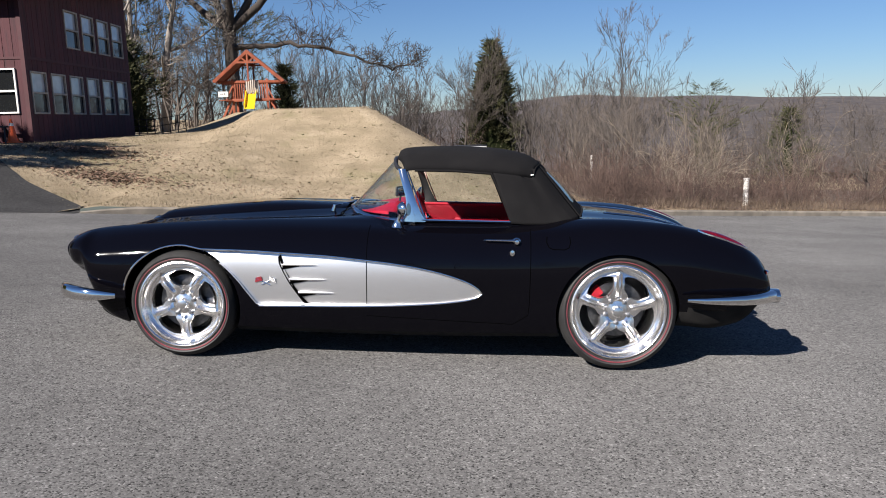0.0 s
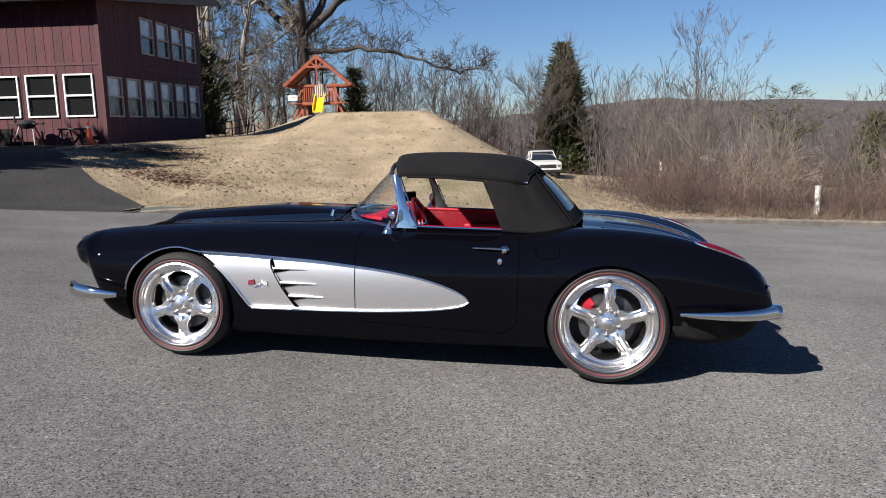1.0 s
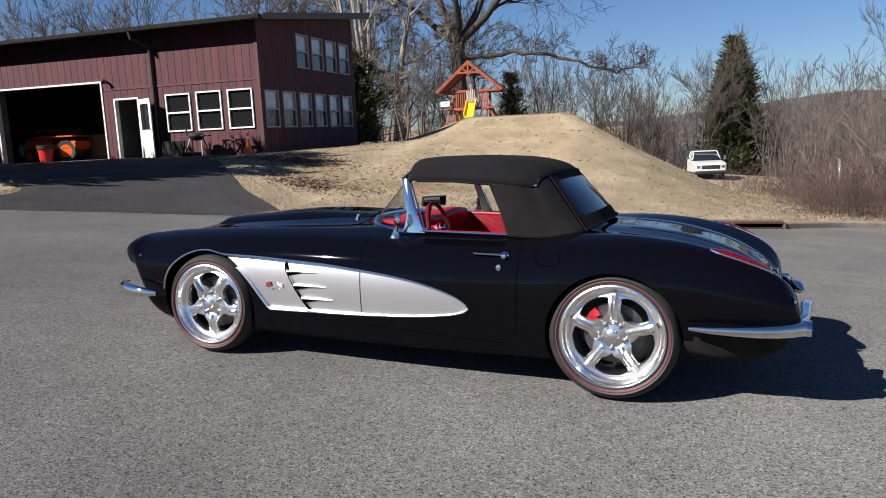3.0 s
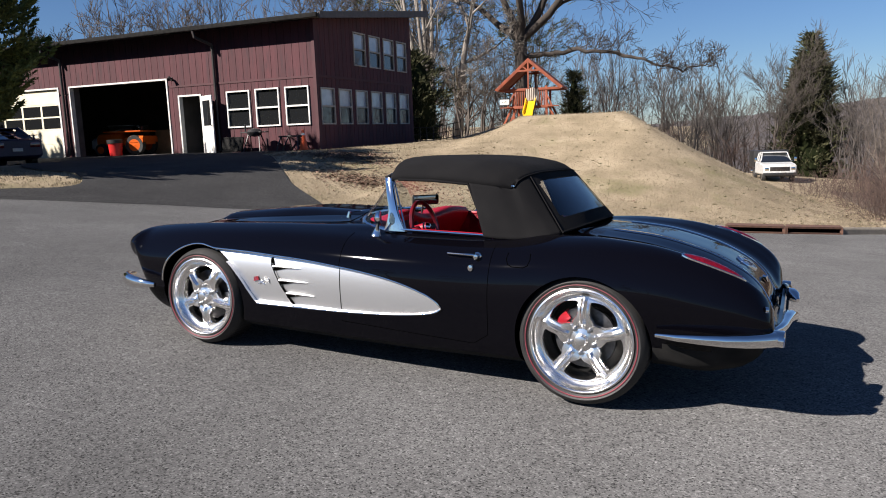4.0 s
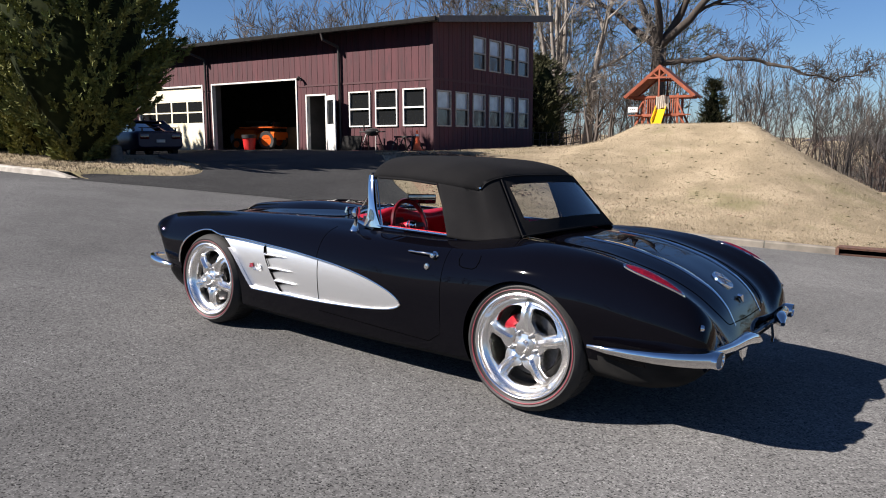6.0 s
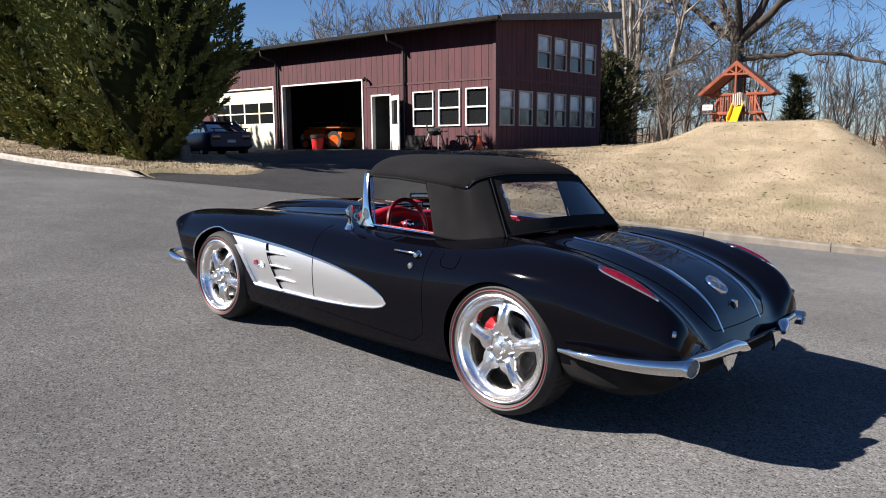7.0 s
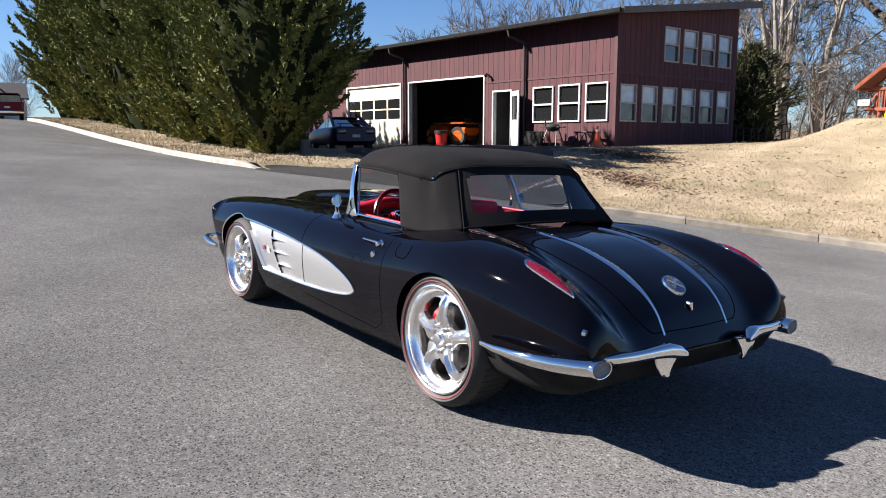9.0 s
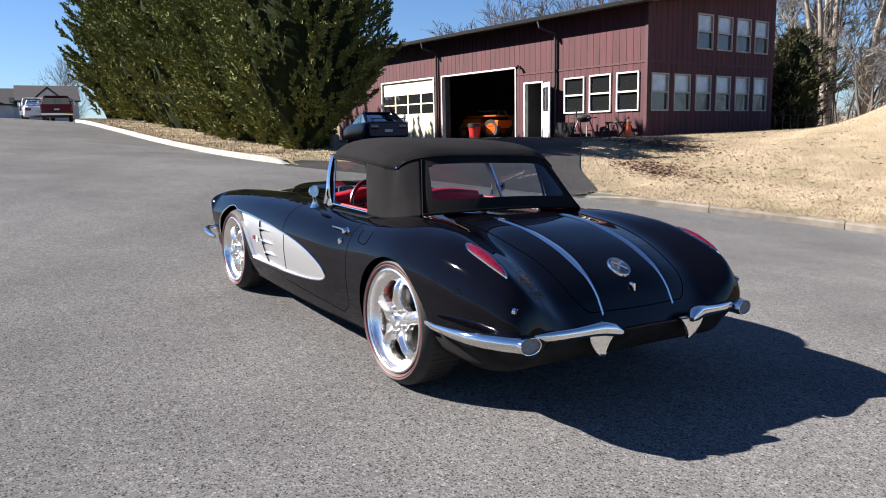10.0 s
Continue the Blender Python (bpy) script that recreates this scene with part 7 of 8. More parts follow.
evergreen("pine_tree", "ragged dark green pine among bare trees", (25.0, 70), 8.6, 2.6, 142, 700, 0.34, [(0, 0.1), (0.45, 0.25), (0.6, 0.8), (0.8, 1.0), (1, 0.2)], M_cedar, lumps=0.6, core=0, plume=0.8, up=0.5, out_tilt=0.9, thin=0.08)
evergreen("pine_tree", "ragged dark green pine among bare trees", (29.0, 62), 5.8, 1.6, 143, 700, 0.3, cedar_shape, M_cedar, lumps=0.5, core=0.3, plume=0.6, up=0.5, out_tilt=0.9, thin=0.1)
for i, (x, y, h) in enumerate(((-24.0, 60, 19), (-17.8, 68, 18), (-30.5, 62, 17))):
    evergreen("tall_pine", "tall ragged dark pine behind leafless trees", (x, y), h, 2.9, 150 + i, 1100, 0.4, [(0, 0.2), (0.15, 0.5), (0.5, 1.0), (0.8, 0.8), (1, 0.1)], M_cedar, lumps=0.9, core=0, base=3.0, plume=0.9, up=0.4, out_tilt=0.9, thin=0.07)
for i, (x, y) in enumerate(((-16.5, 40.5), (-18.2, 37.5))):
    evergreen("evergreen_shrub", "dark glossy evergreen shrub beside the building", (x, y), 5.0, 1.6, 160 + i, 2200, 0.17, [(0, 0.56), (0.22, 0.90), (0.5, 0.97), (0.72, 0.80), (0.88, 0.48), (1.0, 0.05)], M_cedar, lumps=0.35, plume=0.4, up=0.5, out_tilt=0.8)

# dry grass blades over the near lawn, and fallen leaves
rg = np.random.RandomState(8)


def blades(n, x0, x1, v0, v1, h, w, keep=None):
    x = rg.uniform(x0, x1, n)
    vv = v0 + (v1 - v0) * rg.rand(n) ** 1.4
    pts = []
    for a, b in zip(x, vv):
        y = kerb_y(a) + 0.2 + b
        if keep and not keep(a, y):
            continue
        pts.append((a, y, lawn_z(a, y)))
    p = np.array(pts)
    n = len(p)
    a = rg.rand(n) * math.tau
    hh = h * (0.5 + rg.rand(n))
    lean = rg.normal(0, 0.6, (n, 2)) * hh[:, None]
    sx, sy = np.cos(a) * w, np.sin(a) * w
    verts = np.stack([p + np.stack([sx, sy, 0 * sx], 1), p - np.stack([sx, sy, 0 * sx], 1), p + np.stack([lean[:, 0], lean[:, 1], hh], 1)], 1).reshape(-1, 3)
    return verts, np.arange(3 * n, dtype=np.int32).reshape(-1, 3)


def off_drive(x, y):
    return not (drive_left(y) - 0.05 < x < drive_right(y) + 0.05 and y < 23.6) and not (x < SX + 0.1 and y > FY - 0.2)


island_vary(M_straw, 0.6, 1.4)
M_weeds = island_vary(mat("dead_weeds", (0.17, 0.125, 0.085), (0.11, 0.08, 0.055), scale=1.5, rough=1.0), 0.6, 1.4)
M_litter = island_vary(mat("leaf_litter", (0.115, 0.075, 0.052), (0.075, 0.048, 0.035), scale=5, rough=1.0), 0.6, 1.5)
v, f = blades(75000, -13, 6, 0.0, 14, 0.035, 0.006, off_drive)
tagged(new("dry_grass", quads("dry_grass", v, f, M_straw)), "short dead straw-coloured grass on the mound", "grass", kind="stuff")
M_vergegrass = island_vary(mat("trampled_grass", (0.205, 0.165, 0.115), (0.125, 0.100, 0.068), scale=1.2, rough=1.0), 0.6, 1.4)
v, f = blades(26000, -44, -11, 0.0, 4.0, 0.05, 0.009, off_drive)
tagged(new("verge_grass", quads("verge_grass", v, f, M_vergegrass)), "short dead grass on the verge before the cypress row", "grass", kind="stuff")
v, f = blades(9000, 6.0, 34, 0.3, 3.2, 0.26, 0.004)
tagged(new("tall_dead_grass", quads("tall_dead_grass", v, f, M_weeds)), "tall dead grass along the thicket", "grass", kind="stuff")


def leaves(n, spots, size):
    verts, faces = [], []
    i = 0
    while i < n:
        cx, cy, sx, sy = spots[i % len(spots)]
        x, y = rg.normal(cx, sx), rg.normal(cy, sy)
        i += 1
        if y < kerb_y(x) + 0.2 or not off_drive(x, y):
            continue
        z = lawn_z(x, y) + 0.012
        a = rg.rand() * math.tau
        s = size * (0.5 + rg.rand())
        c, q = math.cos(a) * s, math.sin(a) * s
        t1, t2 = rg.normal(0, 0.4) * s, rg.normal(0, 0.4) * s
        b = len(verts)
        verts += [(x + c, y + q, z + abs(t1)), (x - q * 0.6, y + c * 0.6, z + abs(t2)), (x - c, y - q, z), (x + q * 0.6, y - c * 0.6, z + abs(t1) * 0.5)]
        faces.append((b, b + 1, b + 2, b + 3))
    return verts, faces



def tufts(n, x0, x1, v0, v1):
    """Small clumps of darker blades."""
    verts = []
    for _ in range(n):
        x = rg.uniform(x0, x1)
        y = kerb_y(x) + 0.3 + v0 + (v1 - v0) * rg.rand()
        if not off_drive(x, y):
            continue
        z, r_ = lawn_z(x, y), 0.02 + 0.06 * rg.rand() ** 2
        for _ in range(9):
            a, q, w, h = rg.rand() * math.tau, r_ * rg.rand(), 0.010 + 0.014 * rg.rand(), 0.012 + 0.022 * rg.rand()
            px, py = x + q * math.cos(a), y + q * math.sin(a)
            verts += [(px - w, py, z - 0.005), (px + w, py, z - 0.005), (px + rg.normal(0, 0.03), py + rg.normal(0, 0.03), z + h)]
    return verts, np.arange(len(verts), dtype=np.int32).reshape(-1, 3)


M_tuft = island_vary(mat("brown_green_tufts", (0.125, 0.100, 0.060), (0.090, 0.085, 0.042), scale=0.6, rough=1.0), 0.5, 1.5)
v, f = tufts(420, -13, 5.5, 0.0, 13.0)
tagged(new("lawn_tufts", quads("lawn_tufts", v, f, M_tuft)), "small dark tufts of weed and old leaf in the dry lawn", "grass", kind="stuff")
island_vary(M_leaf, 0.6, 1.5)
v, f = leaves(7500, [(-9.6, 20.4, 1.1, 0.5), (-7.8, 18.1, 1.0, 0.4), (-9.6, 20.4, 0.8, 0.4), (-9.3, 19.7, 1.6, 0.8), (-7.8, 18.1, 0.6, 0.3), (-9.6, 20.4, 0.7, 0.3), (-6.5, 19.0, 3.0, 1.5)], 0.032)
tagged(new("fallen_leaves", quads("fallen_leaves", v, f, M_leaf)), "scattered brown fallen leaves on the lawn", "leaves", kind="stuff")
v, f = leaves(26000, [(6.5, 22.5, 1.5, 1.2), (10, 23, 2.5, 0.8), (15, 25.5, 3.0, 0.9), (22, 27.5, 3.0, 0.9), (5.5, 27, 1.5, 3.0), (5.5, 34, 1.5, 5)], 0.026)
tagged(new("leaf_litter", quads("leaf_litter", v, f, M_litter)), "brown leaf litter before the thicket", "leaves", kind="stuff")

# ---- things round the place ----
def post_box(bm, x0, x1, y0, y1, z0, z1, m=None):
    return box(bm, x0, x1, y0, y1, z0, z1, 0.006, m)


# playset on the mound
PX, PY = -10.45, 43.4
PZ = lawn_z(PX, PY)
play = thing("playset", "redwood-stained play fort with a yellow slide on the mound", "playset", Matrix.Translation((PX, PY, PZ)) @ Matrix.Rotation(radians(6), 4, "Z"))
for x in (-0.95, 0.95):
    for y in (0.0, 1.5):
        bm = bmesh.new()
        post_box(bm, x - 0.06, x + 0.06, y - 0.06, y + 0.06, -0.4, 1.85)
        part("post", bm, M_redwood, play)
        bm = bmesh.new()
        sx = 1 if x > 0 else -1
        tube(bm, [(x, y, 0.95), (x + sx * 0.62, y - 0.02, -0.3)], 0.075, 4)
        part("brace", bm, M_redwood, play, angle=30)
bm = bmesh.new()
for i in range(8):
    post_box(bm, -1.30, 1.30, -0.1 + 0.21 * i, 0.09 + 0.21 * i, 0.72, 0.76)
part("deck", bm, M_redwood, play)
bm = bmesh.new()
for y in (-0.04, 1.54):
    post_box(bm, -1.75, 1.75, y - 0.05, y + 0.05, 1.62, 1.76)
post_box(bm, -1.35, 1.35, -0.12, -0.04, 0.60, 0.74)
part("beam", bm, M_redwood, play)
for i in range(14):
    x = -0.82 + i * 0.126
    if -0.28 < x < 0.42:
        continue
    bm = bmesh.new()
    post_box(bm, x - 0.03, x + 0.03, -0.05, -0.02, 0.76, 1.62)
    part("baluster", bm, M_redwood, play)
for i in range(10):
    bm = bmesh.new()
    post_box(bm, -0.85 + i * 0.18 - 0.03, -0.85 + i * 0.18 + 0.03, 1.50, 1.53, 0.76, 1.45)
    part("baluster", bm, M_redwood, play)
# pitched wooden roof with open gables
for sx in (1, -1):
    bm = bmesh.new()
    prism(bm, [(0, 3.30), (sx * 1.92, 1.66), (sx * 1.96, 1.74), (0, 3.42)], -0.5, 1.9, "Y")
    part("roof_slope", bm, M_redwood, play, smooth=False)
for y in (-0.48, 1.88):
    bm = bmesh.new()
    for sx in (1, -1):
        tube(bm, [(0, y, 3.28), (sx * 1.86, y, 1.66)], 0.07, 4)
        tube(bm, [(0, y, 2.72), (sx * 0.34, y, 2.98)], 0.05, 4)
    tube(bm, [(-0.62, y, 2.72), (0.62, y, 2.72)], 0.07, 4)
    tube(bm, [(0, y, 1.7), (0, y, 3.2)], 0.06, 4)
    part("gable_truss", bm, M_redwood, play, angle=30)
bm = bmesh.new()
rows = []
for k in range(9):
    t = k / 8
    y, z = -0.1 - 1.15 * t, 1.02 - 0.92 * t + 0.10 * t * t
    rows.append([bm.verts.new((0.06 + a, y, z + h)) for a, h in ((-0.30, 0.20), (-0.26, 0.20), (-0.22, 0.0), (0.22, 0.0), (0.26, 0.20), (0.30, 0.20), (0.27, -0.04), (-0.27, -0.04))])
for a, b in zip(rows, rows[1:]):
    for q in range(8):
        bm.faces.new((a[q], a[(q + 1) % 8], b[(q + 1) % 8], b[q]))
bm.faces.new(rows[0])
bm.faces.new(rows[-1][::-1])
part("slide", bm, M_slide, play, "yellow plastic slide", angle=30)
M_canvas = mat("pale_striped_cloth", (0.42, 0.38, 0.33), (0.26, 0.23, 0.20), scale=9, rough=0.9, stretch=(4, 4, 0.3))
bm = bmesh.new()
sheet(bm, lambda u, v: (-0.22 + 0.72 * u, -0.13 + 0.025 * math.sin(u * 40), 1.74 - 0.70 * v - 0.05 * math.sin(u * 9)), spread(0, 1, 30), spread(0, 1, 5))
part("draped_cloth", bm, M_canvas, play, "pale grey cloth draped over the rail")
for sx in (1, -1):
    bm = bmesh.new()
    post_box(bm, sx * 1.35 - 0.35, sx * 1.35 + 0.35, -0.32, -0.16, 0.66, 0.71)
    tube(bm, [(sx * 1.30, -0.2, 0.70), (sx * 0.98, -0.1, 1.40)], 0.05, 4)
    part("side_bench", bm, M_redwood, play)
bm = bmesh.new()
post_box(bm, -1.72, -1.18, -0.30, -0.27, 0.86, 1.16)
part("notice_board", bm, M_white, play, "small white notice board")
bm = bmesh.new()
for k in range(3):
    post_box(bm, -1.60 + 0.10 * k, -1.54 + 0.10 * k, -0.305, -0.301, 1.0, 1.04 + 0.01 * k)
part("notice_mark", bm, M_black, play)

# traffic cone
def cone_at(x, y, tall, m, label):
    c = thing("traffic_cone", label, "traffic cone", Matrix.Translation((x, y, GZ + 0.03)), "cones by the wall")
    bm = bmesh.new()
    lathe(bm, [(0.165, 0.03), (0.14, 0.05), (0.035, tall), (0.02, tall + 0.01), (0.0005, tall + 0.01)], 28, "Z")
    part("cone", bm, m, c)
    bm = bmesh.new()
    box(bm, -0.19, 0.19, -0.19, 0.19, 0.0, 0.035, 0.012)
    part("base", bm, m, c)
    bm = bmesh.new()
    lathe(bm, [(0.14 - 0.105 * (0.72 - 0.05) / (1 - 0.05) + 0.004, tall * 0.72), (0.14 - 0.105 * 0.83 + 0.004, tall * 0.84)], 28, "Z")
    part("pale_band", bm, M_white, c)


cone_at(-12.73, 22.95, 0.70, M_cone, "orange plastic traffic cone with a pale band")

# leaning dark panel, grill stand and sawhorses before the wall
lean = thing("leaning_panel", "dark framed panel leaning against the maroon wall", "panel", Matrix.Translation((-15.75, 22.9, GZ + 0.04)) @ Matrix.Rotation(radians(-14), 4, "X"))
bm = bmesh.new()
box(bm, -0.42, 0.42, -0.03, 0.03, 0.0, 0.50, 0.01)
part("panel", bm, M_matt, lean)
bm = bmesh.new()
for a, b, p, q in ((-0.45, -0.41, 0, 0.54), (0.41, 0.45, 0, 0.54), (-0.45, 0.45, 0.50, 0.54)):
    box(bm, a, b, -0.04, 0.035, p, q, 0.005)
part("frame", bm, M_matt, lean)
for sx in (-1, 1):
    bm = bmesh.new()
    tube(bm, [(sx * 0.40, 0.02, 0.48), (sx * 0.40, 0.32, 0.06)], 0.015, 6)
    part("prop", bm, M_darkmetal, lean)
stand = thing("grill_stand", "black barbecue grill on a folding wooden stand", "grill", Matrix.Translation((-14.68, 22.85, GZ + 0.03)))
for sx in (-1, 1):
    for sy in (-1, 1):
        bm = bmesh.new()
        tube(bm, [(sx * 0.22, sy * 0.05, 0.62), (sx * 0.36, sy * 0.24, 0.0)], 0.022, 4)
        part("leg", bm, M_darkmetal, stand, angle=30)
    bm = bmesh.new()
    tube(bm, [(sx * 0.31, -0.18, 0.22), (sx * 0.31, 0.18, 0.22)], 0.018, 4)
    part("stretcher", bm, M_darkmetal, stand, angle=30)
bm = bmesh.new()
lathe(bm, [(0.02, 0.52), (0.20, 0.56), (0.27, 0.66), (0.27, 0.70), (0.20, 0.78), (0.05, 0.82), (0.0005, 0.82)], 24, "Z")
part("bowl", bm, M_black, stand)
bm = bmesh.new()
box(bm, -0.54, 0.54, -0.10, 0.10, 0.66, 0.70, 0.008)
part("side_shelf", bm, M_black, stand)
bm = bmesh.new()
tube(bm, [(-0.42, 0.05, 0.70), (-0.42, 0.05, 0.98)], 0.03, 8)
part("bottle", bm, M_black, stand)


def sawhorse(x, y, turn):
    s_ = thing("sawhorse", "dark weathered sawhorse before the maroon wall", "sawhorse", Matrix.Translation((x, y, GZ + 0.03)) @ Matrix.Rotation(turn, 4, "Z"), "sawhorses by the wall")
    bm = bmesh.new()
    box(bm, -0.42, 0.42, -0.04, 0.04, 0.46, 0.52, 0.006)
    part("top_rail", bm, M_darkmetal, s_)
    for sx in (-1, 1):
        for sy in (-1, 1):
            bm = bmesh.new()
            tube(bm, [(sx * 0.33, sy * 0.02, 0.48), (sx * 0.42, sy * 0.24, 0.0)], 0.025, 4)
            part("leg", bm, M_darkmetal, s_, angle=30)
        bm = bmesh.new()
        tube(bm, [(sx * 0.385, -0.15, 0.20), (sx * 0.385, 0.15, 0.20)], 0.018, 4)
        part("brace", bm, M_darkmetal, s_, angle=30)


sawhorse(-13.28, 22.95, 0.1)
sawhorse(-13.20, 23.2, -0.15)

# white marker posts by the thicket
def marker(x, y, tall, r):
    z = lawn_z(x, y)
    p_ = thing("marker_post", "white-painted marker post with scuffed paint", "post", Matrix.Translation((x, y, z)), "marker posts")
    bm = bmesh.new()
    lathe(bm, [(r, -0.2), (r, tall - 0.04), (r * 1.12, tall - 0.035), (r * 1.12, tall - 0.005), (r * 0.9, tall), (0.0005, tall)], 20, "Z")
    part("pipe", bm, mat("scuffed_white", (0.70, 0.69, 0.66), (0.34, 0.32, 0.29), scale=7, rough=0.6), p_)


marker(10.08, 24.5, 0.93, 0.085)
marker(10.0, 48.7, 1.55, 0.07)
# stone pillar stub at the end of the cypress row
stub = thing("stone_stub", "short grey weathered stone post on the verge", "stone", Matrix.Translation((-16.15, 13.45, lawn_z(-16.15, 13.45) - 0.10)))
bm = bmesh.new()
lathe(bm, [(0.15, -0.1), (0.16, 0.12), (0.15, 0.40), (0.13, 0.50), (0.08, 0.53), (0.0005, 0.53)], 16, "Z")
for v_ in bm.verts:
    v_.co += 0.025 * noise.noise_vector(v_.co * 5)
# grey made darker to carry the shade of the cypress row
part("stone", bm, mat("shade_dark_stone", (0.11, 0.105, 0.095), (0.07, 0.066, 0.06), scale=9, rough=0.95, bump=0.6), stub)

# low dark fence beyond the building
fence = thing("yard_fence", "dark wire yard fence beyond the building", "fence")
for i in range(9):
    x, y = -13.6 + 0.34 * i, 33.2
    bm = bmesh.new()
    tube(bm, [(x, y, lawn_z(x, y) - 0.1), (x, y, lawn_z(x, y) + 0.75)], 0.025, 6)
    part("fence_post", bm, M_darkmetal, fence)
for h in (0.73, 0.42, 0.12):
    bm = bmesh.new()
    tube(bm, [(-13.6 + 0.34 * i, 33.2, lawn_z(-13.6 + 0.34 * i, 33.2) + h) for i in range(9)], 0.018, 5)
    part("rail", bm, M_darkmetal, fence)


# ---- parked vehicles ----
M_blue = mat("dark_blue_paint", (0.017, 0.014, 0.062), (0.013, 0.011, 0.048), scale=3, rough=0.4, spec=0.3, coat=0.1)
M_maroon = mat("maroon_paint", (0.14, 0.012, 0.026), (0.11, 0.010, 0.022), scale=3, rough=0.4, spec=0.2)
M_truckwhite = mat("chalky_white_paint", (0.50, 0.50, 0.49), (0.38, 0.375, 0.36), scale=5, rough=0.4)
M_whitepaint = mat("white_car_paint", (0.72, 0.73, 0.74), (0.66, 0.67, 0.68), scale=4, rough=0.25, coat=0.8)
M_orange = mat("orange_paint", (0.62, 0.11, 0.012), (0.5, 0.085, 0.01), scale=4, rough=0.3)
M_darkglass = mat("vehicle_glass", (0.012, 0.014, 0.016), rough=0.04, spec=0.9, coat=1.0)


def loft(bm, rows):
    """Joins rings of equal length; closes both ends."""
    rs = [[bm.verts.new(p) for p in r] for r in rows]
    n = len(rs[0])
    for a, b in zip(rs, rs[1:]):
        for k in range(n):
            bm.faces.new((a[k], a[(k + 1) % n], b[(k + 1) % n], b[k]))
    bm.faces.new(rs[0])
    bm.faces.new(rs[-1][::-1])


def ring(x, w, z0, z1, r=0.08, top=1.0):
    return [(x, -w, z0 + r), (x, -w + r, z0), (x, w - r, z0), (x, w, z0 + r), (x, w * (0.5 + 0.5 * top), z1 - r), (x, w * top - r, z1), (x, -w * top + r, z1), (x, -w * (0.5 + 0.5 * top), z1 - r)]


def simple_wheel(parent, x, y, r, rim_m):
    w = new("wheel")
    w.parent = parent
    sgn = 1 if y > 0 else -1
    w.matrix_basis = Matrix.Translation((x, y, r))
    bm = bmesh.new()
    lathe(bm, [(r * 0.6, sgn * 0.0), (r * 0.92, sgn * 0.01), (r, -sgn * 0.04), (r, -sgn * 0.2), (r * 0.6, -sgn * 0.22)], 28)
    part("tyre", bm, M_tyre, w)
    bm = bmesh.new()
    lathe(bm, [(0.0005, sgn * 0.0), (r * 0.3, -sgn * 0.02), (r * 0.55, -sgn * 0.005), (r * 0.62, -sgn * 0.01), (r * 0.6, -sgn * 0.1)], 24)
    part("rim", bm, rim_m, w)


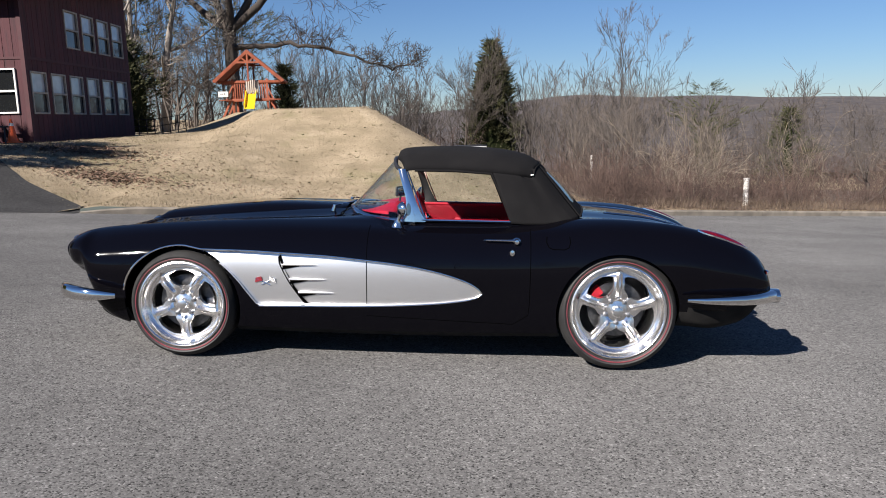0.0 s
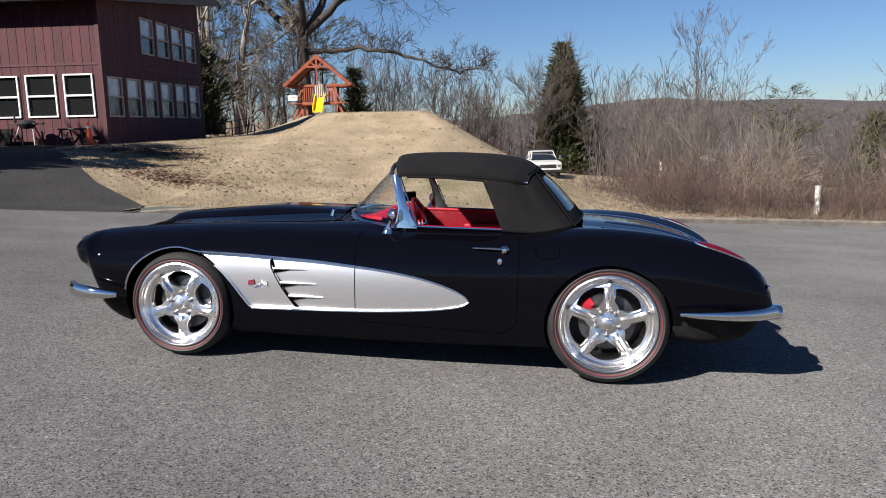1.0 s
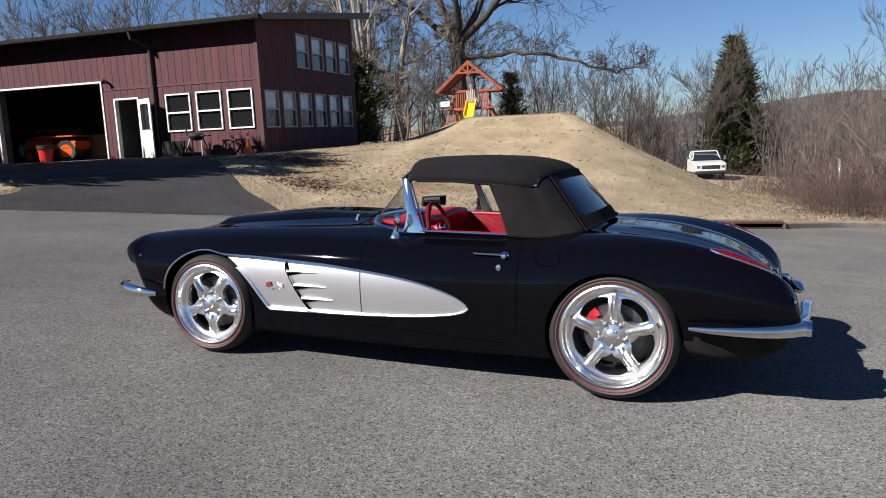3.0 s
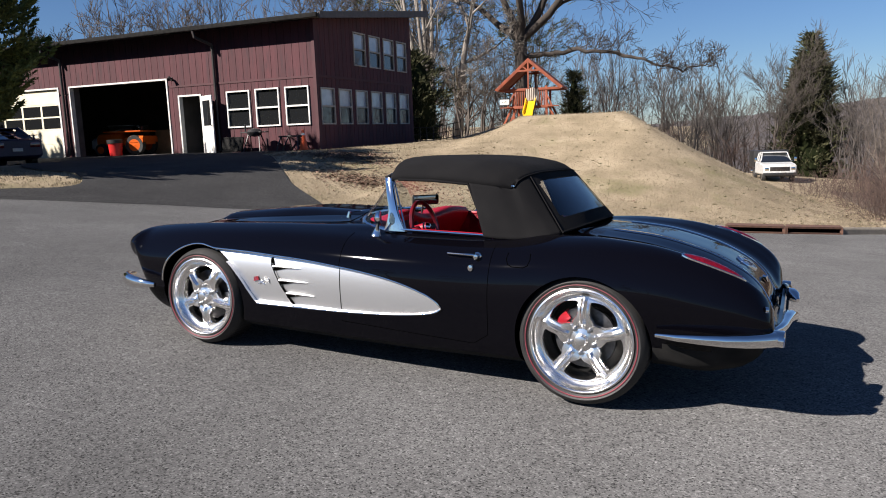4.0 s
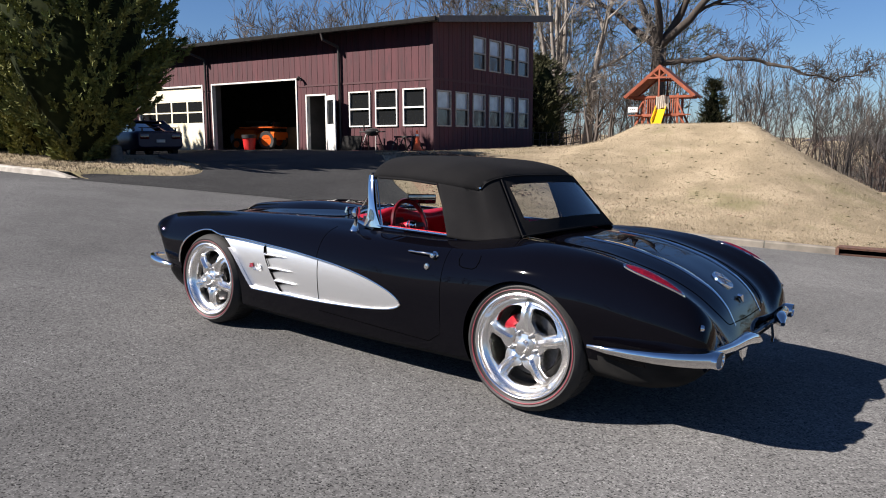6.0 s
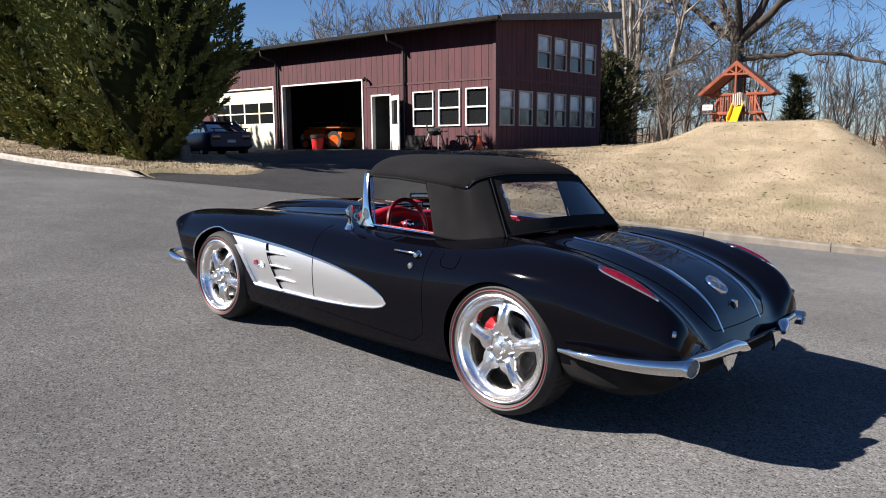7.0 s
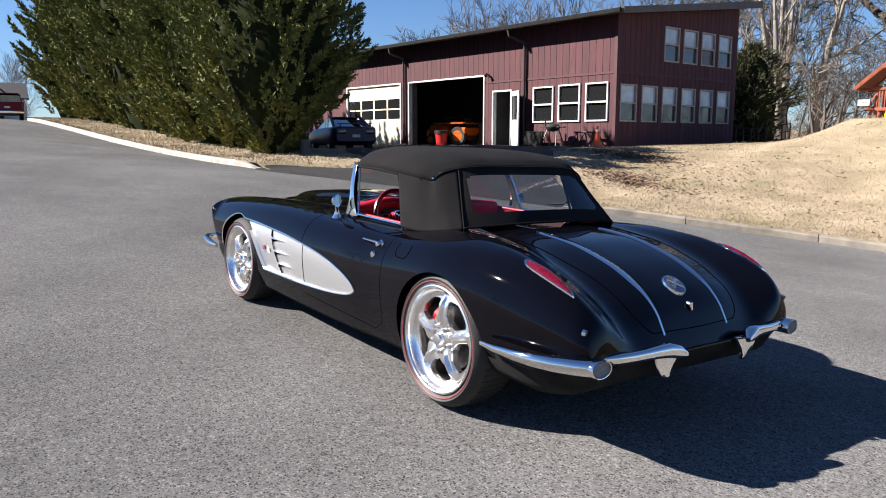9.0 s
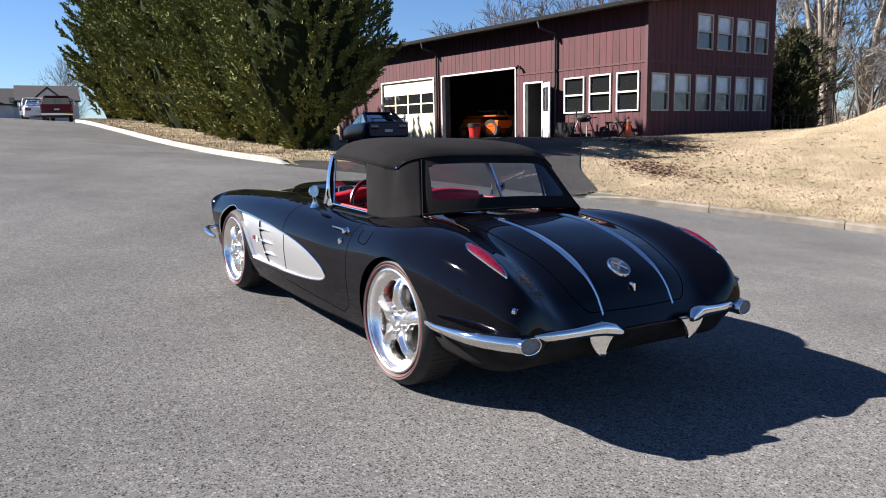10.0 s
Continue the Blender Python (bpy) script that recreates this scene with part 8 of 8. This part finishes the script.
def pickup(name, label, m, paint, dump=False):
    """A full-size pickup, nose towards +x."""
    t = thing(name, label, "pickup truck", m)
    bm = bmesh.new()
    loft(bm, [ring(2.62, 0.90, 0.55, 1.00), ring(2.55, 0.96, 0.48, 1.12), ring(1.4, 0.99, 0.45, 1.20), ring(1.1, 1.0, 0.45, 1.22), ring(0.0, 1.0, 0.45, 1.22), ring(-0.62, 1.0, 0.45, 1.22)])
    part("front_body", bm, paint, t)
    bm = bmesh.new()
    loft(bm, [ring(1.15, 0.93, 1.18, 1.24, 0.02), ring(0.55, 0.82, 1.2, 1.82, 0.07, 0.86), ring(-0.35, 0.82, 1.2, 1.84, 0.07, 0.88), ring(-0.58, 0.88, 1.2, 1.70, 0.07, 0.88)])
    part("cab", bm, M_darkglass, t)
    bm = bmesh.new()
    box(bm, -0.50, 0.60, -0.74, 0.74, 1.80, 1.87, 0.03)
    for sx, sy in ((1, 1), (1, -1)):
        tube(bm, [(1.13, sy * 0.90, 1.2), (0.58, sy * 0.74, 1.82)], 0.035, 6)
    for sy in (1, -1):
        tube(bm, [(0.05, sy * 0.93, 1.2), (0.05, sy * 0.76, 1.82)], 0.03, 6)
        tube(bm, [(-0.56, sy * 0.92, 1.2), (-0.48, sy * 0.76, 1.82)], 0.06, 6)
    part("cab_roof", bm, paint, t)
    bm = bmesh.new()
    if dump:
        box(bm, -2.9, -0.72, -1.08, 1.08, 0.85, 1.95, 0.03)
        part("dump_bed", bm, M_black, t, "dark steel dump bed")
    else:
        for a, b, c, d in ((-2.75, -0.66, 0.90, 1.0), (-2.75, -0.66, -1.0, -0.90), (-2.75, -2.66, -0.9, 0.9), (-0.74, -0.66, -0.9, 0.9)):
            box(bm, a, b, c, d, 0.45, 1.22, 0.02)
        box(bm, -2.7, -0.7, -0.9, 0.9, 0.60, 0.66)
        part("bed", bm, paint, t)
    bm = bmesh.new()
    box(bm, 2.55, 2.72, -0.98, 0.98, 0.42, 0.60, 0.03)
    part("front_bumper", bm, M_black if dump else M_chrome, t)
    bm = bmesh.new()
    box(bm, -2.92, -2.78, -0.98, 0.98, 0.46, 0.62, 0.03)
    part("rear_bumper", bm, M_chrome, t)
    bm = bmesh.new()
    box(bm, 2.585, 2.625, -0.58, 0.58, 0.70, 0.96, 0.01)
    part("grille", bm, M_black, t)
    for k in range(4):
        bm = bmesh.new()
        box(bm, 2.622, 2.634, -0.58, 0.58, 0.735 + 0.06 * k, 0.755 + 0.06 * k)
        part("grille_bar", bm, M_chrome, t, smooth=False)
    for sy in (1, -1):
        bm = bmesh.new()
        box(bm, 2.585, 2.63, sy * 0.76 - 0.12, sy * 0.76 + 0.12, 0.74, 0.94, 0.02)
        part("headlamp", bm, M_chrome, t)
        bm = bmesh.new()
        box(bm, -2.775, -2.755, sy * 0.93 - 0.05, sy * 0.93 + 0.05, 0.78, 1.12, 0.01)
        part("tail_lamp", bm, M_lens, t)
        bm = bmesh.new()
        tube(bm, [(0.95, sy * 0.95, 1.25), (0.95, sy * 1.14, 1.34)], 0.015, 6)
        box(bm, 0.92, 0.97, sy * 1.18 - 0.08, sy * 1.18 + 0.08, 1.26, 1.52, 0.015)
        part("mirror", bm, M_chrome, t)
        for x in (1.75, -1.65):
            simple_wheel(t, x, sy * 0.95, 0.38, M_steel)
    bm = bmesh.new()
    box(bm, -2.778, -2.757, -0.16, 0.16, 0.80, 0.92)
    part("plate", bm, M_white, t, smooth=False)
    bm = bmesh.new()
    box(bm, -2.6, 2.4, -0.7, 0.7, 0.32, 0.5)
    part("chassis", bm, M_black, t, smooth=False)
    return t


def on_ground(x, y, heading, road_side=False):
    zf = road_z if road_side else lawn_z
    c, s = math.cos(heading), math.sin(heading)
    f = Vector((c, s, (zf(x + c, y + s) - zf(x - c, y - s)) / 2)).normalized()
    l = Vector((0, 0, 1)).cross(f).normalized()
    return Matrix.Translation((x, y, zf(x, y))) @ Matrix((f, l, f.cross(l))).transposed().to_4x4()


pickup("white_pickup", "old white pickup truck with a dark dump bed, facing the road", on_ground(2.75, 54.5, radians(-82)), M_truckwhite, True)
pickup("maroon_pickup", "dark red pickup truck parked at the kerb uphill", on_ground(-47.9, 11.35, radians(170), True) @ Matrix.Scale(0.86, 4), M_maroon)
pickup("silver_pickup", "white pickup truck parked at the kerb uphill", on_ground(-60.3, 12.0, radians(170), True) @ Matrix.Scale(0.92, 4), M_whitepaint)


def coupe(name, label, m, paint):
    """A two-door coupe, nose towards +x."""
    t = thing(name, label, "car", m)
    bm = bmesh.new()
    loft(bm, [ring(2.36, 0.70, 0.35, 0.62), ring(2.25, 0.86, 0.26, 0.74), ring(1.5, 0.92, 0.22, 0.86), ring(0.8, 0.93, 0.22, 0.92), ring(-0.6, 0.93, 0.22, 0.94), ring(-1.6, 0.93, 0.24, 0.96), ring(-2.2, 0.88, 0.32, 0.98), ring(-2.36, 0.80, 0.40, 0.92)])
    part("body", bm, paint, t, angle=50)
    bm = bmesh.new()
    loft(bm, [ring(0.75, 0.80, 0.88, 0.94, 0.02), ring(0.05, 0.70, 0.9, 1.33, 0.06, 0.88), ring(-0.6, 0.70, 0.9, 1.38, 0.06, 0.88), ring(-1.2, 0.72, 0.9, 1.26, 0.06, 0.88), ring(-1.85, 0.78, 0.9, 0.98, 0.02)])
    part("glasshouse", bm, M_darkglass, t, angle=50)
    bm = bmesh.new()
    box(bm, -0.95, 0.05, -0.58, 0.58, 1.36, 1.40, 0.015)
    for sy in (1, -1):
        tube(bm, [(-0.9, sy * 0.64, 1.36), (-1.75, sy * 0.74, 0.96)], 0.07, 8)
    part("roof", bm, paint, t)
    bm = bmesh.new()
    box(bm, -2.32, -2.12, -0.72, 0.72, 1.08, 1.11, 0.01)
    for sy in (1, -1):
        box(bm, -2.28, -2.20, sy * 0.62 - 0.02, sy * 0.62 + 0.02, 0.95, 1.09)
    part("spoiler", bm, paint, t)
    for sy in (1, -1):
        bm = bmesh.new()
        box(bm, -2.385, -2.33, sy * 0.58 - 0.16, sy * 0.58 + 0.16, 0.68, 0.86, 0.01)
        part("tail_lamp", bm, M_lens, t)
        for x in (1.42, -1.36):
            simple_wheel(t, x, sy * 0.90, 0.33, M_steel)
    bm = bmesh.new()
    box(bm, -2.40, -2.34, -0.16, 0.16, 0.55, 0.66)
    part("plate", bm, M_white, t, smooth=False)
    return t


coupe("white_car", "small white car parked between two pickups uphill", on_ground(-54.0, 11.3, radians(170), True), M_whitepaint)
coupe("blue_coupe", "dark blue two-door coupe parked before the garage", on_ground(-23.9, 19.6, radians(163)), M_blue)

# ---- inside the garage ----
coupe("stored_car", "dark car with pale nose stored inside the garage", Matrix.Translation((-26.6, 28.4, GZ + 0.01)) @ Matrix.Rotation(radians(-55), 4, "Z"), M_whitepaint)
tractor = thing("garden_tractor", "orange garden tractor inside the open garage", "tractor", Matrix.Translation((-23.25, 25.5, GZ + 0.01)) @ Matrix.Rotation(radians(195), 4, "Z"))
bm = bmesh.new()
loft(bm, [ring(1.3, 0.26, 0.45, 0.80), ring(1.2, 0.32, 0.42, 0.92), ring(0.3, 0.36, 0.42, 1.0), ring(0.1, 0.36, 0.42, 0.98)])
part("bonnet", bm, M_orange, tractor)
bm = bmesh.new()
loft(bm, [ring(0.1, 0.55, 0.45, 0.62), ring(-0.4, 0.62, 0.45, 0.82), ring(-1.0, 0.62, 0.45, 0.80)])
part("fender", bm, M_orange, tractor)
bm = bmesh.new()
box(bm, -0.75, -0.25, -0.24, 0.24, 0.82, 0.92, 0.03)
box(bm, -0.85, -0.72, -0.24, 0.24, 0.85, 1.25, 0.03)
part("seat", bm, M_black, tractor)
bm = bmesh.new()
box(bm, -0.95, 0.75, -0.66, 0.66, 0.97, 1.03, 0.02)
part("canopy", bm, M_orange, tractor)
for x, r_ in ((0.95, 0.26), (-0.6, 0.42)):
    for sy in (1, -1):
        simple_wheel(tractor, x, sy * 0.62, r_, M_orange)
bin_ = thing("red_bin", "red plastic bucket with a dark liner in the garage", "bin", Matrix.Translation((-23.1, 24.6, GZ + 0.01)))
bm = bmesh.new()
lathe(bm, [(0.0005, 0.0), (0.24, 0.0), (0.30, 0.60), (0.32, 0.62), (0.29, 0.63), (0.28, 0.5)], 28, "Z")
part("bucket", bm, mat("red_plastic", (0.50, 0.02, 0.02), (0.4, 0.016, 0.016), scale=5, rough=0.4), bin_)
bm = bmesh.new()
lathe(bm, [(0.325, 0.52), (0.33, 0.66), (0.27, 0.68), (0.26, 0.4)], 28, "Z")
part("liner", bm, M_black, bin_)
ply = thing("plywood_sheet", "brown board standing upright in the garage", "board", Matrix.Translation((-21.95, 26.4, GZ + 0.01)))
bm = bmesh.new()
box(bm, -0.75, 0.75, -0.012, 0.012, 0.0, 1.05, 0.004, Matrix.Rotation(radians(-8), 4, "X"))
part("board", bm, mat("brown_board", (0.20, 0.13, 0.08), (0.15, 0.10, 0.06), scale=5, rough=0.8), ply)


# ---- far houses up the road ----
M_wallhouse = mat("pale_siding", (0.50, 0.49, 0.46), (0.42, 0.41, 0.39), scale=1.0, rough=0.8)
M_shingle = mat("dark_shingles", (0.030, 0.030, 0.034), (0.020, 0.020, 0.023), scale=4, rough=0.9)


def cottage(x, y, z, turn, w, d, wall_h, roof_h, label, gable):
    h = thing("cottage", label, "house", Matrix.Translation((x, y, z)) @ Matrix.Rotation(turn, 4, "Z"))
    bm = bmesh.new()
    box(bm, -w / 2, w / 2, -d / 2, d / 2, -3.0, wall_h)
    prism(bm, [(-d / 2, wall_h), (d / 2, wall_h), (0, wall_h + roof_h)], -w / 2, w / 2, "X")
    part("wall", bm, M_wallhouse, h, smooth=False)
    for sy in (1, -1):
        bm = bmesh.new()
        prism(bm, [(0, wall_h + roof_h + 0.02), (sy * (d / 2 + 0.4), wall_h - 0.2), (sy * (d / 2 + 0.4), wall_h), (0, wall_h + roof_h + 0.22)], -w / 2 - 0.3, w / 2 + 0.3, "X")
        part("roof", bm, M_shingle, h, smooth=False)
    if gable:
        bm = bmesh.new()
        prism(bm, [(-1.7, 0), (1.7, 0), (1.7, wall_h), (0, wall_h + 1.5), (-1.7, wall_h)], -d / 2 - 0.8, -d / 2 + 1.5, "Y")
        part("porch_gable", bm, M_wallhouse, h, smooth=False)
        for sx in (1, -1):
            bm = bmesh.new()
            prism(bm, [(0, wall_h + 1.55), (sx * 2.05, wall_h - 0.25), (sx * 2.05, wall_h - 0.08), (0, wall_h + 1.75)], -d / 2 - 1.0, -d / 2 + 2.5, "Y")
            part("porch_roof", bm, M_shingle, h, smooth=False)
    for i in range(3):
        win = new("window")
        win.parent = h
        bm = bmesh.new()
        xx = -w / 2 + w * (i + 0.5) / 3
        box(bm, xx - 0.45, xx + 0.45, -d / 2 - (0.85 if gable and abs(xx) < 1.7 else 0.05), -d / 2 - (0.8 if gable and abs(xx) < 1.7 else 0.0), 0.9, 2.1)
        part("pane", bm, M_pane, win, smooth=False)
    return h


cottage(-109, 20.9, 4.7, radians(82), 7.0, 7.0, 1.8, 1.9, "grey house with dark shingle roof and a porch gable", True)
cottage(-112, 18.2, 5.0, radians(-6), 6.0, 4.6, 1.4, 1.5, "pale house with a dark shingle roof up the road", False)
cottage(-110, 14.9, 4.8, radians(84), 6.0, 6.0, 1.3, 1.9, "grey house with a steep roof up the road", False)
for i, (x, y, h) in enumerate(((-116, 17.6, 14), (-115, 21.6, 13.5), (-114, 23.6, 13), (-60, 19, 5), (-118, 14.5, 14))):
    lone_tree("street_tree", "leafless tree beside the houses up the road", M_bark, (x, max(y, kerb_y(x) + 1)), 90 + i, h * 0.62, 0.10, 3, 2, 0.014, bend=0.16, lift=0.08, kids=(4, 6), ratio=0.55, angle=(20, 50), steps=6, first=0.2)
